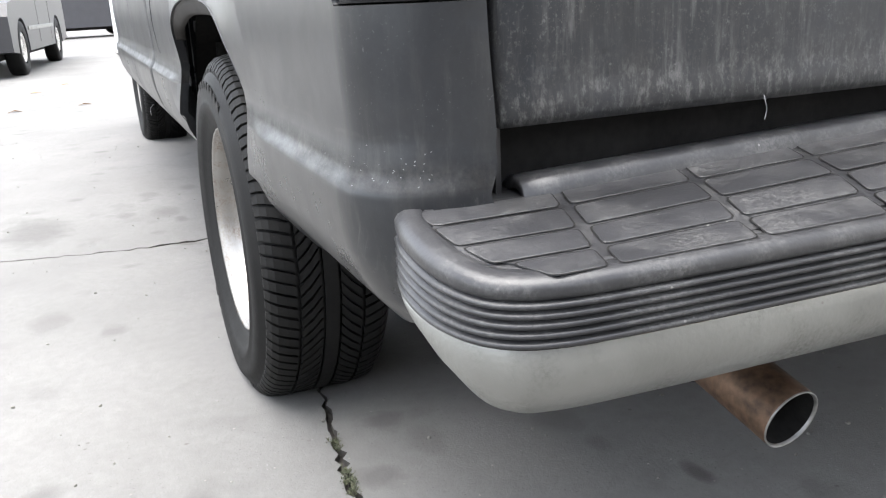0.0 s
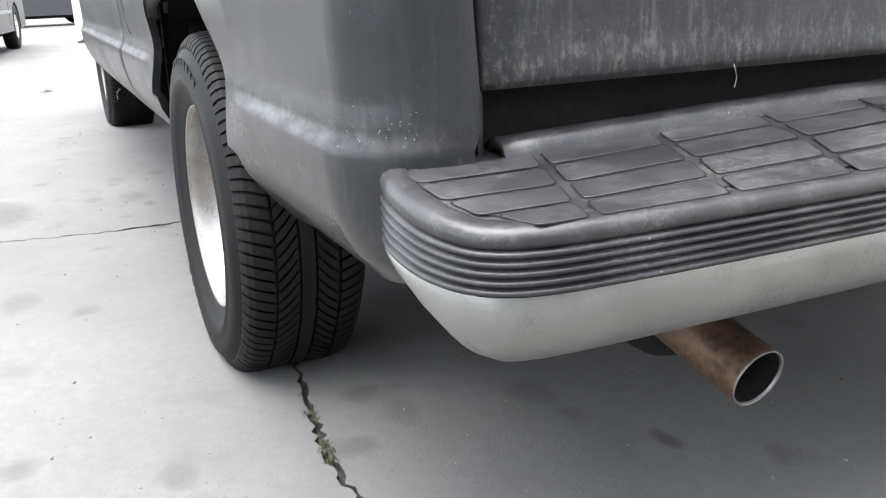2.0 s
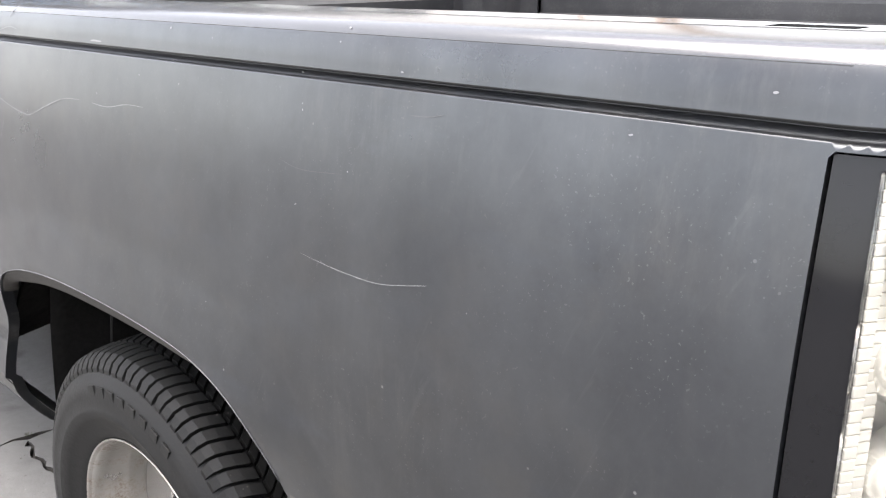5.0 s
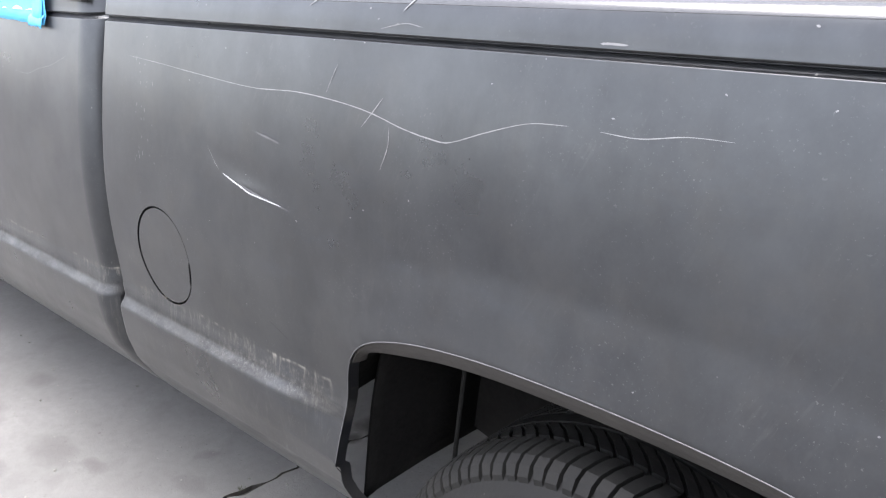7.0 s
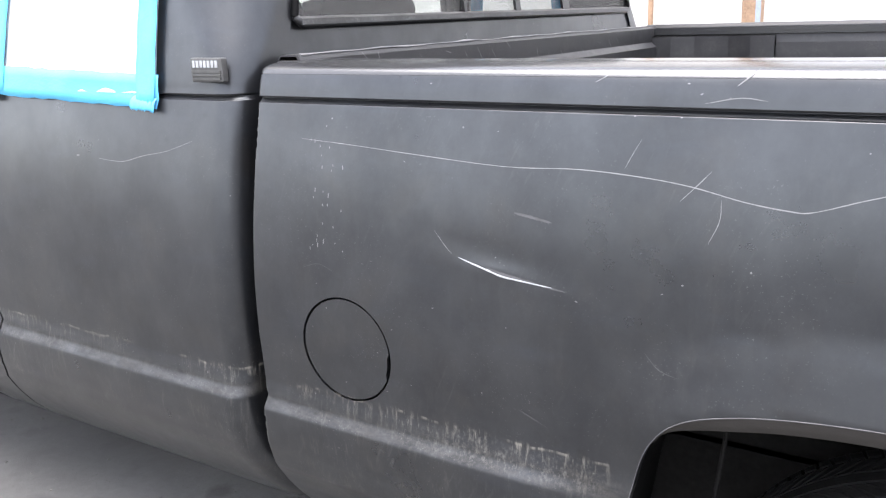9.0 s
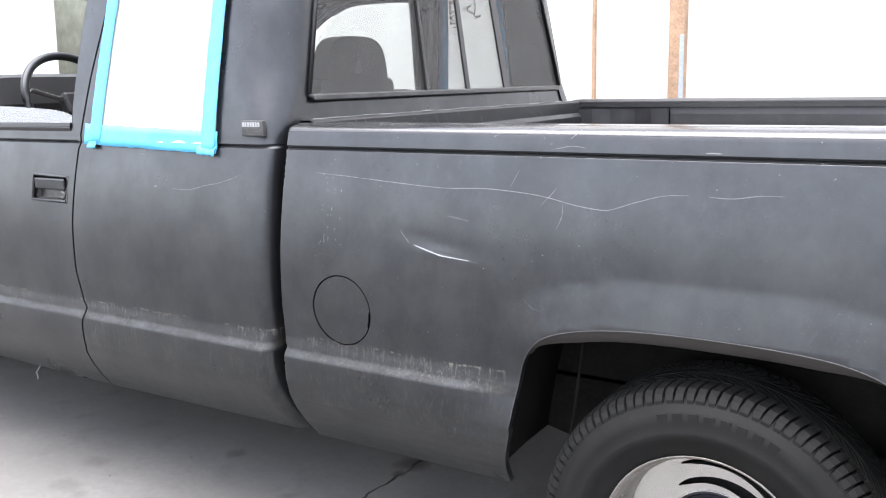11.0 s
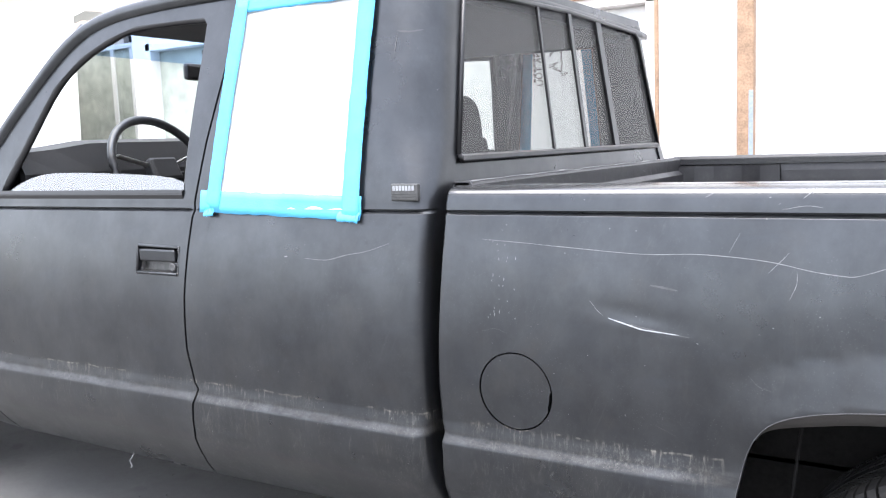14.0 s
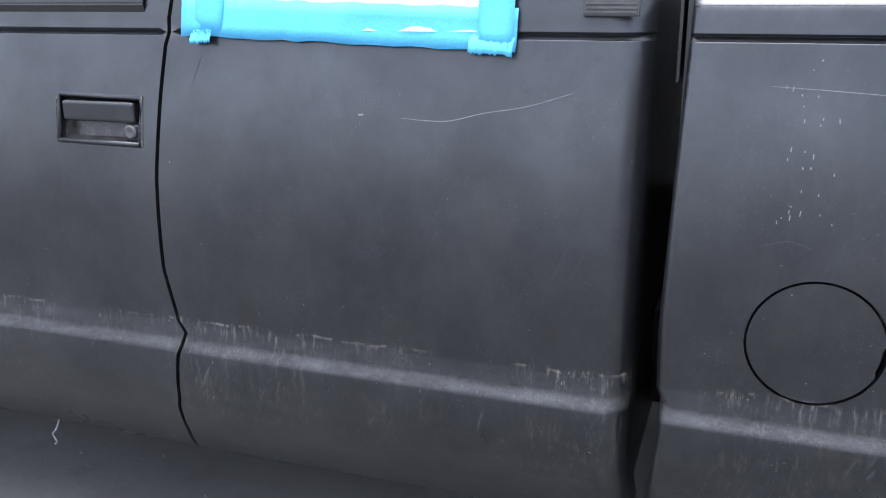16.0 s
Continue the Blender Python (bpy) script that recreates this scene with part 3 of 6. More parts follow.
def panel(outline, holes, us, vs, place, depth=0.018, flip=False, margin=0.004):
    """A pressed panel: the flat mesh laid on place(u, v), with folded edges depth deep."""
    vv, tri = flat_mesh(outline, holes, us, vs, margin)
    verts = [place(u, v) for u, v in vv]
    if flip:
        tri = [f[::-1] for f in tri]
    count = {}
    for f in tri:
        for a, b in zip(f, f[1:] + f[:1]):
            count[(a, b)] = count.get((a, b), 0) + 1
    rim = [(a, b) for a, b in count if (b, a) not in count]
    faces, twin = list(tri), {}
    sign = -1 if flip else 1
    for a, b in rim:
        for k in (a, b):
            if k not in twin:
                p = verts[k]
                twin[k] = (len(verts), len(verts) + 1)
                u, v = vv[k]
                n = Vector(place(u + 0.0006, v)) - Vector(place(u - 0.0006, v))
                turned = abs(n.y) > 2 * abs(n.x)
                verts += [p, (p[0] - depth, p[1], p[2]) if turned and (p[0] > 0 or p[0] < -1.06) else (p[0], p[1] + sign * depth, p[2])]
        faces.append((twin[b][0], twin[a][0], twin[a][1], twin[b][1]))
    mesh = bpy.data.meshes.new("panel")
    mesh.from_pydata(verts, [], faces)
    # true normals of the pressed surface, so that reflections run smoothly
    e = 0.0006
    normals = []
    for u, v in vv:
        du = Vector(place(u + e, v)) - Vector(place(u - e, v))
        dv = Vector(place(u, v + e)) - Vector(place(u, v - e))
        n = du.cross(dv)
        normals.append((-n if flip else n).normalized())
    mesh.update()
    mesh.polygons.foreach_set("use_smooth", [True] * len(mesh.polygons))
    mesh.normals_split_custom_set_from_vertices(normals + [Vector((0, 0, 0))] * (len(verts) - len(vv)))
    return mesh


def prism(outline, holes, place, depth, us=(), vs=()):
    """A plate with a face, a back and edges: place(u, v, w), w from 0 to depth."""
    vv, tri = flat_mesh(outline, holes, us, vs)
    n = len(vv)
    verts = [place(u, v, 0) for u, v in vv] + [place(u, v, depth) for u, v in vv]
    faces = list(tri) + [tuple(k + n for k in f[::-1]) for f in tri]
    count = {(a, b) for f in tri for a, b in zip(f, f[1:] + f[:1])}
    for a, b in [e for e in count if (e[1], e[0]) not in count]:
        faces.append((b, a, a + n, b + n))
    bm = bmesh.new()
    vs_ = [bm.verts.new(p) for p in verts]
    for f in faces:
        bm.faces.new([vs_[k] for k in f])
    return bm


def empty(name, label, category, group="", place=(0, 0, 0)):
    ob = new(name)
    ob.location = place
    ob.empty_display_size = 0.1
    return tagged(ob, label, category, group)

# ---- ground ----
random.seed(4)


def jagged(points, step=0.045, wander=0.012):
    line = dense(points, step, closed=False)
    return [(x + random.uniform(-wander, wander), y + random.uniform(-wander, wander)) for x, y in line]


CRUMBLED = [(-0.70, 0.228, 0.11, 2.2), (-0.61, 0.212, 0.06, 1.2), (-1.131, -0.02, 0.045, 2.6), (-1.132, 0.059, 0.035, 2.2), (-1.08, 0.246, 0.06, 1.4)]


def crack_outline(line, width):
    """A ragged closed outline round a crack's line, pinched at its ends."""
    left, right = [], []
    n = len(line)
    for k, (x, y) in enumerate(line):
        ax, ay = line[max(k - 1, 0)]
        bx, by = line[min(k + 1, n - 1)]
        d = math.hypot(bx - ax, by - ay) or 1
        nx, ny = -(by - ay) / d, (bx - ax) / d
        w = width * random.uniform(0.35, 1.5) * (1 if 0 < k < n - 1 else 0.2)
        for cx, cy, r, grow in CRUMBLED:
            w *= 1 + grow * max(0.0, 1 - math.hypot(x - cx, y - cy) / r)
        left.append((x + nx * w, y + ny * w))
        right.append((x - nx * w * 0.8, y - ny * w * 0.8))
    return left + right[::-1]


JOINT = [(-1.072, 0.85), (-1.072, 0.70), (-1.076, 0.587), (-1.085, 0.494), (-1.091, 0.387), (-1.095, 0.25), (-1.122, 0.127), (-1.120, -0.01), (-1.125, -0.167), (-1.165, -0.355), (-1.20, -0.515), (-1.27, -0.9), (-1.35, -1.8), (-1.44, -3.2)]
BRANCH = [(-1.074, 0.241), (-1.0, 0.223), (-0.885, 0.218), (-0.73, 0.223), (-0.59, 0.208), (-0.45, 0.182), (-0.313, 0.154), (-0.08, 0.150), (0.10, 0.146), (0.205, 0.134), (0.257, 0.122), (0.315, 0.113), (0.392, 0.105), (0.460, 0.095), (0.516, 0.090), (0.571, 0.085), (0.80, 0.09), (1.05, 0.07), (1.50, 0.08)]
crack_lines = [jagged(JOINT, 0.03, 0.010), jagged(BRANCH, 0.018, 0.006)]
crack_loops = [crack_outline(crack_lines[0], 0.0052), crack_outline(crack_lines[1], 0.0058)]
FAR = 2500.0
ring = [(FAR * math.cos(a), FAR * math.sin(a)) for a in (2 * math.pi * k / 48 for k in range(48))]
gv, gt = flat_mesh(ring, crack_loops, np.linspace(-14, 6, 41), np.linspace(-8, 6, 29), 0.05)
gm = bpy.data.meshes.new("ground")
gm.from_pydata([(x, y, 0.0) for x, y in gv], [], gt)
ground = tagged(mesh_object("ground", gm, CONCRETE, smooth=False), "pale worn concrete yard with stains and jagged cracks", "ground", kind="structure")
for loop in crack_loops:
    bm = bmesh.new()
    n = len(loop)
    top = [bm.verts.new((x, y, 0.0)) for x, y in loop]
    low = [bm.verts.new((x, y, -0.012)) for x, y in loop]
    for k in range(n):
        bm.faces.new((top[k], top[(k + 1) % n], low[(k + 1) % n], low[k]))
    for k in range(n // 2 - 1):
        bm.faces.new((low[k], low[k + 1], low[n - 2 - k], low[n - 1 - k]))
    part("crack", bm, CRACK, ground, "dark dirt-filled crack")

# ---- the truck's side surface ----
WIDE = 1.96
PROFILE = [(0.335, 0.158), (0.37, 0.122), (0.40, 0.092), (0.43, 0.067), (0.46, 0.045), (0.50, 0.020), (0.55, 0.0055), (0.585, 0.0007), (0.600, -0.0005), (0.612, -0.0005), (0.6155, 0.0006), (0.627, 0.0086), (0.631, 0.0104), (0.645, 0.0122), (0.660, 0.0140), (0.70, 0.0118), (0.76, 0.0075), (0.85, 0.0085), (0.95, 0.0185), (1.03, 0.0310), (1.12, 0.0490), (1.127, 0.0503), (1.140, 0.0525), (1.152, 0.0555), (1.160, 0.0585), (1.1655, 0.0620), (1.1695, 0.0685), (1.1720, 0.0785), (1.1738, 0.0900), (1.1755, 0.108), (1.1785, 0.145)]
_z = np.arange(0.30, 1.22, 0.001)
_y = np.interp(_z, [p[0] for p in PROFILE], [p[1] for p in PROFILE])
_k = np.exp(-0.5 * (np.arange(-12, 13) / 1.8) ** 2)
_y = np.convolve(np.pad(_y, 12, mode="edge"), _k / _k.sum(), "valid")
# the broad panel above the crease is one even curve
_wide = np.exp(-0.5 * (np.arange(-90, 91) / 30) ** 2)
_even = np.convolve(np.pad(_y, 90, mode="edge"), _wide / _wide.sum(), "valid")
_mix = np.clip((_z - 0.70) / 0.06, 0, 1) * np.clip((1.10 - _z) / 0.05, 0, 1)
_y = _y + (_even - _y) * _mix * _mix * (3 - 2 * _mix)
CORNER_X, CORNER_R = 0.917, 0.10
BED_FRONT = -1.020
SHOULDER = 1.160
ARCH = curved([(-0.466, 0.345), (-0.440, 0.43), (-0.403, 0.525), (-0.384, 0.62), (-0.368, 0.685), (-0.346, 0.728), (-0.316, 0.755), (-0.269, 0.773), (-0.20, 0.787), (-0.10, 0.796), (0.03, 0.798), (0.15, 0.794), (0.24, 0.784), (0.305, 0.762), (0.350, 0.728), (0.397, 0.660), (0.429, 0.576), (0.453, 0.503), (0.476, 0.430)], 5)
FUEL = (-0.8385, 0.747, 0.0850)


def side_y(z):
    return float(np.interp(z, _z, _y))


def groove(z):
    return float(np.interp(z, [1.1152, 1.1158, 1.1235, 1.1248], [0.0, 0.0030, 0.0085, 0.0]))


def soft(t):
    t = min(1.0, max(0.0, t))
    return t * t * (3 - 2 * t)


def rounded(d, r):
    """How far a rounded edge of radius r falls back at the distance d from the edge."""
    return r - math.sqrt(max(0.0, r * r - (r - d) ** 2)) if d < r else 0.0


arch_np = np.array(ARCH)


def flare(u, z):
    if not (-0.7 < u < 0.75 and z < 0.95):
        return 0.0
    d = float(near([(u, z)], arch_np)[0])
    return -0.012 * max(0.0, (0.096 - d) / 0.096) ** 1.25 * soft((z - 0.64) / 0.12)


def crease_end(u, z):
    """The crease fades out towards the wheel arch."""
    if not (-0.6 < u < 0.7 and 0.54 < z < 0.67):
        return 0.0
    d = float(near([(u, z)], arch_np)[0])
    level = 0.014 + (0.000 - 0.014) * soft((0.66 - z) / 0.12)
    return (level - side_y(z)) * soft((0.15 - d) / 0.14)


def dent(u, z):
    """The crease dent above the fuel door and the shallow dish round it."""
    t = (u + 0.575) / 0.075
    ridge = 0.912 - 0.010 * t
    a = math.exp(-(t**2) * 0.9)
    return 0.55 * a * (0.0026 * math.exp(-(((z - ridge - 0.016) / 0.018) ** 2)) - 0.0018 * math.exp(-(((z - ridge + 0.008) / 0.010) ** 2)))


def front_edge(z):
    """The bed side's front edge, which slants with the body."""
    return float(np.interp(z, [0.35, 0.58, 0.635, 0.655, 0.735, 0.97, 1.12, 1.1755], [-1.050, -1.024, -1.021, -1.030, -1.032, -1.025, -1.021, -1.020]))


def bed_place(u, z):
    y = side_y(z) + groove(z) + flare(u, z) + crease_end(u, z) + dent(u, z) + rounded(max(0.0, u - front_edge(z)), 0.012)
    if u > 0.3:
        y += 0.028 * soft((u - 0.3) / 0.3) * soft((0.55 - z) / 0.14)
    x = u
    if u > CORNER_X:
        a = min((u - CORNER_X) / CORNER_R, math.pi / 2)
        x = CORNER_X + CORNER_R * math.sin(a)
        y += CORNER_R * (1 - math.cos(a)) + max(0.0, u - CORNER_X - CORNER_R * math.pi / 2)
        x += -0.35 * (side_y(z) - 0.02) * math.sin(a) * (1 if z > 0.66 else 0)
    return (x, y, z)


def mirrored(place):
    def other(u, z):
        x, y, zz = place(u, z)
        return (x, WIDE - y, zz)
    return other


truck = empty("pickup_truck", "faded satin-black extended-cab pickup truck with scratches, dust and a taped window", "pickup truck", place=(0, 0, RIDE))

# bed sides
U_END = CORNER_X + CORNER_R * math.pi / 2 + 0.020
bed_outline = (
    [(-1.050, 0.352), (-0.90, 0.350), (-0.468, 0.345)]
    + ARCH[1:]
    + [(0.63, 0.440), (0.80, 0.455), (CORNER_X, 0.468), (1.032, 0.485), (U_END - 0.006, 0.51), (U_END, 0.60), (U_END - 0.010, 0.655), (U_END - 0.012, 0.80), (U_END - 0.012, SHOULDER), (BED_FRONT, SHOULDER), (-1.021, 1.12), (-1.025, 0.97), (-1.032, 0.735), (-1.030, 0.655), (-1.021, 0.635), (-1.024, 0.58)]
)
bed_outline = dense(bed_outline, 0.012)
TL = (0.924, 1.072, 0.780, 1.111)


def leaned(u, z):
    return u - 0.022 * (z - TL[2]) * min(1.0, max(0.0, (TL[1] - u) / 0.12))


def lean(points):
    """The lamp's front edge leans back a little towards its top."""
    return [(leaned(u, z), z) for u, z in points]


light_hole = dense(lean([(TL[0], TL[2] + 0.004), (TL[0] + 0.004, TL[2]), (TL[1], TL[2]), (TL[1], TL[3]), (TL[0] + 0.004, TL[3]), (TL[0], TL[3] - 0.004)]), 0.012)
fuel_hole = [(FUEL[0] + FUEL[2] * math.cos(a), FUEL[1] + FUEL[2] * math.sin(a)) for a in (2 * math.pi * k / 56 for k in range(56))]
ROWS = sorted(set(np.round(np.r_[np.arange(0.36, 0.60, 0.016), np.arange(0.60, 0.612, 0.004), np.arange(0.612, 0.646, 0.0022), np.arange(0.648, 0.69, 0.008), np.arange(0.69, 1.10, 0.016), [1.106], np.arange(1.1115, 1.128, 0.0015), np.arange(1.130, 1.159, 0.005)], 4)))
bed_us = sorted([BED_FRONT + d for d in (0.001, 0.003, 0.006, 0.010, 0.016)] + list(np.arange(-1.0, 0.912, 0.016)) + list(np.arange(0.917, U_END, 0.011)))
side_left = mesh_object("bed_side", panel(bed_outline, [light_hole, fuel_hole], bed_us, ROWS, bed_place, margin=0.0008), PAINT, truck, "scratched faded black steel bed side")
mesh_object("bed_side", panel(bed_outline, [light_hole], bed_us[::2], ROWS[::2], mirrored(bed_place), flip=True, margin=0.0025), PAINT, truck)

# the pale worn lip of the wheel arch
edge = [bed_place(u, z) for u, z in ARCH[4:-16]]
part("worn_lip", tube([(x, y - 0.0002, z) for x, y, z in edge], 0.0008, 6), SCUFF, side_left, "pale worn edge of the wheel arch", smooth=True)

# fuel door: a flush round lid with a finger notch
lid = [(FUEL[0] + 0.0815 * math.cos(a), FUEL[1] + 0.0815 * math.sin(a)) for a in (2 * math.pi * k / 56 for k in range(56))]
lid = [(u, z) if not (u > FUEL[0] + 0.076 and -0.018 < z - FUEL[1] + 0.012 < 0.018) else (u - 0.004, z) for u, z in lid]


def lid_place(u, z):
    x, y, zz = bed_place(u, z)
    return (x, y + 0.0012, zz)


mesh_object("fuel_door", panel(lid, [], np.arange(FUEL[0] - 0.09, FUEL[0] + 0.09, 0.012), np.arange(FUEL[1] - 0.09, FUEL[1] + 0.09, 0.012), lid_place), PAINT, truck, "round flush fuel filler door")
bm = lathe([(0.10, 0.0), (0.10, 0.02), (0.05, 0.02), (0.001, 0.02)], 40, (FUEL[0], 0.026, FUEL[1]))
part("fuel_pocket", bm, BLACK, truck)

# bed rails with stake pockets
for flip in (False, True):
    out = [(BED_FRONT, 0.108)] + [bed_place(u, 1.1755)[:2] for u in np.linspace(-0.9, U_END - 0.012, 40)]
    out = [(x, y) for x, y in out] + [(1.00, 0.185), (0.96, 0.168), (BED_FRONT, 0.168)]
    holes = [[(a, 0.118), (a + 0.062, 0.118), (a + 0.062, 0.150), (a, 0.150)] for a in (-0.955, 0.837)]

    def rail_place(u, v, w, flip=flip):
        y = WIDE - v if flip else v
        return (u, y, 1.1757 - w)

    bm = prism(dense(out, 0.04), holes, rail_place, 0.02)
    rail = part("bed_rail", bm, RAIL_SHEEN, truck, smooth=False)
    rows = []
    for u in [BED_FRONT, BED_FRONT + 0.004, BED_FRONT + 0.012] + list(np.linspace(-0.99, U_END - 0.012, 90)):
        row = [bed_place(u, z) for z in (1.1588, 1.1600, 1.1615, 1.1630, 1.1645, 1.1660, 1.1675, 1.1690, 1.1705, 1.1720, 1.1735, 1.1748, 1.1757)]
        rows.append([(x, WIDE - y, z) for x, y, z in row] if flip else row)
    part("rail_shoulder", solid_sheet(rows, (0, -0.003 if flip else 0.003, -0.003)), RAIL_SHEEN, rail, smooth=True)

# scratches and rubs, thin pale lines scored into the paint


def scratch(points, width=0.0011, mat=PALE, place=bed_place, parent=side_left, lift=0.0008):
    line = curved(points, 6)
    rows = []
    for k, (u, z) in enumerate(line):
        t = k / (len(line) - 1)
        w = 0.7 * width * (0.25 + 0.75 * math.sin(math.pi * min(1, max(0, t))) ** 0.5) * random.uniform(0.7, 1.25)
        (au, az), (bu, bz) = line[max(k - 1, 0)], line[min(k + 1, len(line) - 1)]
        d = math.hypot(bu - au, bz - az) or 1
        nu, nz = -(bz - az) / d, (bu - au) / d
        row = []
        for s in (-0.5, 0.5):
            x, y, zz = place(u + nu * w * s, z + nz * w * s)
            row.append((x, y - lift, zz))
        rows.append(row)
    return part("scratch", sheet(rows), mat, parent, smooth=True)


scratch([(-0.921, 1.0650), (-0.825, 1.0600), (-0.719, 1.0530), (-0.572, 1.0450), (-0.468, 1.0480), (-0.385, 1.0440), (-0.324, 1.0370), (-0.265, 1.0250), (-0.216, 1.0190), (-0.190, 1.0200), (-0.139, 1.0370), (-0.088, 1.0510), (-0.042, 1.0540)], 0.0019)
scratch([(-0.005, 1.0530), (0.037, 1.0520), (0.083, 1.0590), (0.126, 1.0600)], 0.0014)
scratch([(-0.389, 1.0880), (-0.398, 1.0710), (-0.407, 1.0530)], 0.0010)
scratch([(-0.303, 1.0560), (-0.318, 1.0390), (-0.337, 1.0190)], 0.0014)
scratch([(-0.289, 1.0250), (-0.289, 1.0010), (-0.300, 0.9730)], 0.0012)
scratch([(-0.634, 0.9190), (-0.591, 0.9080), (-0.567, 0.9020), (-0.547, 0.9000), (-0.493, 0.8960)], 0.0036, BRIGHT)
scratch([(-0.591, 0.9100), (-0.547, 0.9020), (-0.474, 0.8930)], 0.006, SCUFF, lift=0.0005)
scratch([(-0.675, 0.9530), (-0.657, 0.9330), (-0.645, 0.9230)], 0.0014)
scratch([(-0.552, 0.9870), (-0.523, 0.9830), (-0.498, 0.9790)], 0.0060, SCUFF)
scratch([(-0.913, 0.8710), (-0.883, 0.8790), (-0.854, 0.8710)], 0.0012, SCUFF)
scratch([(-0.543, 0.7170), (-0.523, 0.7090), (-0.499, 0.6990)], 0.0022, SCUFF)
scratch([(-0.367, 0.8330), (-0.347, 0.8150), (-0.323, 0.8090)], 0.0020, SCUFF)
scratch([(0.440, 0.9510), (0.473, 0.9480), (0.509, 0.9460), (0.556, 0.9470), (0.613, 0.9590)], 0.0009)
scratch([(0.320, 0.9710), (0.321, 0.9390)], 0.0014, SCUFF)
scratch([(0.394, 1.0370), (0.433, 1.0310), (0.493, 1.0350)], 0.0012, SCUFF)
scratch([(0.572, 1.0960), (0.593, 1.0970), (0.609, 1.1000)], 0.0016, SCUFF)
scratch([(-0.018, 1.1300), (-0.007, 1.1305), (0.011, 1.1300)], 0.0036)
scratch([(-0.455, 1.1530), (-0.440, 1.1610)], 0.0020)
scratch([(-0.284, 1.1510), (-0.264, 1.1680)], 0.0026)
scratch([(-0.318, 1.1310), (-0.279, 1.1380), (-0.250, 1.1350)], 0.0016)
rng = random.Random(8)
for k in range(26):
    u = -0.885 + rng.gauss(0, 0.012) + (0.03 if k % 3 == 0 else 0)
    z = rng.uniform(0.89, 1.09)
    scratch([(u, z), (u + rng.uniform(-0.001, 0.001), z - rng.uniform(0.002, 0.008))], 0.0022)
for k in range(60):
    u, z = rng.uniform(-0.95, 0.9), rng.choice((rng.uniform(1.08, 1.165), rng.uniform(0.7, 1.1), rng.uniform(0.66, 0.85)))
    du, dz = rng.uniform(0.001, 0.004), rng.uniform(-0.0015, 0.0015)
    if not (-0.46 < u < 0.47 and z < 0.815):
        scratch([(u, z), (u + du, z + dz)], 0.0022)
for k in range(70):
    u, z = rng.uniform(0.78, 1.03), rng.gauss(0.642, 0.012)
    scratch([(u, z), (u + rng.uniform(0.0005, 0.002), z + rng.uniform(-0.001, 0.001))], 0.0013)
scratch([(0.921, 0.7120), (0.918, 0.7020), (0.923, 0.6980)], 0.0012)

# tail lights


def lamp_place(u, z, sink=0.0):
    """On the corner's surface, sunk along its normal."""
    x, y, zz = bed_place(u, z)
    a = min(max((u - CORNER_X) / CORNER_R, 0), math.pi / 2)
    return (x - sink * math.sin(a), y + sink * math.cos(a), zz)


lamp = empty("tail_light", "", "")
lamp.parent = truck
lamp["label"] = "clear-lens tail light with round red and clear lamps in chrome"
u0, u1, z0, z1 = TL
frame_hole = dense(lean([(u0 + 0.034, z0 + 0.012), (u1 - 0.006, z0 + 0.012), (u1 - 0.006, z1 - 0.010), (u0 + 0.034, z1 - 0.010)]), 0.01)
frame_out = dense(lean([(u0 + 0.002, z0 + 0.002), (u1 - 0.002, z0 + 0.002), (u1 - 0.002, z1 - 0.002), (u0 + 0.002, z1 - 0.002)]), 0.01)
mesh_object("border", panel(frame_out, [frame_hole], np.arange(u0, u1, 0.012), np.arange(z0, z1, 0.02), lambda u, z: lamp_place(u, z, 0.004), 0.012), SATIN_BLACK, lamp, "glossy black border of the lamp")
cover_out = dense(lean([(u0 + 0.032, z0 + 0.010), (u1 - 0.004, z0 + 0.010), (u1 - 0.004, z1 - 0.008), (u0 + 0.032, z1 - 0.008)]), 0.01)
mesh_object("lens_cover", panel(cover_out, [], np.arange(u0, u1, 0.010), np.arange(z0, z1, 0.02), lambda u, z: lamp_place(u, z, -0.001 - 0.011 * math.sin(math.pi * (u - u0) / (u1 - u0))), 0.006), COVER, lamp, "clear plastic lens cover").visible_shadow = False
us = [u0 + 0.032, u0 + 0.036] + list(np.linspace(u0 + 0.046, u1 - 0.009, 14)) + [u1 - 0.006, u1 - 0.004]
zz = [z0 + 0.010, z0 + 0.013] + list(np.linspace(z0 + 0.020, z1 - 0.018, 10)) + [z1 - 0.011, z1 - 0.008]


def bowl(k, n):
    return {0: 0.0, 1: 0.6}.get(min(k, n - 1 - k), 1.0)


rows = [[lamp_place(leaned(u, z), z, 0.006 + 0.050 * min(bowl(i, len(us)), bowl(j, len(zz)))) for i, u in enumerate(us)] for j, z in enumerate(zz)]
part("reflector_housing", sheet(rows), HOUSING, lamp, "bright chrome reflector", smooth=True)
for z in np.arange(z0 + 0.018, z1 - 0.012, 0.0078):
    for off, half, sink in ((0.0385, 0.0044, 0.014), (0.0485, 0.0050, 0.024)):
        x, y, _ = lamp_place(u0 + off - 0.022 * (z - z0), z, sink)
        turn = Matrix.Rotation(-0.55, 4, "Z")
        part("reflector_rib", box((x - half, y - 0.005, z - 0.0038), (x + half, y + 0.005, z + 0.0038), 0.0010, 2, turn=turn), HOUSING, lamp)
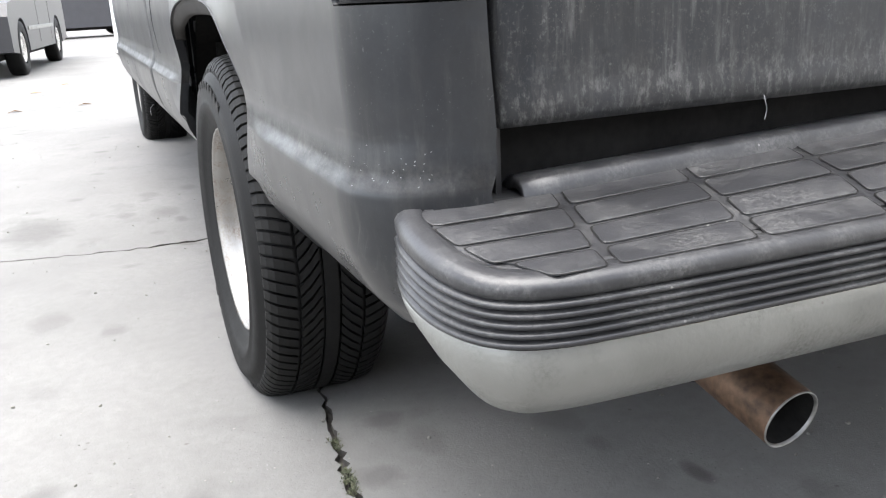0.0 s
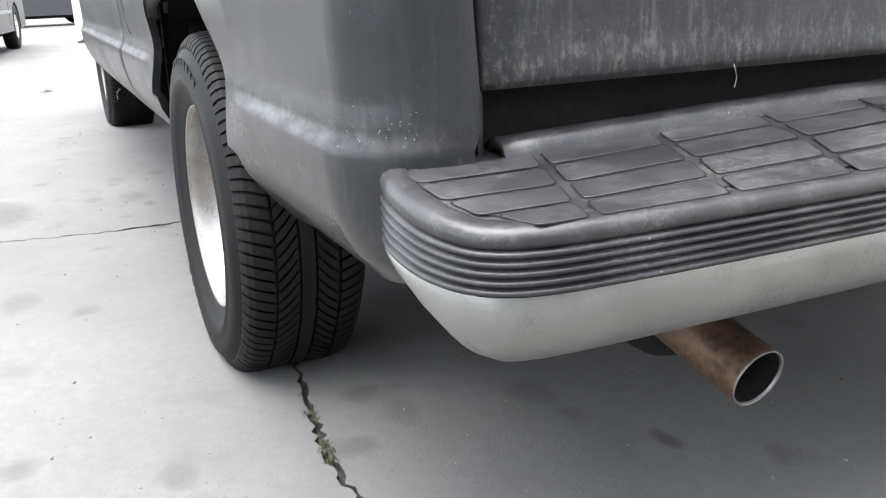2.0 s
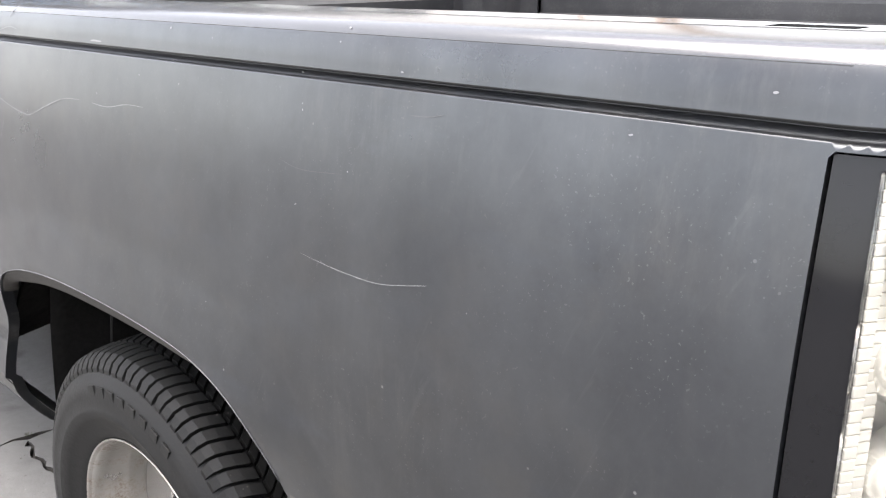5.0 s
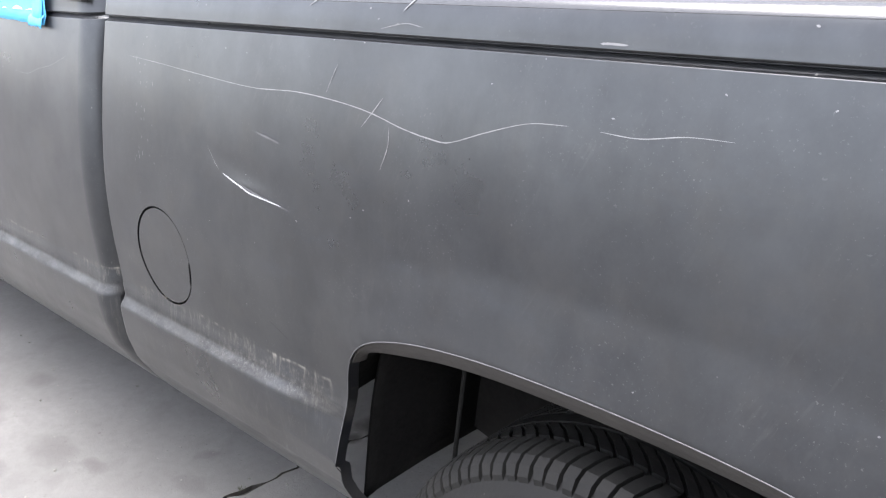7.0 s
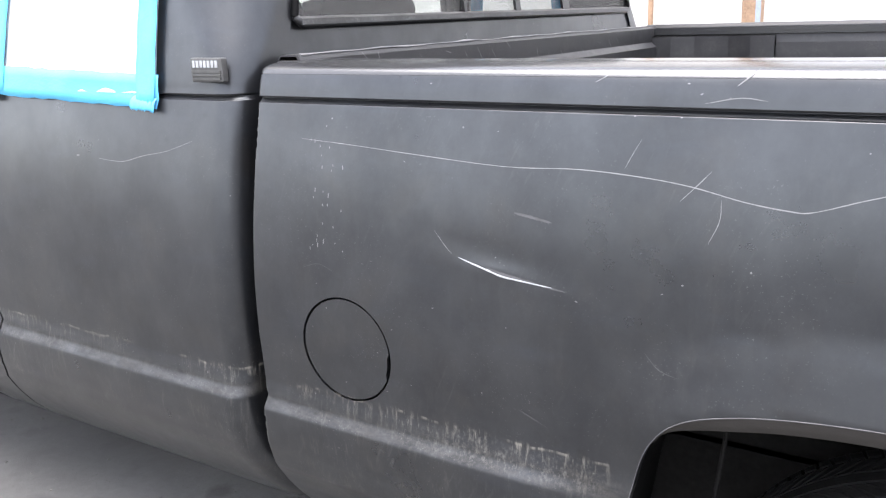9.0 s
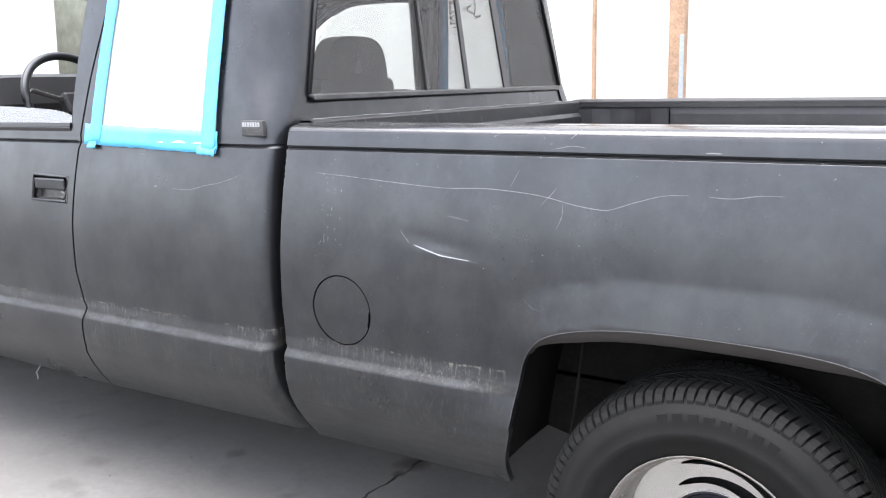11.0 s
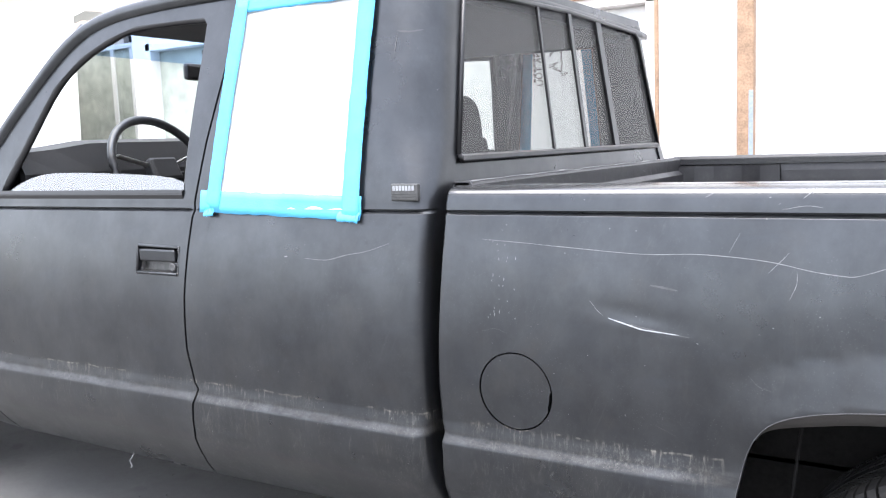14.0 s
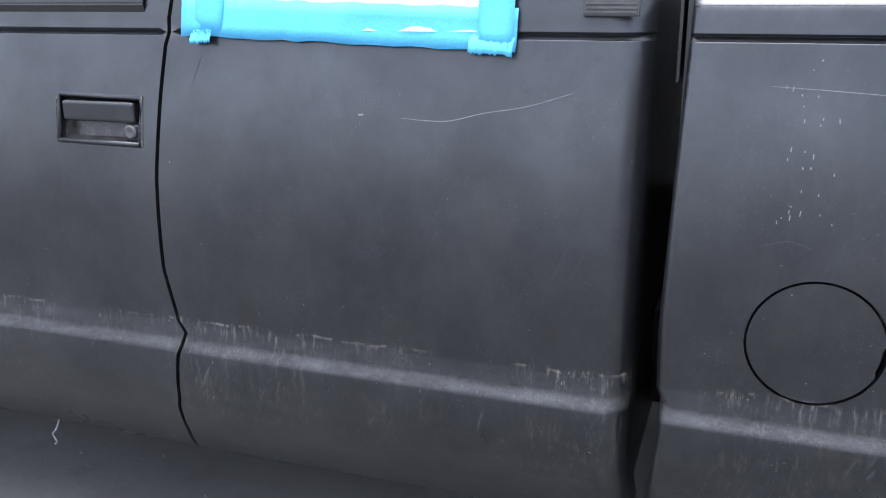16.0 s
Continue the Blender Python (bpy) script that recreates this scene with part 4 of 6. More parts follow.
for k, z in enumerate((0.829, 0.904, 0.980, 1.056)):
    at = Matrix.Translation((1.006, 0.072, z)) @ Matrix.Rotation(radians(78), 4, "Z") @ Matrix.Scale(0.94, 4)
    bm = lathe([(0.0300, 0.050), (0.0322, 0.020), (0.0330, 0.002), (0.0328, -0.0030), (0.0318, -0.0040), (0.0306, -0.0020)], 40)
    bm.transform(at)
    ring_ob = part("bezel", bm, CHROME, lamp, "round chrome lamp pod", smooth=True)
    bm = lathe([(0.0308, 0.004), (0.0304, -0.0012), (0.029, -0.0026), (0.026, -0.0010), (0.0235, -0.0024), (0.021, -0.0010), (0.016, -0.0034), (0.0145, -0.0008), (0.010, -0.0026), (0.006, -0.0012), (0.001, -0.0034)], 40)
    bm.transform(at)
    part("lamp_lens", bm, AMBER if k == 0 else RED, ring_ob, "clear yellowed lens" if k == 0 else "dark red lens", smooth=True)
    bm = lathe([(0.0330, 0.006), (0.0372, 0.002), (0.0374, 0.006), (0.0330, 0.010)], 40, close=True)
    bm.transform(Matrix.Translation((0.001, 0.0075, 0.0)) @ at)
    shroud = bm
    bm = lathe([(0.0336, -0.001), (0.0352, -0.012), (0.0362, -0.0195), (0.0354, -0.0205), (0.0342, -0.0120), (0.0326, -0.001)], 40, close=True)
    bm.transform(at)
    part("clear_collar", bm, COVER, ring_ob, "clear plastic collar of the lamp pod", smooth=True).visible_shadow = False
    bm = shroud
    part("shroud", bm, SATIN_BLACK, ring_ob, "dark gap round the lamp pod", smooth=True)
bm = bmesh.new()
for k in range(17):
    u = u0 + 0.045 + k * 0.0042
    if k % 5 != 4:
        a, b = lamp_place(u, z0 + 0.017, -0.004), lamp_place(u + 0.003, z0 + 0.020, -0.004)
        tube([a, b], 0.0007, 4, bm)
part("moulded_marking", bm, PALE, lamp)
other_lamp = empty("tail_light", "", "")
other_lamp.parent = truck
rows = [[(p[0], WIDE - p[1], p[2]) for p in (lamp_place(u, z, 0.003) for u in np.linspace(u0, u1, 14))] for z in np.linspace(z0, z1, 6)]
part("lens_cover", sheet(rows), RED, other_lamp, "red lens", smooth=True)

# tailgate
gate = []
for q in np.linspace(-1, 1, 40):
    gate.append([(x - 0.029, WIDE / 2 + q * (WIDE / 2 - 0.118 - side_y(min(z, 1.13))), z) for x, z in ((1.024, 1.150), (1.034, 1.148), (1.042, 1.135), (1.044, 1.09), (1.042, 1.075), (1.0405, 1.06), (1.0405, 0.90), (1.0405, 0.74), (1.0400, 0.708), (1.0405, 0.700), (1.0425, 0.690), (1.0425, 0.675), (1.040, 0.667), (1.030, 0.666))])
part("tailgate", solid_sheet(gate, (-0.03, 0, 0)), TAILGATE_PAINT, truck, "dusty faded black tailgate with vertical dirt runs", smooth=True)
part("hanging_thread", tube(curved([(1.011, 0.432, 0.673), (1.017, 0.430, 0.665), (1.015, 0.434, 0.657), (1.016, 0.431, 0.647)], 4), 0.0006, 6), PALE, truck, "pale torn thread")
for y in (0.138, WIDE - 0.138):
    part("hinge_link", box((0.96, y - 0.003, 0.60), (0.99, y + 0.003, 0.69)), BLACK, truck)
for y in (0.125, WIDE - 0.125):
    part("gate_jamb", box((0.915, y - 0.03, 0.64), (0.945, y + 0.03, 1.14)), BLACK, truck)
part("rear_sill", box((0.93, 0.12, 0.42), (0.968, WIDE - 0.12, 0.74)), UNDER, truck)

# step bumper


def bumper_line():
    half = [(0.955, 0.040), (1.00, 0.026), (1.04, 0.018), (1.085, 0.0155), (1.122, 0.0195), (1.155, 0.031), (1.180, 0.053), (1.193, 0.084), (1.199, 0.13), (1.203, 0.25), (1.206, 0.5), (1.208, WIDE / 2)]
    left = curved(half, 5)
    return left + [(x, WIDE - y) for x, y in left[-2::-1]]


bumper = empty("step_bumper", "", "")
bumper.parent = truck
bumper["label"] = "rear step bumper with black ribbed rubber over dull chrome"
line = bumper_line()
normals = []
for k in range(len(line)):
    (ax, ay), (bx, by) = line[max(k - 1, 0)], line[min(k + 1, len(line) - 1)]
    d = math.hypot(bx - ax, by - ay)
    normals.append((-(by - ay) / d, (bx - ax) / d))


def swept(section):
    return [[(x + nx * i, y + ny * i, z) for i, z in section(x, y)] for (x, y), (nx, ny) in zip(line, normals)]


RUB = [(0.038, 0.5850), (0.030, 0.5850), (0.0285, 0.5835), (0.027, 0.5853), (0.020, 0.5855), (0.012, 0.5845), (0.006, 0.5815), (0.003, 0.577), (0.003, 0.572), (0.004, 0.5685), (0.0095, 0.5670)]
for k in range(5):
    z = 0.5665 - 0.0078 * k
    RUB += [(0.0095, z), (0.0035, z - 0.0012), (0.0018, z - 0.0033), (0.0035, z - 0.0056), (0.0095, z - 0.0068)]
RUB += [(0.012, 0.5265)]
def chrome_section(x, y):
    yy = min(y, WIDE - y)
    k = 0.12 + 0.88 * soft((x - 0.99) / 0.19) if yy < 0.12 else 1.0
    return [(i, 0.528 - (0.528 - z) * k) for i, z in ((0.006, 0.528), (0.004, 0.520), (0.004, 0.504), (0.009, 0.488), (0.020, 0.470), (0.040, 0.459), (0.07, 0.457))]


part("chrome_face", sheet(swept(chrome_section)), CHROME_DULL, bumper, "dull stained chrome lower bumper face", smooth=True)


def step_z(x, y):
    yy = min(y, WIDE - y)
    return 0.5845 + 0.1 * max(0.0, 1.165 - x) + 0.018 * min(1, max(0, (yy - 0.15) / 0.45)) * min(1.0, max(0.0, (1.19 - x) / 0.08))


def rub_section(x, y):
    lift = step_z(x, y) - 0.5845
    return [(i, z + lift * max(0.0, (z - 0.5265) / 0.0585)) for i, z in RUB]


part("rubber_face", sheet(swept(rub_section)), BUMPER_RUBBER, bumper, "ribbed black rubber bumper face", smooth=True)
top_out = [(x + nx * 0.037, y + ny * 0.037) for (x, y), (nx, ny) in zip(line, normals) if x > 0.97]
top_out = [(0.97, top_out[0][1])] + top_out + [(0.97, top_out[-1][1])]
part("step_top", prism(dense(top_out, 0.03), [], lambda u, v, w: (u, v, step_z(u, v) - w), 0.02, np.arange(0.97, 1.20, 0.03), np.arange(0.05, 1.93, 0.05)), BUMPER_RUBBER, bumper, smooth=False)


def tread_pad(corners):
    """A low raised pad with a groove round it."""
    cx, cy = np.mean([c[0] for c in corners]), np.mean([c[1] for c in corners])
    hx, hy = (max(abs(c[j] - m) for c in corners) for j, m in ((0, cx), (1, cy)))
    loop = []
    n = len(corners)
    for k in range(n):
        p, a, b = (np.array(corners[j]) for j in (k, (k - 1) % n, (k + 1) % n))
        da, db = (a - p) / np.linalg.norm(a - p), (b - p) / np.linalg.norm(b - p)
        r = 0.007
        for t in (0, 0.35, 0.65, 1):
            q = (1 - t) ** 2 * (p + da * r) + 2 * t * (1 - t) * p + t * t * (p + db * r)
            loop.append(tuple(q))
    bm = bmesh.new()
    rings = []
    for inset, h in ((0.0, 0.0002), (0.0002, 0.0009), (0.0010, 0.0014), (0.0030, 0.0015)):
        ring_pts = []
        for x, y in loop:
            sx, sy = cx + (x - cx) * (1 - inset / hx), cy + (y - cy) * (1 - inset / hy)
            ring_pts.append(bm.verts.new((sx, sy, step_z(sx, sy) + h)))
        rings.append(ring_pts)
    m = len(loop)
    for a, b in zip(rings, rings[1:]):
        for k in range(m):
            bm.faces.new((a[k], a[(k + 1) % m], b[(k + 1) % m], b[k]))
    bm.faces.new(rings[-1])
    pad = part("tread_pad", bm, PAD_RUBBER, bumper)
    # flat dark ring that draws the groove line round the pad
    bm = bmesh.new()
    rings = []
    for out in (-0.0006, 0.0009):
        rings.append([bm.verts.new((cx + (x - cx) * (1 + out / hx), cy + (y - cy) * (1 + out / hy), step_z(x, y) + 0.0012)) for x, y in loop])
    for k in range(m):
        bm.faces.new((rings[0][k], rings[0][(k + 1) % m], rings[1][(k + 1) % m], rings[1][k]))
    part("groove", bm, UNDER, pad, "dark groove line round the pad")


def seam(k, x):
    return 0.139 + 0.143 * k - 0.28 * (x - 1.18)


XROWS = ((1.012, 1.0485), (1.0545, 1.0985), (1.1045, 1.1425), (1.1485, 1.186))
for flip in (False, True):
    for k in range(6):
        for xa, xb in XROWS:
            if k == 0:
                lo = 0.044 + 0.026 * soft((xa - 1.09) / 0.06)
                pts = [(xa, lo), (xb, lo + 0.002 + 0.014 * soft((xa - 1.07) / 0.07)), (xb, seam(0, xb) - 0.005), (xa, seam(0, xa) - 0.005)]
            else:
                hi = (lambda x: min(seam(k, x) - 0.005, 0.972))
                pts = [(xa, seam(k - 1, xa) + 0.006), (xb, seam(k - 1, xb) + 0.006), (xb, hi(xb)), (xa, hi(xa))]
                if pts[0][1] > 0.94:
                    continue
            tread_pad([(x, WIDE - y) for x, y in pts] if flip else pts)
lip = []
for y in np.linspace(0.152, WIDE - 0.152, 40):
    yy = min(y, WIDE - y)
    up = 0.016 * min(1, max(0, (yy - 0.15) / 0.45))
    lip.append([(x - 0.040, y, z - 0.018 + up * f) for x, z, f in ((1.058, 0.613, 0.9), (1.055, 0.622, 1), (1.050, 0.631, 1), (1.042, 0.636, 1), (1.030, 0.637, 1), (1.018, 0.632, 1), (1.0, 0.62, 1))])
part("upper_lip", solid_sheet(lip, (0, 0, -0.012)), BUMPER_RUBBER, bumper, "rounded black lip along the step", smooth=True)
for y in (0.35, WIDE - 0.35):
    part("bracket", box((0.80, y - 0.03, 0.47), (1.17, y + 0.03, 0.53)), UNDER, bumper)

# exhaust tail pipe
pipe_path = [(0.10, 0.42, 0.43), (0.50, 0.435, 0.43), (0.80, 0.448, 0.375), (1.045, 0.463, 0.313)]
line3 = curved(pipe_path, 6)
bm = tube(line3[:-3], 0.032, 24)
ex = part("exhaust_pipe", bm, SOOT_RUST, truck, "rusty exhaust pipe with a pale worn tip", smooth=True)
d = (Vector(line3[-1]) - Vector(line3[-3])).normalized()
q = Vector((0, 1, 0)).rotation_difference(d).to_matrix().to_4x4()
bm = lathe([(0.032, -0.30), (0.0385, -0.29), (0.0388, 0.0), (0.0382, 0.004), (0.0370, 0.005)], 40)
bm.transform(Matrix.Translation(line3[-1]) @ q)
part("exhaust_tip", bm, RUST, ex, smooth=True)
bm = lathe([(0.0384, 0.0036), (0.0385, 0.0050), (0.0374, 0.0058), (0.0364, 0.0045), (0.0352, -0.002)], 40)
bm.transform(Matrix.Translation(line3[-1]) @ q)
part("tip_rim", bm, DULL_STEEL, ex, "bright worn pipe edge", smooth=True)
bm = lathe([(0.0352, 0.002), (0.0348, -0.14), (0.001, -0.14)], 40)
bm.transform(Matrix.Translation(line3[-1]) @ q)
part("pipe_bore", bm, UNDER, ex, "sooty bore", smooth=False)
part("pipe_hanger", box((0.80, 0.36, 0.395), (0.93, 0.45, 0.402)), UNDER, ex)

# ---- wheels ----
HUB_Z = 0.304


def block(bm, corners, r_base):
    """A tread block: outer corners as (angle, radius, y), walls down to r_base."""
    top = [bm.verts.new((r * math.cos(a), y, r * math.sin(a))) for a, r, y in corners]
    low = [bm.verts.new((r_base * math.cos(a), y, r_base * math.sin(a))) for a, r, y in corners]
    bm.faces.new(top)
    n = len(top)
    for k in range(n):
        bm.faces.new((top[k], low[k], low[(k + 1) % n], top[(k + 1) % n]))


def sag(bm):
    """Flatten the foot of the tyre on the ground and let its sidewall bulge a little."""
    foot = -HUB_Z + 0.001
    for v in bm.verts:
        low = min(1.0, max(0.0, (-0.20 - v.co.z) / 0.12))
        v.co.y *= 1 + 0.045 * low
        if v.co.z < foot:
            v.co.z = foot - 0.12 * (foot - v.co.z) * 0.05
    return bm


DISC_Y = -0.006  # the disc sits deep inside the rim


def build_wheel():
    """The wheel, its outer side towards -y, centred on the tyre."""
    wheel = empty("wheel", "", "")
    wheel["label"] = "worn road tyre on a slotted polished steel wheel"
    side = [(0.192, -0.090), (0.200, -0.101), (0.209, -0.108), (0.217, -0.110), (0.236, -0.1185), (0.252, -0.127), (0.256, -0.1245), (0.275, -0.1255), (0.292, -0.122), (0.296, -0.1185), (0.310, -0.1105), (0.322, -0.098), (0.329, -0.082), (0.332, -0.06), (0.3335, 0.0)]
    tyre_profile = side + [(r, -y) for r, y in side[-2::-1]]
    tyre_profile = [(r if r < 0.30 else r - 0.002, y) for r, y in tyre_profile]
    tyre = part("tyre", sag(lathe(tyre_profile, 96)), RUBBER, wheel, "black rubber tyre with worn tread", smooth=True)
    bm = bmesh.new()
    n = 98
    step = 2 * math.pi / n
    for k in range(n):
        a = k * step
        w = step * 0.84
        for s in (-1, 1):
            # shoulder block in four facets, its groove narrowing as it curves over onto the sidewall
            stations = ((0.060, 0.3405, 0.0, 0.74), (0.078, 0.3390, 0.28, 0.74), (0.094, 0.3350, 0.50, 0.76), (0.104, 0.3265, 0.62, 0.74), (0.1105, 0.3150, 0.66, 0.62 if k % 2 else 0.80))
            for (ya, ra, la, wa), (yb, rb, lb, wb) in zip(stations, stations[1:]):
                block(bm, [(a + la * step, ra, s * ya), (a + (la + wa) * step, ra, s * ya), (a + (lb + wb) * step, rb, s * yb), (a + lb * step, rb, s * yb)][:: s], 0.306)
            # slanted middle block with a bent groove
            off = 1.1 * step
            for (ya, la, wa), (yb, lb, wb) in zip(((0.017, 1.75, 0.76), (0.034, 0.85, 0.68), (0.054, 0.0, 0.72)), ((0.034, 0.85, 0.68), (0.054, 0.0, 0.72))):
                block(bm, [(a + la * step, 0.3410, s * ya), (a + (la + wa) * step, 0.3410, s * ya), (a + (lb + wb) * step, 0.3408, s * yb), (a + lb * step, 0.3408, s * yb)][:: s], 0.332)
    for k in range(96):
        a, b = 2 * math.pi * k / 96, 2 * math.pi * (k + 1) / 96
        block(bm, [(a, 0.3412, -0.012), (b, 0.3412, -0.012), (b, 0.3412, 0.012), (a, 0.3412, 0.012)], 0.326)
    sag(bm)
    tagged(part("tread", bm, TREAD, tyre, "dusty slanted tread blocks"), kind="stuff")
    # raised marks in place of lettering on the sidewall
    for base in (1.85, 4.6):
        for k in range(8):
            a = base - 0.105 * k
            bm = bmesh.new()
            box((-0.0095, -0.0016, -0.010), (0.0095, 0.0016, 0.010), 0.0006, 1, bm)
            bm.transform(Matrix.Rotation(math.pi / 2 - a, 4, "Y") @ Matrix.Translation((0, -0.1235, 0.283)))
            part("raised_mark", bm, TREAD, tyre)
    rim = part("rim", lathe([(0.1900, -0.085), (0.1950, -0.0960), (0.1985, -0.1050), (0.2015, -0.1070), (0.2025, -0.1045), (0.2005, -0.1020), (0.1965, -0.1005), (0.1930, -0.0955), (0.1905, -0.0885), (0.1875, -0.0800), (0.1860, -0.0600), (0.1800, -0.0530), (0.1765, -0.0440), (0.1755, -0.0200), (0.1745, 0.0200), (0.170, 0.10), (0.19, 0.108)][::1], 96), STAINED_RIM, wheel, "polished rim with rust-stained lip", smooth=True)

    def slot(a0, a1, r0, r1, w0, w1):
        outer, inner = [], []
        for k in range(61):
            t = k / 60
            a = radians(a0 + (a1 - a0) * t)
            r = r0 + (r1 - r0) * t
            w = (w0 + (w1 - w0) * soft(t * 1.1)) * min(1.0, math.sqrt(max(0, 1 - ((t - 0.94) / 0.06) ** 2)) if t > 0.94 else 1) * min(1, 0.35 + t * 6)
            outer.append(((r + w) * math.cos(a), (r + w) * math.sin(a)))
            inner.append(((r - w) * math.cos(a), (r - w) * math.sin(a)))
        return outer + inner[::-1]

    holes = [slot(116, 6, 0.157, 0.150, 0.0055, 0.0135), slot(296, 186, 0.157, 0.150, 0.0055, 0.0135), slot(128, 26, 0.117, 0.118, 0.0055, 0.0130), slot(308, 206, 0.117, 0.118, 0.0055, 0.0130)]
    holes.append([(0.0945 * math.cos(a), 0.0945 * math.sin(a)) for a in (2 * math.pi * k / 72 for k in range(72))])
    disc = [(0.1745 * math.cos(a), 0.1745 * math.sin(a)) for a in (2 * math.pi * k / 96 for k in range(96))]

    def disc_place(u, v, w):
        return (u, DISC_Y - 0.010 + w, v)

    g = np.arange(-0.17, 0.171, 0.012)
    part("wheel_disc", prism(disc, holes, disc_place, 0.006, g, g), RIM_METAL, wheel, "polished disc with swirled crescent slots", smooth=False)
    part("brake_drum", lathe([(0.15, 0.1200), (0.150, 0.0200), (0.145, 0.0140), (0.09, 0.0120), (0.001, 0.0120)], 48), UNDER, wheel)
    hub = part("hub_plate", lathe([(0.092, 0.0050), (0.0925, -0.0120), (0.088, -0.0135), (0.083, -0.0080), (0.06, -0.0065), (0.001, -0.0065)], 56), HUB_BLACK, wheel, "dark dusty hub centre", smooth=False)
    part("hub_ring", lathe([(0.0935, -0.0100), (0.0962, -0.0172), (0.0945, -0.0182), (0.0915, -0.0130)], 56, close=True), RIM_METAL, wheel, smooth=True)
    part("hub_cap", lathe([(0.043, -0.0060), (0.0425, -0.0240), (0.039, -0.0290), (0.030, -0.0300), (0.028, -0.0270), (0.001, -0.0270)], 40), BLACK, hub, "dark round axle cap", smooth=False)
    stem = tube([(0.018, DISC_Y - 0.004, 0.172), (0.017, -0.030, 0.164)], [0.0035, 0.0028], 8)
    part("valve_stem", stem, DULL_STEEL, wheel, "small steel valve stem")
    for k in range(5):
        a = radians(108 + 72 * k)
        bm = lathe([(0.0098, -0.0060), (0.0098, -0.0200), (0.0075, -0.0280), (0.004, -0.0310), (0.001, -0.0310)], 6, (0.0635 * math.cos(a), 0, 0.0635 * math.sin(a)))
        part("lug_nut", bm, DULL_STEEL, hub, "steel lug nut")
    return wheel


WHEEL_Y = 0.134
wheel = build_wheel()
wheel.location = (0.006, WHEEL_Y, HUB_Z - RIDE)
wheel.parent = truck
for x, y, turned in ((-3.68, WHEEL_Y + 0.10, 0), (0, WIDE - WHEEL_Y, 180), (-3.68, WIDE - WHEEL_Y - 0.10, 180)):
    copy_thing(wheel, pose(x, y, HUB_Z - RIDE, 0, 0, turned))

# ---- under the body ----
for y in (0.46, WIDE - 0.54):
    part("frame_rail", box((-4.2, y, 0.42), (1.05, y + 0.08, 0.56), 0.006, 1), UNDER, truck)
part("rear_axle", tube([(0, 0.26, HUB_Z - RIDE), (0, WIDE - 0.26, HUB_Z - RIDE)], 0.045, 16), UNDER, truck)
for y in (0.38, WIDE - 0.44):
    leaf = [[(x, y + dy, 0.33 + 0.13 * (abs(x) / 0.7) ** 1.6 + 0.0) for dy in (0, 0.06)] for x in np.linspace(-0.72, 0.72, 18)]
    part("leaf_spring", solid_sheet(leaf, (0, 0, 0.05)), UNDER, truck)
for flip in (False, True):
    f = (lambda y: WIDE - y) if flip else (lambda y: y)
    well = []
    for a in np.linspace(26, 156, 24):
        c, s = math.cos(radians(a)), math.sin(radians(a))
        x, z = 0.535 * c, 0.37 + 0.50 * s
        well.append([(x, f(0.055), z), (x, f(0.20), z + 0.02), (x, f(0.36), z + 0.02)])
    part("wheel_well", solid_sheet(well, (0, 0, 0.012)), UNDER, truck)
    hump = [[(x, y + (0.004 if flip else -0.004) * (y > 1.5 or y < 0.4), z + 0.016) for x, y, z in row[1:]] for row in well if row[0][2] > 0.70]
    part("wheel_hump", solid_sheet(hump, (0, 0, 0.006)), LINER, truck, "dark liner hump over the wheel")
    part("well_wall", box((-0.48, min(f(0.36), f(0.375)), 0.42), (-0.13, max(f(0.36), f(0.375)), 0.56)), UNDER, truck)
    part("well_wall", box((-0.50, min(f(0.36), f(0.375)), 0.55), (0.50, max(f(0.36), f(0.375)), 0.86)), UNDER, truck)
for flip in (False, True):
    f = (lambda y: WIDE - y) if flip else (lambda y: y)
    flap = [[(x, f(0.10), z), (x - 0.004, f(0.13), z + 0.002), (x - 0.012, f(0.24), z), (x - 0.012, f(0.37), z)] for x, z in curved([(-0.395, 0.70), (-0.425, 0.60), (-0.445, 0.50), (-0.460, 0.41)], 4)]
    part("splash_flap", solid_sheet(flap, (-0.006, 0, 0)), UNDER, truck, "dark rubber splash flap ahead of the wheel", smooth=True)
for flip in (False, True):
    rows = []
    for u, z in dense(ARCH, 0.02, closed=False):
        if z > 0.705:
            x, y, zz = bed_place(u, z)
            r = math.hypot(u, z - 0.37)
            inx, inz = -u / r, -(z - 0.37) / r
            k = 0.12 + 0.88 * soft((z - 0.72) / 0.06) * soft((0.36 - u) / 0.16)
            row = [(x + inx * a * k, y + b, zz + inz * a * k) for a, b in ((0.0005, 0.004), (0.008, 0.007), (0.026, 0.016), (0.030, 0.026))]
            rows.append([(p, WIDE - q, w) for p, q, w in row] if flip else row)
    part("arch_flange", solid_sheet(rows, (0, -0.002 if flip else 0.002, 0.002)), FLANGE, truck, "grimy inner flange of the wheel arch", smooth=True)
part("fuel_tank", box((-1.9, 0.56, 0.36), (-0.75, 1.0, 0.56), 0.03), UNDER, truck)
part("brace_rod", tube([(-0.33, 0.14, 0.37), (-0.29, 0.17, 0.78)], 0.0035, 8), UNDER, truck)
part("shock_absorber", tube([(-0.16, 0.40, 0.32), (-0.24, 0.42, 0.80)], 0.024, 12), UNDER, truck)
part("cross_member", box((-0.42, 0.40, 0.52), (-0.36, 1.56, 0.60)), UNDER, truck)
part("underfloor", box((-4.3, 0.42, 0.52), (1.0, 1.54, 0.62)), UNDER, truck)

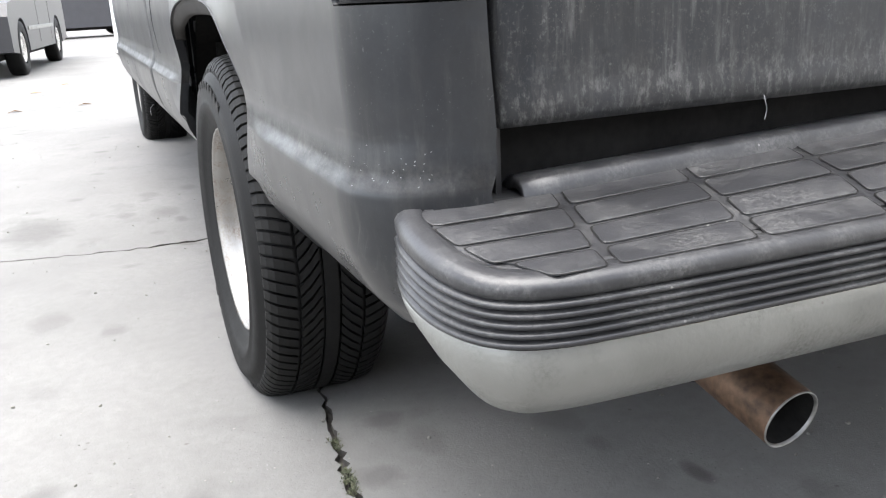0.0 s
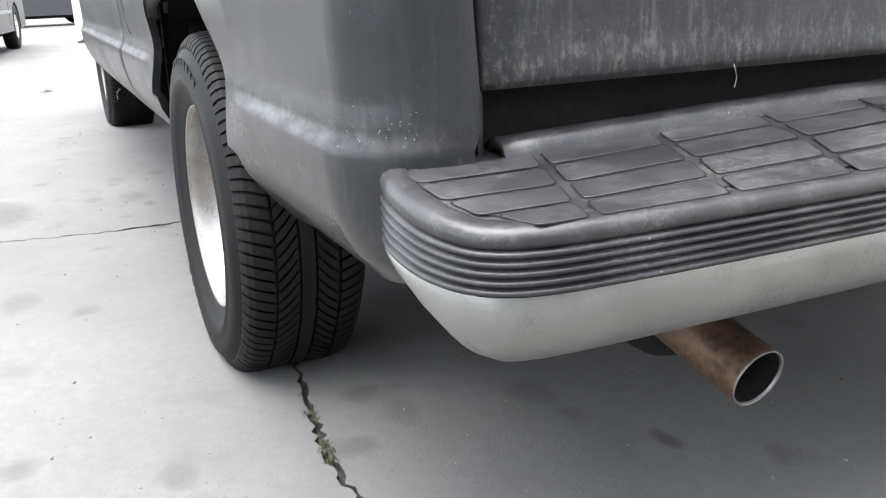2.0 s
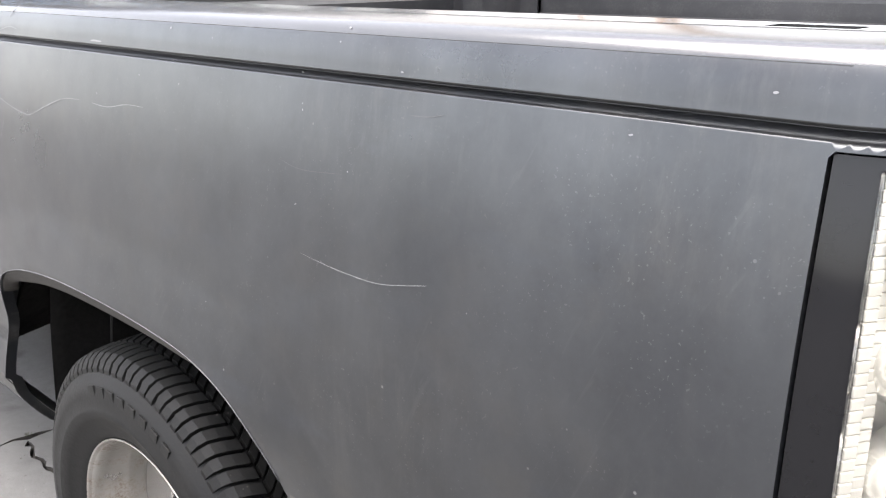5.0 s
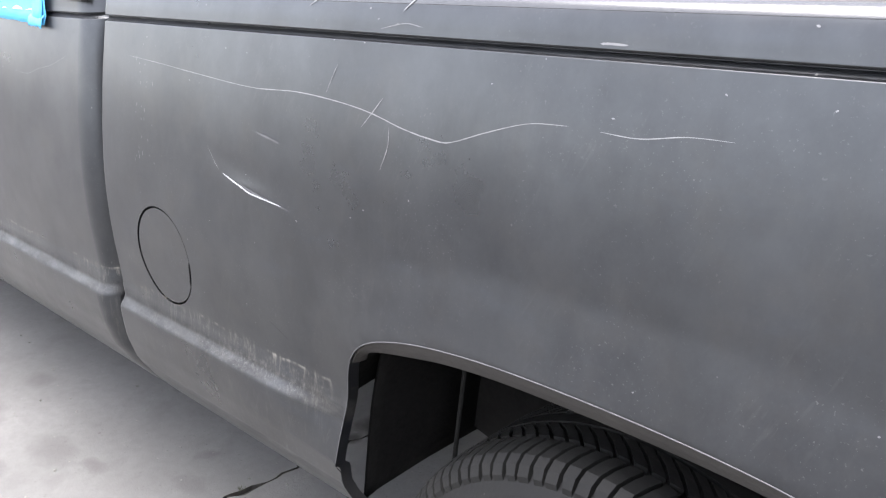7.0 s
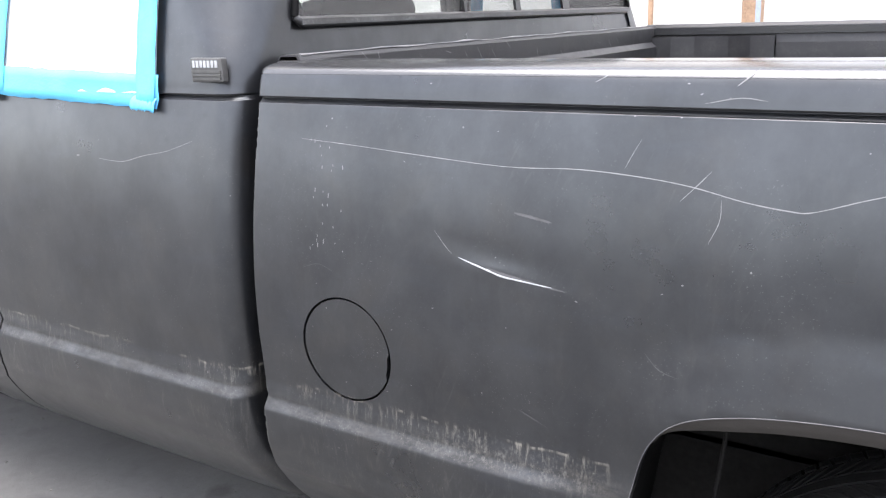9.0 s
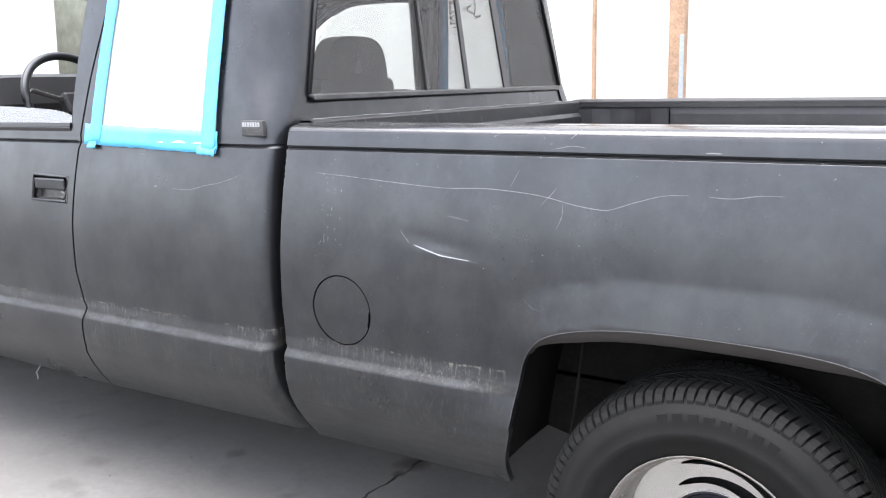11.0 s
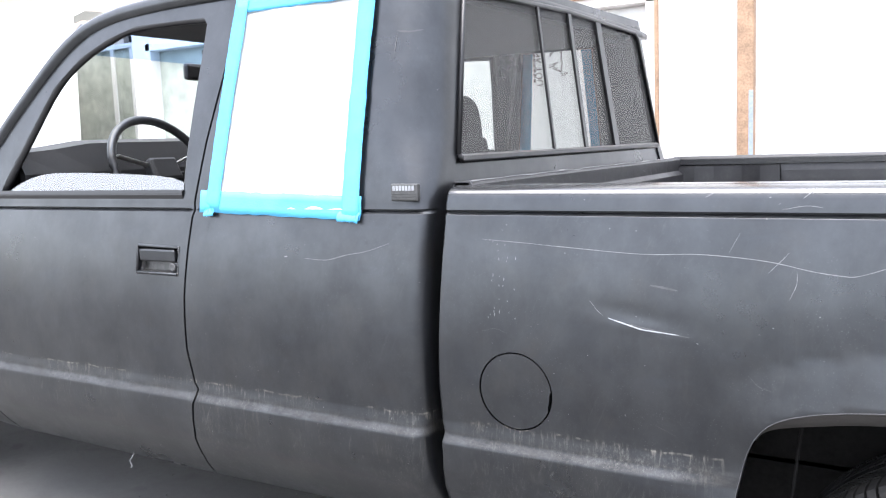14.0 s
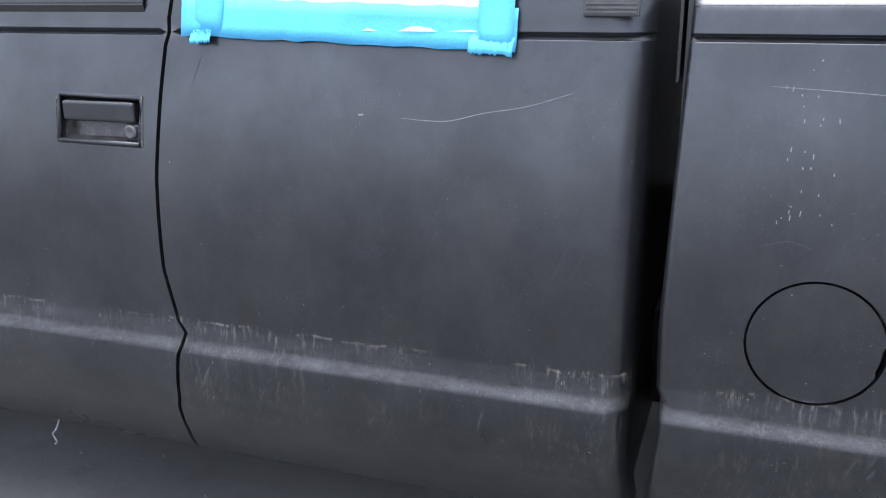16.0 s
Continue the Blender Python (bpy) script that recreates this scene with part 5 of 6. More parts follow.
# ---- bed box ----
FLOOR_Z = 0.74
part("bed_floor", box((-1.02, 0.378, FLOOR_Z - 0.03), (0.962, WIDE - 0.378, FLOOR_Z)), LINER, truck)
for y in (0.13, WIDE - 0.375):
    for xa, xb in ((-1.02, -0.57), (0.57, 0.962)):
        part("bed_floor", box((xa, y, FLOOR_Z - 0.03), (xb, y + 0.245, FLOOR_Z)), LINER, truck)
for flip in (False, True):
    f = (lambda y: WIDE - y) if flip else (lambda y: y)
    prof = [(0.166, FLOOR_Z)]
    for z in np.arange(0.90, 1.088, 0.0118):
        prof += [(0.166, z), (0.172, z + 0.002), (0.172, z + 0.0062), (0.166, z + 0.0082)]
    prof += [(0.166, 1.10), (0.165, 1.13), (0.160, 1.160)]
    rows = [[(x, f(y), z) for y, z in prof] for x in np.linspace(-0.62, 0.80, 4)]
    part("liner_wall", solid_sheet(rows, (0, -0.006 if not flip else 0.006, 0)), LINER, truck, "dark ribbed plastic bed liner wall")
    for xa, xb in ((-1.0, -0.62), (0.80, 0.96)):
        plain = [[(x, f(0.166 + 0.02 * soft(abs(x - (xa + xb) / 2) / 0.1 - 0.4)), z) for z in (FLOOR_Z, 0.95, 1.10, 1.150)] for x in np.linspace(xa, xb, 12)]
        part("liner_end", solid_sheet(plain, (0, -0.006 if not flip else 0.006, 0)), LINER, truck)
# liner lip over the far rail and the front wall
lip = [[(x, WIDE - 0.155, 1.135), (x, WIDE - 0.155, 1.178), (x, WIDE - 0.150, 1.187), (x, WIDE - 0.085, 1.187), (x, WIDE - 0.078, 1.180)] for x in np.linspace(-1.02, 0.97, 30)]
part("liner_lip", solid_sheet(lip, (0, 0.004, -0.004)), LINER, truck, "scuffed dark liner lip on the rail", smooth=False)
prof = [(-0.985, FLOOR_Z), (-0.985, 1.02), (-0.975, 1.035), (-0.975, 1.12), (-0.99, 1.135), (-0.99, 1.176), (-0.996, 1.184), (-1.030, 1.184), (-1.036, 1.176), (-1.036, 1.06)]
front = [[(x, y, z) for x, z in prof] for y in np.linspace(0.125, WIDE - 0.125, 24)]
part("liner_front", solid_sheet(front, (-0.004, 0, -0.003)), LINER, truck, "scuffed front wall of the bed liner", smooth=False)
for y in np.arange(0.30, WIDE - 0.30, 0.03):
    part("liner_rib", box((-0.987, y, FLOOR_Z), (-0.972, y + 0.014, 1.018), 0.003, 1), LINER, truck)
part("worn_edge", tube([(-0.9955, y, 1.1845 + 0.0012 * math.sin(31 * y) * math.sin(9.3 * y + 1)) for y in np.linspace(0.13, WIDE - 0.13, 90)], [0.0012 + 0.0022 * max(0.0, math.sin(17 * y) * math.sin(43.0 * y + 2)) for y in np.linspace(0.13, WIDE - 0.13, 90)], 6), PALE, truck, "pale worn top edge of the liner")
part("front_wall", box((-1.03, 0.12, 0.40), (-1.00, WIDE - 0.12, 1.165)), PAINT, truck)
for k in range(22):
    y = 0.2 + 0.07 * k + rng.uniform(-0.02, 0.02)
    z = rng.uniform(1.13, 1.183)
    scuff = [(y, z), (y + rng.uniform(0.005, 0.03), z - rng.uniform(0.002, 0.03))]
    scratch(scuff, 0.002, PALE, place=lambda a, b: (-0.9895 + 0.002, a, b), parent=truck, lift=0.0)

# ---- cab ----
CAB_BACK = -1.066


def cab_side_y(z):
    if z < 1.135:
        return side_y(z) + groove(z)
    return 0.0517 + 0.111 * ((z - 1.135) / 0.525) ** 1.12


def cab_place(u, z):
    """u is x along the side; past the corner it runs round onto the back."""
    r = 0.045 + 0.085 * soft((z - 1.08) / 0.25)
    back = CAB_BACK - 0.045 * max(0.0, z - 1.18) / 0.48
    x0 = back - r
    y = cab_side_y(z)
    if u <= x0:
        return (u, y, z)
    a = min((u - x0) / r, math.pi / 2)
    return (x0 + r * math.sin(a), y + r * (1 - math.cos(a)) + max(0.0, u - x0 - r * math.pi / 2), z)


SEAM = [(-1.8828, 0.345), (-1.8442, 0.42), (-1.8105, 0.52), (-1.7941, 0.605), (-1.7835, 0.642), (-1.7970, 0.66), (-1.8124, 0.75), (-1.8124, 0.90), (-1.8028, 1.03), (-1.7941, 1.12), (-1.7623, 1.30), (-1.6996, 1.56), (-1.6707, 1.672)]
GAP = 0.0035
cab_end = [(-0.995, 1.672), (-0.985, 1.30), (-0.985, 1.12), (-0.985, 0.36)]
quarter_outline = dense([(x + GAP, z) for x, z in SEAM] + cab_end, 0.02)
far_hole = dense([(-1.735, 1.165), (-1.345, 1.165), (-1.345, 1.630), (-1.655, 1.630)], 0.02)
quarter_hole = dense([(-1.7093, 1.165), (-1.2803, 1.165), (-1.2803, 1.630), (-1.6225, 1.630)], 0.02)
CROWS = sorted(set(np.round(np.r_[np.arange(0.36, 0.60, 0.02), np.arange(0.60, 0.612, 0.004), np.arange(0.612, 0.646, 0.0022), np.arange(0.648, 0.69, 0.008), np.arange(0.69, 1.10, 0.025), np.arange(1.1115, 1.128, 0.0015), [1.108, 1.132, 1.138], np.arange(1.15, 1.68, 0.03)], 4)))
cab_us = sorted(list(np.arange(-2.8227, -1.2224, 0.035)) + list(np.arange(-1.2224, -0.98, 0.012)))
for flip in (False, True):
    place = mirrored(cab_place) if flip else cab_place
    quarter = mesh_object("cab_quarter", panel(quarter_outline, [far_hole if flip else quarter_hole], cab_us, CROWS, place, flip=flip, margin=0.002), PAINT, truck, "dusty faded black rear cab quarter")
    if flip:
        q = [(u, z) for u, z in ((-1.735, 1.165), (-1.345, 1.165), (-1.345, 1.630), (-1.655, 1.630))]
        rows = [[place(q[0][0], q[0][1]), place(q[1][0], q[1][1])], [place(q[3][0], q[3][1]), place(q[2][0], q[2][1])]]
        part("quarter_glass", sheet(rows), CLEAR, truck).visible_shadow = False
    else:
        quarter_left = quarter
    # door
    door_front = [(-2.7841, 0.36), (-2.7648, 0.60), (-2.7889, 0.66), (-2.8227, 0.95), (-2.8227, 1.13)]
    frame_top = [(-2.755, 1.215), (-2.68, 1.315), (-2.53, 1.465), (-2.37, 1.600), (-2.24, 1.655), (-2.00, 1.674)]
    door_outline = dense(door_front[::1] + frame_top + [(x - GAP, z) for x, z in SEAM[::-1]], 0.02)
    door_hole = dense([(-2.655, 1.165), (-1.832, 1.165), (-1.828, 1.30), (-1.800, 1.610), (-1.818, 1.632), (-2.087, 1.636), (-2.208, 1.610), (-2.320, 1.565), (-2.431, 1.485), (-2.549, 1.318), (-2.62, 1.22)], 0.02)
    handle_hole = dense([(-1.9956, 0.952), (-1.8433, 0.950), (-1.8413, 1.018), (-1.9936, 1.021)], 0.015)
    holes = [door_hole, handle_hole]
    door = mesh_object("door", panel(door_outline, holes, cab_us, CROWS, place, flip=flip, margin=0.002), PAINT, truck, "dusty faded black front door")
    f = (lambda y: WIDE - y) if flip else (lambda y: y)
    # window trim and lowered glass
    sill = [[(x, f(cab_side_y(1.165) + dy), z) for dy, z in ((0.02, 1.168), (-0.004, 1.170), (-0.006, 1.160), (-0.002, 1.148))] for x in (-2.7263, -2.4371, -2.1479, -1.8346)]
    part("window_sill", solid_sheet(sill, (0, 0, 0.004)), BLACK, door, "black rubber window sill strip")
    trim = [place(u, z) for u, z in curved([(-1.832, 1.165), (-1.824, 1.32), (-1.800, 1.60), (-1.822, 1.629), (-2.087, 1.633), (-2.208, 1.607), (-2.320, 1.562), (-2.431, 1.482), (-2.549, 1.315), (-2.65, 1.175)], 4)]
    trim = [(x, y + (0.012 if not flip else -0.012), z) for x, y, z in trim]
    part("window_trim", tube(trim, 0.012, 8), BLACK, door, smooth=True)
    if not flip:
        door_left = door
        top = curved([(-2.6492, 1.165), (-2.5624, 1.20), (-2.4564, 1.222), (-2.2925, 1.224), (-2.0515, 1.216), (-1.9069, 1.205), (-1.8346, 1.185)], 5)
        pane = dense([(-2.6492, 1.15), (-1.8317, 1.15)] + top[::-1], 0.03)
        bm = prism(pane, [], lambda u, v, w: (u, cab_side_y(1.2) + 0.016 + 0.22 * (v - 1.2) + w, v), 0.004)
        part("door_glass", bm, DUSTY, door, "lowered dusty door glass").visible_shadow = False
        # handle in its recess
        handle = part("handle_recess", solid_sheet([[(x, side_y(z) + (0.020 if 0 < i < 5 and 0 < j < 3 else -0.001), z) for j, z in enumerate((0.946, 0.956, 1.012, 1.024))] for i, x in enumerate((-2.0033, -1.9898, -1.9551, -1.8876, -1.8510, -1.8355))], (0, 0.004, 0)), HANDLE_WORN, door, "worn handle recess in the door")
        part("handle_paddle", box((-1.9898, side_y(1.0) - 0.004, 0.981), (-1.8510, side_y(1.0) + 0.016, 1.014), 0.005, 3), PAINT, door, "worn dusty pull handle")
        part("handle_frame", tube([place(u, z) for u, z in ((-1.9975, 0.950), (-1.8413, 0.948), (-1.8394, 1.020), (-1.9956, 1.023), (-1.9975, 0.950))], 0.0045, 10), PAINT, door, smooth=True)
        bm = lathe([(0.0115, 0.012), (0.0115, -0.002), (0.0085, -0.004), (0.001, -0.003)], 24, (-1.8616, side_y(0.967) + 0.004, 0.967))
        part("lock_plate", box((-1.8760, side_y(0.967) + 0.006, 0.952), (-1.8470, side_y(0.967) + 0.014, 0.979), 0.003, 2), PAINT, door)
        part("key_lock", bm, BADGE, door, "round key lock")
        part("inner_panel", box((-2.7263, 0.085, 0.50), (-1.8394, 0.10, 1.14)), DASH, truck)
    else:
        pane = dense([(-2.6925, 1.165), (-1.8278, 1.165), (-1.7960, 1.625), (-2.1190, 1.625), (-2.2250, 1.598), (-2.5142, 1.36)], 0.1)
        bm = prism(pane, [], lambda u, v, w: (u, WIDE - cab_side_y(v) - 0.012 + w, v), 0.003)
        part("door_glass", bm, CLEAR, door).visible_shadow = False
        part("inner_panel", box((-2.7263, WIDE - 0.10, 0.50), (-1.8394, WIDE - 0.085, 1.14)), DASH, truck)

# cab scratches
scratch([(-1.4046, 1.008), (-1.3670, 1.006), (-1.3304, 1.007), (-1.2822, 1.019), (-1.2224, 1.030), (-1.1588, 1.050)], 0.0016, PALE, cab_place, quarter_left)
scratch([(-1.4683, 1.010), (-1.4586, 1.0105)], 0.004, PALE, cab_place, quarter_left)
scratch([(-1.7305, 1.09), (-1.7411, 1.06), (-1.7469, 1.04)], 0.0014, SCUFF, cab_place, quarter_left)
scratch([(-1.1839, 1.535), (-1.1550, 1.532), (-1.1212, 1.536)], 0.006, SCUFF, cab_place, quarter_left)
scratch([(-1.1820, 1.53), (-1.1839, 1.50), (-1.1868, 1.47)], 0.003, SCUFF, cab_place, quarter_left)
for k in range(40):
    u, z = rng.uniform(-2.5335, -1.1164), rng.choice((rng.uniform(0.45, 1.1), rng.uniform(0.6, 0.75)))
    if abs(u + 1.84) > 0.05 and not (-2.0033 < u < -1.8298 and 0.93 < z < 1.04):
        scratch([(u, z), (u + rng.uniform(-0.001, 0.002), z - rng.uniform(0.001, 0.006))], 0.002, rng.choice((PALE, SCUFF)), cab_place, quarter_left if u > -1.8008 else door_left)

# badge with worn lettering
badge = part("badge", box((-1.1550, 0.043, 1.146), (-1.0836, 0.056, 1.184), 0.002, 2), BADGE, truck, "small worn grey plastic badge")
for k in range(7):
    part("worn_marking", box((-1.1492 + 0.0085 * k, 0.0415, 1.169), (-1.1434 + 0.0085 * k, 0.0435, 1.180)), BRIGHT, badge)
for k in range(3):
    part("badge_rib", box((-1.1521, 0.0405, 1.150 + 0.0055 * k), (-1.0865, 0.0435, 1.153 + 0.0055 * k)), BADGE, badge)

# back of the cab
back_rows = []
for z in (0.40, 0.8, 1.12, 1.18):
    back_rows.append([(CAB_BACK - 0.006, y, z) for y in (0.115, WIDE / 2, WIDE - 0.115)])
part("cab_back", solid_sheet(back_rows, (-0.02, 0, 0)), PAINT, truck)


def rear_x(z):
    return CAB_BACK - 0.045 * max(0.0, z - 1.18) / 0.48


rw_out = dense([(0.17, 1.18), (WIDE - 0.13, 1.18), (WIDE - 0.26, 1.705), (0.26, 1.70)], 0.1)
rw_hole = [(0.205, 1.244), (0.222, 1.230), (1.745, 1.232), (1.762, 1.246), (1.640, 1.630), (1.610, 1.652), (0.98, 1.662), (0.355, 1.645), (0.318, 1.625)]
part("rear_window_surround", prism(rw_out, [rw_hole], lambda u, v, w: (rear_x(v) - 0.006 - w, u, v), 0.02), PAINT, truck)
rear_window = empty("rear_window", "", "")
rear_window.parent = truck
rear_window["label"] = "tinted sliding rear window in four panes"
loop = [(rear_x(v) + 0.004, u, v) for u, v in rw_hole + rw_hole[:1]]
part("rubber_seal", tube(loop, 0.007, 8), BLACK, rear_window, "black rubber window seal", smooth=True)


cuts = [(0.215, 0.335), (0.769, 0.751), (1.020, 0.986), (1.300, 1.230), (1.757, 1.625)]
for (a0, a1), (b0, b1) in zip(cuts, cuts[1:]):
    rows = [[(rear_x(1.238) - 0.004, a0, 1.238), (rear_x(1.238) - 0.004, b0, 1.238)], [(rear_x(1.676) - 0.004, a1, 1.676), (rear_x(1.676) - 0.004, b1, 1.676)]]
    part("pane", sheet(rows), TINTED, rear_window, "dark tinted pane").visible_shadow = False
for k, (a0, a1) in enumerate(cuts[1:-1]):
    w = (0.006, 0.012, 0.021)[k]
    rows = [[(rear_x(z), (a0 if z < 1.4 else a1) - w, z), (rear_x(z), (a0 if z < 1.4 else a1) + w, z)] for z in (1.236, 1.655)]
    part("mullion", solid_sheet(rows, (0.007, 0, 0)), BLACK, rear_window)

bar = [[(rear_x(1.24) + 0.002, y, 1.228 + dz + 0.002 * y / WIDE), (rear_x(1.24) + 0.012, y, 1.230 + dz + 0.002 * y / WIDE), (rear_x(1.24) + 0.012, y, 1.240 + dz + 0.002 * y / WIDE), (rear_x(1.24) + 0.002, y, 1.244 + dz + 0.002 * y / WIDE)] for dz in (0.0,) for y in np.linspace(0.215, 1.757, 20)]
part("lower_frame_bar", solid_sheet(bar, (-0.004, 0, 0)), WORN_GREY, rear_window, "scuffed grey lower window bar")

# roof, pillars, windscreen
roof_rows = []
for x in np.linspace(-2.32, -1.108, 20):
    t = (x + 1.714) / 0.606
    row = []
    for q in np.linspace(-1, 1, 25):
        half = WIDE / 2 - 0.165 - (0.085 if q < 0 else 0.03) * soft((t - 0.72) / 0.28)
        y = WIDE / 2 + q * half
        z = 1.672 + 0.062 * (1 - abs(q) ** 3.2) ** 0.8 * (1 - 0.75 * abs(t) ** 7) - 0.012 * abs(t) ** 4
        row.append((x, y, z))
    roof_rows.append(row)
part("roof", solid_sheet(roof_rows, (0, 0, -0.02)), PAINT, truck, "faded black cab roof", smooth=True)
part("headliner", box((-2.2443, 0.20, 1.635), (-1.1839, WIDE - 0.20, 1.65)), CLOTH, truck)
for flip in (False, True):
    f = (lambda y: WIDE - y) if flip else (lambda y: y)
    pillar = curved([(-2.86, f(0.075), 1.14), (-2.77, f(0.083), 1.235), (-2.705, f(0.092), 1.312), (-2.555, f(0.124), 1.462), (-2.385, f(0.155), 1.605), (-2.22, f(0.172), 1.668), (-1.95, f(0.176), 1.690), (-1.5, f(0.176), 1.693), (-1.2, f(0.20), 1.682), (-1.135, f(0.27), 1.670), (-1.15, f(0.36), 1.650)], 4)
    part("roof_edge", tube(pillar, 0.024, 10), PAINT, truck, smooth=True)
ws = []
for t in np.linspace(0, 1, 8):
    ws.append([(-3.05 + 0.70 * t - 0.10 * (1 - s * s) * (1 - 0.4 * t), WIDE / 2 + s * (WIDE / 2 - 0.10 - 0.07 * t), 1.15 + 0.52 * t) for s in np.linspace(-1, 1, 11)])
part("windscreen", sheet(ws), CLEAR, truck, "clear windscreen", smooth=True).visible_shadow = False
band = [[(p[0] + 0.004, p[1], p[2]) for p in row] for row in ws[6:]]
part("windscreen_tint", sheet(band), glass("blue_tint_band", (0.50, 0.66, 0.92)), truck, "blue tint band", smooth=True).visible_shadow = False

# front wing, bonnet and nose
FARCH = [(x * 0.98 - 3.68, z) for x, z in ARCH]
wing_outline = dense([(-4.53, 0.42)] + [(p[0], max(p[1], 0.36)) for p in FARCH] + [(-2.790, 0.36), (-2.771, 0.60), (-2.795, 0.66), (-2.829, 0.95), (-2.829, 1.128), (-4.40, 1.06), (-4.46, 0.95), (-4.47, 0.6)], 0.025)
for flip in (False, True):
    def wing_place(u, z, flip=flip):
        y = side_y(z) + 0.09 * soft((-3.9 - u) / 0.6) + 0.065 * soft((-2.88 - u) / 0.7) + 0.03 * soft((-2.95 - u) / 0.3) * soft((z - 1.0) / 0.12)
        return (u, WIDE - y if flip else y, z)
    mesh_object("front_wing", panel(wing_outline, [], np.arange(-4.45, -2.86, 0.05), CROWS[::2], wing_place, flip=flip, margin=0.004), PAINT, truck)
hood = []
for x in np.linspace(-4.45, -3.02, 12):
    t = (x + 4.45) / 1.43
    hood.append([(x - 0.05 * (1 - s * s), WIDE / 2 + s * (WIDE / 2 - 0.10 - 0.13 * (1 - t)), 1.05 + 0.085 * t + 0.035 * (1 - abs(s) ** 2.5)) for s in np.linspace(-1, 1, 15)])
part("bonnet", solid_sheet(hood, (0, 0, -0.02)), PAINT, truck, smooth=True)
part("cowl", box((-3.10, 0.10, 1.08), (-2.86, WIDE - 0.10, 1.135)), BLACK, truck)
part("grille", box((-4.50, 0.16, 0.62), (-4.42, WIDE - 0.16, 1.05), 0.02), BLACK, truck)
part("front_bumper", box((-4.56, 0.20, 0.42), (-4.44, WIDE - 0.20, 0.62), 0.03, 3), PAINT, truck)
part("engine_bay", box((-4.38, 0.42, 0.45), (-3.0, WIDE - 0.42, 1.0)), UNDER, truck)

# cab interior
part("cab_floor", box((-3.0, 0.12, 0.50), (-1.10, WIDE - 0.12, 0.54)), DASH, truck)
dash_rows = [[(-3.02, y, 1.160), (-2.86, y, 1.265 + 0.03 * soft((y - 0.12) / 0.3)), (-2.68, y, 1.298 + 0.032 * soft((y - 0.12) / 0.3)), (-2.635, y, 1.288 + 0.03 * soft((y - 0.12) / 0.3)), (-2.60, y, 1.22), (-2.5913, y, 0.95), (-2.6781, y, 0.75)] for y in np.linspace(0.11, WIDE - 0.11, 14)]
dash = part("dashboard", solid_sheet(dash_rows, (-0.03, 0, 0)), DASH, truck, "dark plastic dashboard", smooth=False)
for y, w in ((0.16, 0.10), (0.62, 0.13), (0.80, 0.13), (1.5, 0.2)):
    part("air_vent", box((-2.5961, y, 1.10), (-2.5720, y + w, 1.205), 0.006), BLACK, dash)
wheel_c = Vector((-2.44, 0.53, 1.215))
tilt = Matrix.Translation(wheel_c) @ Matrix.Rotation(radians(-28), 4, "Y") @ Matrix.Rotation(radians(90), 4, "Z")
steer = empty("steering_wheel", "", "")
steer.parent = truck
steer["label"] = "black steering wheel with bright spokes"
bm = tube([(0.20 * math.cos(a), 0, 0.20 * math.sin(a)) for a in np.linspace(0, 2 * math.pi, 49)], 0.0155, 10)
bm.transform(tilt)
part("wheel_ring", bm, BLACK, steer, smooth=True)
bm = box((-0.06, -0.02, -0.045), (0.06, 0.03, 0.045), 0.012)
bm.transform(tilt)
part("horn_pad", bm, DASH, steer)
for a in (20, 160, 245, 295):
    bm = tube([(0.05 * math.cos(radians(a)), 0, 0.05 * math.sin(radians(a))), (0.18 * math.cos(radians(a)), 0, 0.18 * math.sin(radians(a)))], 0.012, 8, flat=0.4)
    bm.transform(tilt)
    part("spoke", bm, STEEL if a < 200 else BLACK, steer)
part("steering_column", tube([(-2.3985, 0.56, 1.12), (-2.6492, 0.56, 1.0)], 0.035, 12), DASH, truck)
for y in (0.22, 1.04):
    seat = empty("seat", "", "")
    seat.parent = truck
    seat["label"] = "grey cloth seat with headrest"
    part("cushion", box((-2.2925, y, 0.62), (-1.80, y + 0.70, 0.82), 0.05, 3), CLOTH, seat, smooth=True)
    part("backrest", box((-1.86, y, 0.78), (-1.68, y + 0.70, 1.24), 0.06, 3, turn=Matrix.Rotation(radians(10), 4, "Y")), CLOTH, seat, smooth=True)
    top = curved([(-0.185, 1.262), (-0.180, 1.33), (-0.150, 1.405), (-0.085, 1.436), (0.0, 1.440), (0.085, 1.436), (0.150, 1.405), (0.180, 1.33), (0.185, 1.262)], 4)
    hr = prism(dense([(-0.224, 1.22)] + curved([(-0.224, 1.262), (-0.212, 1.283), (-0.186, 1.288)], 3) + top[1:-1] + curved([(0.186, 1.288), (0.212, 1.283), (0.224, 1.262)], 3) + [(0.224, 1.22)], 0.05), [[(-0.028, 1.305), (0.028, 1.305), (0.0, 1.372)]], lambda u, v, w: (-1.66 + w, (1.115 if y > 0.9 else 0.60) + u, v), 0.07)
    part("headrest", hr, CLOTH, seat, "rounded headrest with a wedge-shaped opening")
mirror = part("inside_mirror", box((-2.4371, 0.64, 1.528), (-2.4082, 0.86, 1.588), 0.012, 2), BLACK, truck, "inside rear-view mirror")
part("mirror_stalk", tube([(-2.4226, 0.75, 1.57), (-2.4371, 0.75, 1.64)], 0.008, 8), BLACK, truck)

# ---- paper and tape over the quarter window ----
cover = empty("window_cover", "white paper taped over the cab's quarter window with blue tape", "paper", place=(0, 0, RIDE))


def paper_place(u, z, out):
    x, y, zz = cab_place(u, z)
    return (x, y - out, zz)


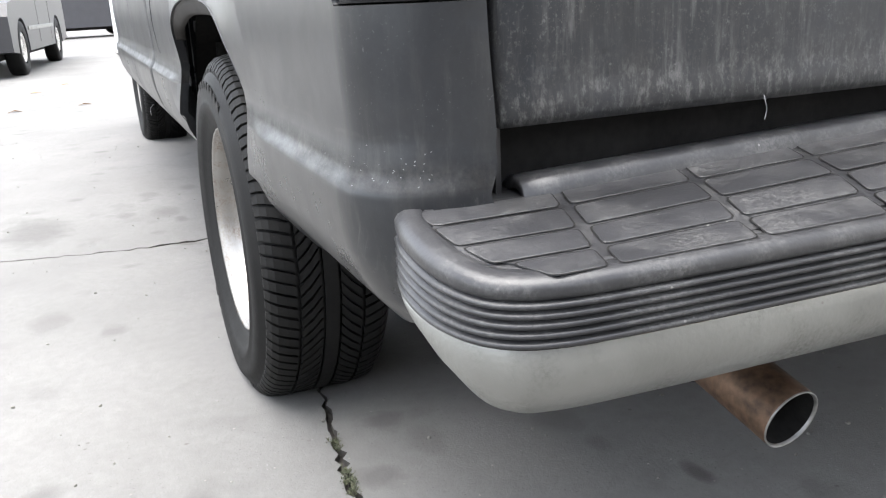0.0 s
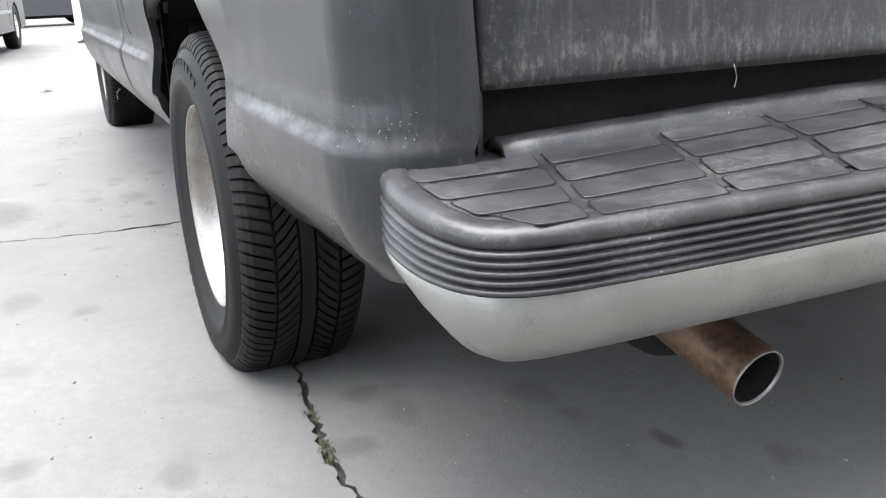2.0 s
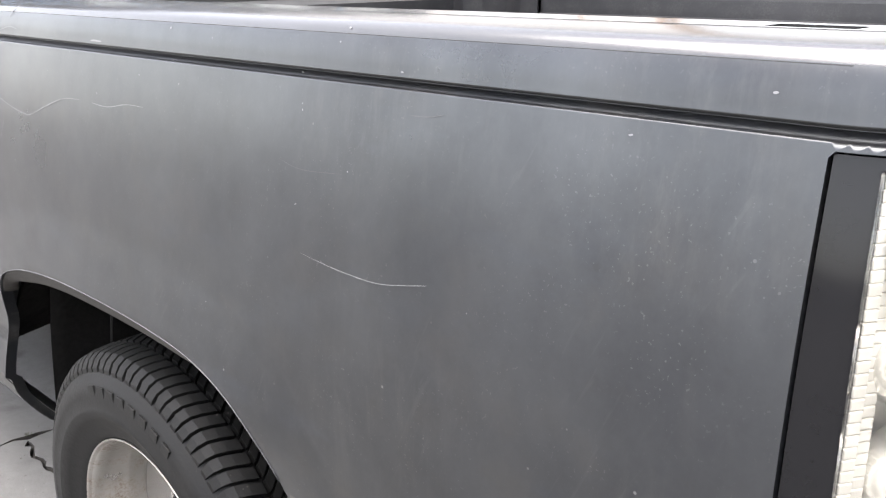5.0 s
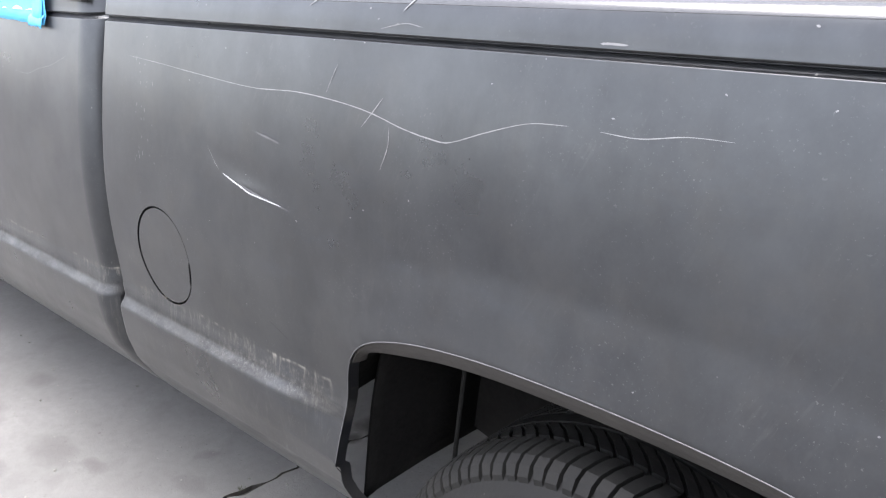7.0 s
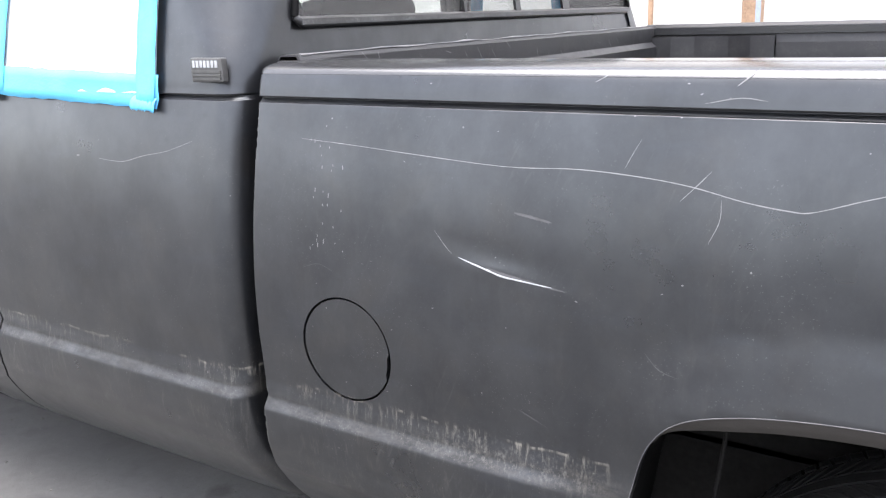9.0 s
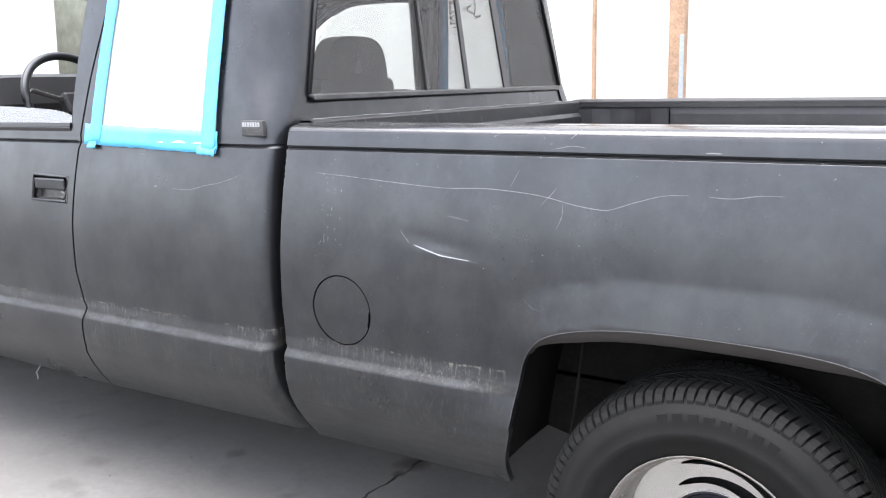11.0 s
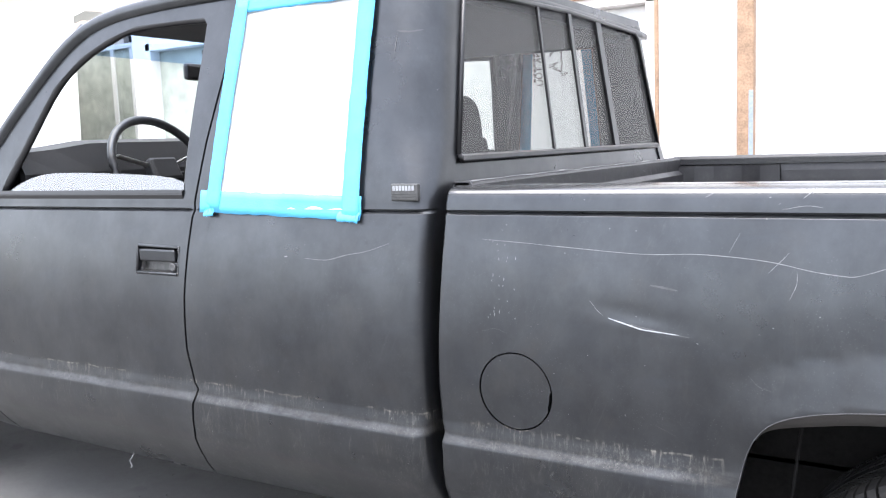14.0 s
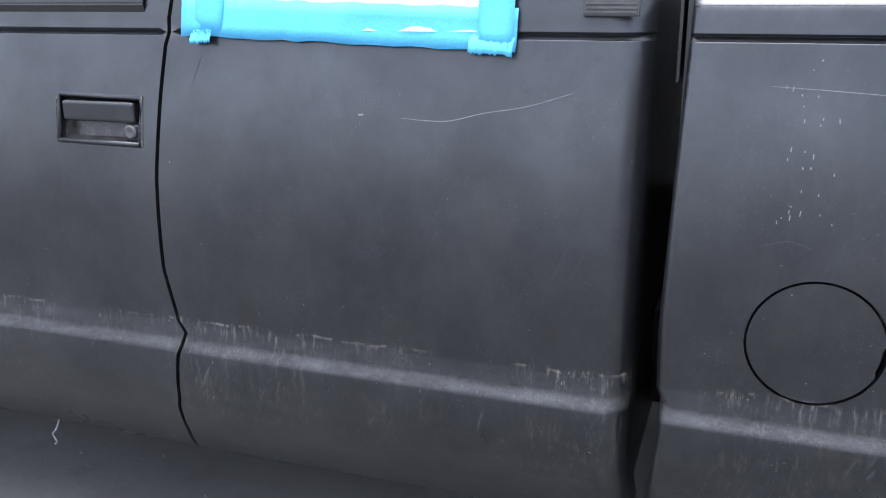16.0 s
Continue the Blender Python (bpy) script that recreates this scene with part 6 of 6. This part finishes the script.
def tape_strip(a, b, width, lift, wob=0.003, name="tape_strip"):
    """A strip of tape from a to b with slightly uneven edges and wrinkles."""
    n = 24
    rows = []
    d = math.hypot(b[0] - a[0], b[1] - a[1])
    nu, nz = -(b[1] - a[1]) / d, (b[0] - a[0]) / d
    for k in range(n + 1):
        t = k / n
        w = width + rng.uniform(-wob, wob)
        bulge = 0.0012 * math.sin(k * 1.7) + rng.uniform(0, 0.0012)
        u, z = a[0] + (b[0] - a[0]) * t, a[1] + (b[1] - a[1]) * t
        rows.append([paper_place(u + nu * w * s, z + nz * w * s, lift + bulge * (1 - abs(2 * s) ** 2)) for s in (-0.5, -0.2, 0.2, 0.5)])
    return part(name, solid_sheet(rows, (0, 0.0005, 0)), TAPE, cover, "blue masking tape", smooth=True)


paper_rows = []
for z in np.linspace(1.125, 1.655, 20):
    t = (z - 1.125) / 0.53
    ua, ub = -1.725 + 0.045 * t, -1.250
    paper_rows.append([paper_place(ua + (ub - ua) * s, z, 0.004 + 0.003 * math.sin(9 * s + 5 * t) * math.sin(math.pi * s)) for s in np.linspace(0, 1, 16)])
part("paper_sheet", sheet(paper_rows), PAPER, cover, "white paper sheet, slightly wrinkled", smooth=True)
tape_strip((-1.762, 1.144), (-1.241, 1.128), 0.056, 0.0085)
tape_strip((-1.716, 1.118), (-1.670, 1.662), 0.046, 0.0105)
tape_strip((-1.266, 1.660), (-1.270, 1.104), 0.048, 0.0115)
tape_strip((-1.665, 1.645), (-1.245, 1.640), 0.034, 0.0075)
tape_strip((-1.306, 1.110), (-1.244, 1.106), 0.022, 0.0125, 0.004)
tape_strip((-1.745, 1.114), (-1.710, 1.116), 0.018, 0.0125, 0.004)
for k in range(14):
    z = 1.60 - 0.021 * (k % 7)
    x0 = -1.58 if k < 7 else -1.46
    part("printed_line", box((x0, 0.0, 0), (x0 + rng.uniform(0.03, 0.08), 0.0006, 0.007)), INK, cover).matrix_basis = Matrix.Translation((0, cab_side_y(z) + 0.0035, z))

# the same cover on the far quarter window, seen from inside through the rear glass
far_cover = empty("window_cover", "white printed paper with blue tape over the far quarter window", "paper", place=(0, 0, RIDE))


def far_strip(a, b, width, name, mat, out, label):
    d = math.hypot(b[0] - a[0], b[1] - a[1])
    nu, nz = -(b[1] - a[1]) / d, (b[0] - a[0]) / d
    rows = []
    for k in range(13):
        t = k / 12
        u, z = a[0] + (b[0] - a[0]) * t, a[1] + (b[1] - a[1]) * t
        row = []
        for s in (-0.5, 0.0, 0.5):
            x, y, zz = cab_place(u + nu * width * s, z + nz * width * s)
            row.append((x, WIDE - y + out, zz))
        rows.append(row)
    return part(name, sheet(rows) if mat is PAPER else solid_sheet(rows, (0, 0.0006, 0)), mat, far_cover, label, smooth=True)


far_strip((-1.54, 1.140), (-1.50, 1.650), 0.42, "paper_sheet", PAPER, 0.004, "white printed paper sheet")
far_strip((-1.708, 1.165), (-1.636, 1.64), 0.050, "tape_strip", TAPE, 0.0015, "blue masking tape")
far_strip((-1.368, 1.165), (-1.372, 1.64), 0.048, "tape_strip", TAPE, 0.0015, "blue masking tape")
far_strip((-1.74, 1.150), (-1.31, 1.150), 0.05, "tape_strip", TAPE, 0.0025, "blue masking tape")
far_strip((-1.72, 1.652), (-1.33, 1.652), 0.03, "tape_strip", TAPE, 0.0025, "blue masking tape")
for k in range(7):
    z = 1.655 - 0.021 * k
    far_strip((-1.604 - 0.002 * k, z), (-1.604 - 0.002 * k, z - 0.015), 0.010, "printed_mark", PRINT, 0.0018, "faint printed mark")
words = bpy.data.curves.new("printed_words", "FONT")
words.body, words.size, words.extrude = "ANK YOU", 0.046, 0.0002
words_ob = bpy.data.objects.new("words", words)
scene.collection.objects.link(words_ob)
words_mesh = bpy.data.meshes.new_from_object(words_ob.evaluated_get(bpy.context.evaluated_depsgraph_get()))
bpy.data.objects.remove(words_ob)
bm = bmesh.new()
bm.from_mesh(words_mesh)
long = max(v.co.x for v in bm.verts)
for v in bm.verts:
    z = 1.668 - 0.168 * v.co.x / long
    x, y, zz = cab_place(-1.556 + 0.0 * (1.668 - z) / 0.168 - 0.022 - v.co.y, z)
    v.co = (x, WIDE - y + 0.0016 + v.co.z, z)
part("printed_words", bm, PRINT, far_cover, "faded printed words")
for u, z, turn, size in ((-1.556, 1.630, 40, 0.020), (-1.530, 1.640, -50, 0.018), (-1.520, 1.612, 80, 0.020), (-1.560, 1.580, 20, 0.022), (-1.545, 1.560, -30, 0.022), (-1.522, 1.572, 75, 0.020), (-1.515, 1.540, 10, 0.018)):
    u += 0.035
    c, w = math.cos(radians(turn)) * size, math.sin(radians(turn)) * size
    for off in (-0.0045, 0.0045):
        far_strip((u - c, z - w + off), (u + c, z + w + off * 0.3), 0.0035, "printed_line", PRINT, 0.0018, "fine line of a printed flourish")

# a thread of torn tape hanging under the door
part("hanging_thread", tube(curved([(-2.141, 0.075, 0.392), (-2.138, 0.062, 0.380), (-2.146, 0.060, 0.370), (-2.139, 0.060, 0.356), (-2.144, 0.060, 0.348)], 4), 0.0018, 6), PALE, door_left, "pale torn thread")

# ---- building behind the truck ----
WALL_Y = 3.43


def structure(name, bm, mat, label, category):
    return tagged(part(name, bm, mat, None), label, category, kind="structure")


def wall_with(name, x0, x1, z1, holes, mat, label, y=WALL_Y, thick=0.2):
    out = [(x0, 0), (x1, 0), (x1, z1), (x0, z1)]
    return structure(name, prism(out, holes, lambda u, v, w: (u, y + w, v), thick), mat, label, "wall")


HIGH = 3.6
DOOR = [(-2.605, 0.002), (-1.575, 0.002), (-1.575, 2.03), (-2.605, 2.03)]
WIN = [(-5.830, 1.0), (-4.350, 1.0), (-4.350, 2.12), (-5.830, 2.12)]
OPEN = [(-1.035, 0.002), (3.05, 0.002), (3.05, 3.0), (-1.035, 3.0)]
wall = wall_with("wall_north", -6.000, 7.0, HIGH, [DOOR, WIN, OPEN], WALL, "cream painted workshop wall, bright in daylight")
structure("wall_return", box((-6.000, WALL_Y + 0.2, 0), (-5.800, 6.2, HIGH)), WALL, "cream painted return wall", "wall")
back = structure("wall_back", prism([(-16, 0), (-6.000, 0), (-6.000, HIGH), (-16, HIGH)], [[(-9.2, 2.0), (-8.6, 2.0), (-8.6, 3.0), (-9.2, 3.0)]], lambda u, v, w: (u, 6.0 + w, v), 0.2), BEIGE, "beige rear wall", "wall")
part("dark_window", box((-9.2, 6.08, 2.0), (-8.6, 6.10, 3.0)), BLACK, back)
structure("roof_fascia", box((-16, 5.6, HIGH), (-6.100, 6.3, HIGH + 0.25)), WALL, "pale roof fascia", "trim")
structure("wall_cap", box((-6.250, 3.30, HIGH), (7.1, 3.75, HIGH + 0.12), 0.01, 1), WALL, "pale wall cap", "trim")

door = empty("door_1", "white workshop door in a brown weathered frame", "door")
door["kind"] = "structure"
part("door_leaf", box((-2.545, WALL_Y + 0.06, 0.01), (-1.635, WALL_Y + 0.10, 1.98), 0.004, 1), WALL_WHITE, door)
for lo, hi in (((-2.605, 3.39, 0.0), (-2.545, 3.50, 2.03)), ((-1.635, 3.39, 0.0), (-1.575, 3.50, 2.03)), ((-2.605, 3.39, 1.98), (-1.575, 3.50, 2.04))):
    part("door_frame", box(lo, hi, 0.004, 1), PANEL, door)
part("frame_edge", box((-1.580, 3.375, 0.0), (-1.560, 3.40, 2.05), 0.003, 1), WOOD, door, "brown weathered frame edge")
part("frame_edge", box((-2.625, 3.375, 2.035), (-1.560, 3.40, 2.055), 0.003, 1), WOOD, door)
part("door_knob", lathe([(0.001, -0.06), (0.028, -0.055), (0.03, -0.03), (0.012, -0.02), (0.012, 0.0)], 20, (-2.465, 3.46, 0.98)), STEEL, door)

roll = empty("door_2", "wide white roll-up door with flat slats", "roll-up door")
roll["kind"] = "structure"
for k in range(25):
    part("slat", box((-1.015, WALL_Y + 0.05, 0.005 + 0.12 * k), (3.05, WALL_Y + 0.075, 0.118 + 0.12 * k), 0.004, 1), WALL_WHITE, roll)
jamb = empty("jamb", "weathered brown timber jamb with flaking paint", "jamb")
jamb["kind"] = "structure"
part("timber", box((-1.120, 3.365, 0.0), (-1.035, 3.44, 3.05), 0.004, 1), WOOD, jamb)
part("paint_strip", box((-1.160, 3.380, 0.0), (-1.121, 3.44, 3.05), 0.004, 1), PANEL, jamb, "pale flaking strip")
part("steel_flashing", box((-1.057, 3.359, 0.0), (-1.034, 3.368, 1.45), 0.001, 1), material("blue_grey_flashing", (0.35, 0.40, 0.48), 0.5, 0.3), jamb, "blue-grey flashing")

win = empty("window_1", "mottled grey-green window with white mullions", "window")
win["kind"] = "structure"
part("pane", box((-5.830, WALL_Y + 0.08, 1.0), (-4.350, WALL_Y + 0.10, 2.12)), MOTTLED, win, "mottled dirty pane")
for x in (-5.830, -4.410):
    part("window_frame", box((x, WALL_Y - 0.02, 1.0), (x + 0.06, WALL_Y + 0.12, 2.12), 0.004, 1), WALL_WHITE, win)
part("window_frame", box((-5.830, WALL_Y - 0.02, 2.06), (-4.350, WALL_Y + 0.12, 2.12), 0.004, 1), WALL_WHITE, win)
part("window_sill", box((-5.880, WALL_Y - 0.06, 0.95), (-4.300, WALL_Y + 0.12, 1.0), 0.004, 1), WALL_WHITE, win)

far_win = empty("window_2", "mottled grey-green window with pale frames", "window")
far_win["kind"] = "structure"
for a, b in ((-10.2, -9.36), (-9.30, -9.0), (-8.94, -6.06)):
    part("pane", box((a, 5.93, 0.9), (b, 5.95, 2.55)), MOTTLED, far_win, "mottled dirty pane")
for a in (-10.26, -9.36, -9.0, -6.06):
    part("window_frame", box((a, 5.90, 0.9), (a + 0.06, 5.99, 2.55), 0.004, 1), WALL_WHITE, far_win)
for z in (0.84, 2.55):
    part("window_frame", box((-10.26, 5.90, z), (-6.0, 5.99, z + 0.06), 0.004, 1), WALL_WHITE, far_win)

# white tarpaulin-covered box standing beyond the truck
tarp = []
for x in np.linspace(-14.0, -8.30, 28):
    sag = 0.05 * math.sin(x * 5.3) + 0.03 * math.sin(x * 13.1)
    tarp.append([(x, 4.6, 0.02), (x, 4.58 + 0.02 * math.sin(x * 7), 1.2), (x, 4.6, 2.75 + sag), (x, 4.75, 2.83 + sag), (x, 5.5, 2.85 + sag)])
structure("wall_white", solid_sheet(tarp, (0, 0.02, 0)), WALL_WHITE, "white sheet-covered partition beyond the truck", "wall")

# ---- far end of the yard ----
post = empty("white_post", "white painted post with a small faded sign", "post", place=(0, 0, 0))
part("pole", box((-14.35, 0.52, 0), (-14.22, 0.64, 3.6), 0.008, 1), WALL_WHITE, post)
part("sign_plate", box((-14.218, 0.55, 1.35), (-14.208, 0.63, 1.55)), PANEL, post, "small faded plate")
# unseen wall closing the yard, kept low so the truck's side reflects sky
structure("wall_south", box((-60, -34.2, 0), (50, -34.0, 2.6)), material("grey_closing_wall", (0.45, 0.44, 0.42), 0.9, vary=0.2, scale=1.5), "unseen low grey wall added behind the camera", "wall")
# unseen wall, added so that the tailgate reflects something dark
structure("wall_east", box((11.0, -14, 0), (11.2, 12, 4.6)), material("grey_reflected_wall", (0.20, 0.195, 0.19), 0.9, vary=0.2, scale=1.5), "unseen grey wall that darkens the tailgate's reflection", "wall")
structure("wall_far", box((-36.2, -12, 0), (-36.0, 14, 2.6)), WALL, "pale boundary wall across the yard", "wall")


def parked_car(name, label, m, paint, length, height, hood_h, wheelbase, wide=1.78):
    """A plain parked car: body shell with wheel openings, glasshouse, wheels, lamps. Its side at y = 0 faces -y."""
    car = empty(name, label, "car")
    front = (length - wheelbase) * 0.45
    xs = (front, front + wheelbase)

    def arch(cx):
        return [(cx + 0.37 * math.cos(a), 0.31 + 0.37 * max(math.sin(a), -0.3)) for a in np.linspace(math.pi + 0.1, -0.1, 14)]

    prof = [(0.03, 0.30)] + arch(xs[0]) + arch(xs[1]) + [(length - 0.03, 0.32), (length, 0.6), (length - 0.04, hood_h), (length * 0.80, hood_h + 0.04), (length * 0.30, hood_h + 0.02), (0.10, hood_h - 0.10), (0.0, hood_h - 0.25)]
    body = prism(dense(prof, 0.15), [], lambda u, v, w: (u, w, v), wide)
    bmesh.ops.bevel(body, geom=[e for e in body.edges if e.calc_face_angle(0) > 1.2 and abs(e.verts[0].co.y - e.verts[1].co.y) < 1e-4], offset=0.05, segments=2, affect="EDGES")
    part("body", body, paint, car)
    cab = [(length * 0.26, hood_h), (length * 0.40, height - 0.04), (length * 0.46, height), (length * 0.72, height), (length * 0.80, height - 0.06), (length * 0.90, hood_h)]
    part("glasshouse", prism(cab, [], lambda u, v, w: (u, 0.10 + 0.10 * (v - hood_h) / (height - hood_h) + w * (1 - 0.11 * (v - hood_h) / (height - hood_h)), v), wide - 0.2), SATIN_BLACK, car, "dark glass")
    part("roof", box((length * 0.44, 0.18, height - 0.01), (length * 0.74, wide - 0.18, height + 0.02), 0.01, 1), paint, car)
    part("side_trim", box((xs[0] + 0.42, -0.012, 0.52), (xs[1] - 0.42, 0.01, 0.57), 0.004, 1), CHROME_DULL, car, "bright side strip")
    for k in (0.44, 0.66):
        part("door_seam", box((length * k, -0.003, 0.36), (length * k + 0.008, 0.004, hood_h - 0.02)), BLACK, car)
    part("mirror", box((length * 0.30, -0.16, hood_h), (length * 0.33, -0.02, hood_h + 0.13), 0.02, 2), BLACK, car)
    for cx in xs:
        for y in (0.10, wide - 0.10):
            w = part("wheel", lathe([(0.19, -0.09), (0.25, -0.10), (0.31, -0.09), (0.325, -0.06), (0.325, 0.06), (0.31, 0.09), (0.19, 0.09)], 36, (cx, y, 0.325)), RUBBER, car, "dark tyre", smooth=True)
            part("hubcap", lathe([(0.20, -0.075), (0.17, -0.085), (0.10, -0.07), (0.001, -0.075)], 24, (cx, y, 0.325)), RIM_METAL, w)
    for y in (0.2, wide - 0.5):
        part("headlight", box((-0.01, y, hood_h - 0.32), (0.04, y + 0.3, hood_h - 0.18), 0.01, 1), CHROME, car)
        part("rear_light", box((length - 0.03, y, hood_h - 0.25), (length + 0.005, y + 0.3, hood_h - 0.10), 0.01, 1), RED, car)
    part("underside", box((0.2, 0.2, 0.20), (length - 0.2, wide - 0.2, 0.34)), UNDER, car)
    car.matrix_basis = m
    return car


parked_car("parked_car", "dusty grey sedan parked at the far side of the yard", pose(-9.55, -0.80, 0, 0, 0, 172.5), CAR_GREY, 4.5, 1.42, 0.95, 2.85)
parked_car("parked_van", "dark high-riding vehicle parked far across the yard", pose(-26.0, 1.9, 0.0, 0, 0, -80), CAR_DARK, 4.8, 1.9, 1.15, 3.0, 1.9)

# ---- small things on the ground ----
rng = random.Random(21)


def weed_clump(x, y, size, count):
    bm = bmesh.new()
    for k in range(count):
        a, h = rng.uniform(0, 6.28), size * rng.uniform(0.35, 1.0)
        px, py = x + rng.gauss(0, size * 0.5), y + rng.gauss(0, size * 0.35)
        tip = (px + h * 0.7 * math.cos(a), py + h * 0.7 * math.sin(a), h * rng.uniform(0.2, 0.6))
        mid = ((px + tip[0]) / 2, (py + tip[1]) / 2, tip[2] * 0.8)
        w = size * 0.09
        c, s = -math.sin(a) * w, math.cos(a) * w
        v = [bm.verts.new(p) for p in ((px, py, -0.004), (mid[0] + c, mid[1] + s, mid[2]), tip, (mid[0] - c, mid[1] - s, mid[2]))]
        bm.faces.new(v)
    return tagged(part("weeds", bm, WEED, None), "dry grey-green weeds growing from a concrete crack", "weeds", kind="stuff")


for x, y, s, n in ((0.384, 0.105, 0.014, 60), (0.408, 0.103, 0.012, 40), (0.492, 0.092, 0.013, 50), (0.522, 0.090, 0.015, 70), (0.550, 0.086, 0.015, 50), (-1.11, 0.25, 0.012, 20), (-14.3, 0.70, 0.16, 60), (-13.8, 0.58, 0.12, 40)):
    weed_clump(x, y, s, n)


bm = bmesh.new()
for k in range(900):
    x, y = rng.uniform(-4, 1.6), rng.uniform(-1.3, 1.4)
    s = rng.choice((rng.uniform(0.001, 0.0022), rng.uniform(0.0015, 0.0042)))
    made = bmesh.ops.create_icosphere(bm, subdivisions=1, radius=s, matrix=pose(x, y, s * 0.5, 0, 0, rng.uniform(0, 360)) @ Matrix.Diagonal((1.3, 1, 0.7, 1)))
tagged(part("grit", bm, material("grit", (0.15, 0.145, 0.13), 0.9, vary=0.6, scale=3), None), "scattered small grit and crumbs on the concrete", "grit", kind="stuff")
for k in range(12):
    x, y = rng.uniform(-9, -4), rng.uniform(-1.6, -0.2)
    bm = bmesh.new()
    a = rng.uniform(0, 6.28)
    pts = [(x, y, 0.004), (x + 0.05 * math.cos(a), y + 0.05 * math.sin(a), 0.02), (x + 0.10 * math.cos(a), y + 0.10 * math.sin(a), 0.006), (x + 0.05 * math.cos(a + 0.7), y + 0.05 * math.sin(a + 0.7), 0.01)]
    v = [bm.verts.new(p) for p in pts]
    bm.faces.new(v)
    made = bmesh.ops.extrude_face_region(bm, geom=bm.faces[:])["geom"]
    bmesh.ops.translate(bm, vec=(0, 0, -0.0035), verts=[g for g in made if isinstance(g, bmesh.types.BMVert)])
    tagged(part("dry_leaf", bm, WOOD, None), "curled dry leaf lying on the concrete", "leaf", "dry leaves")
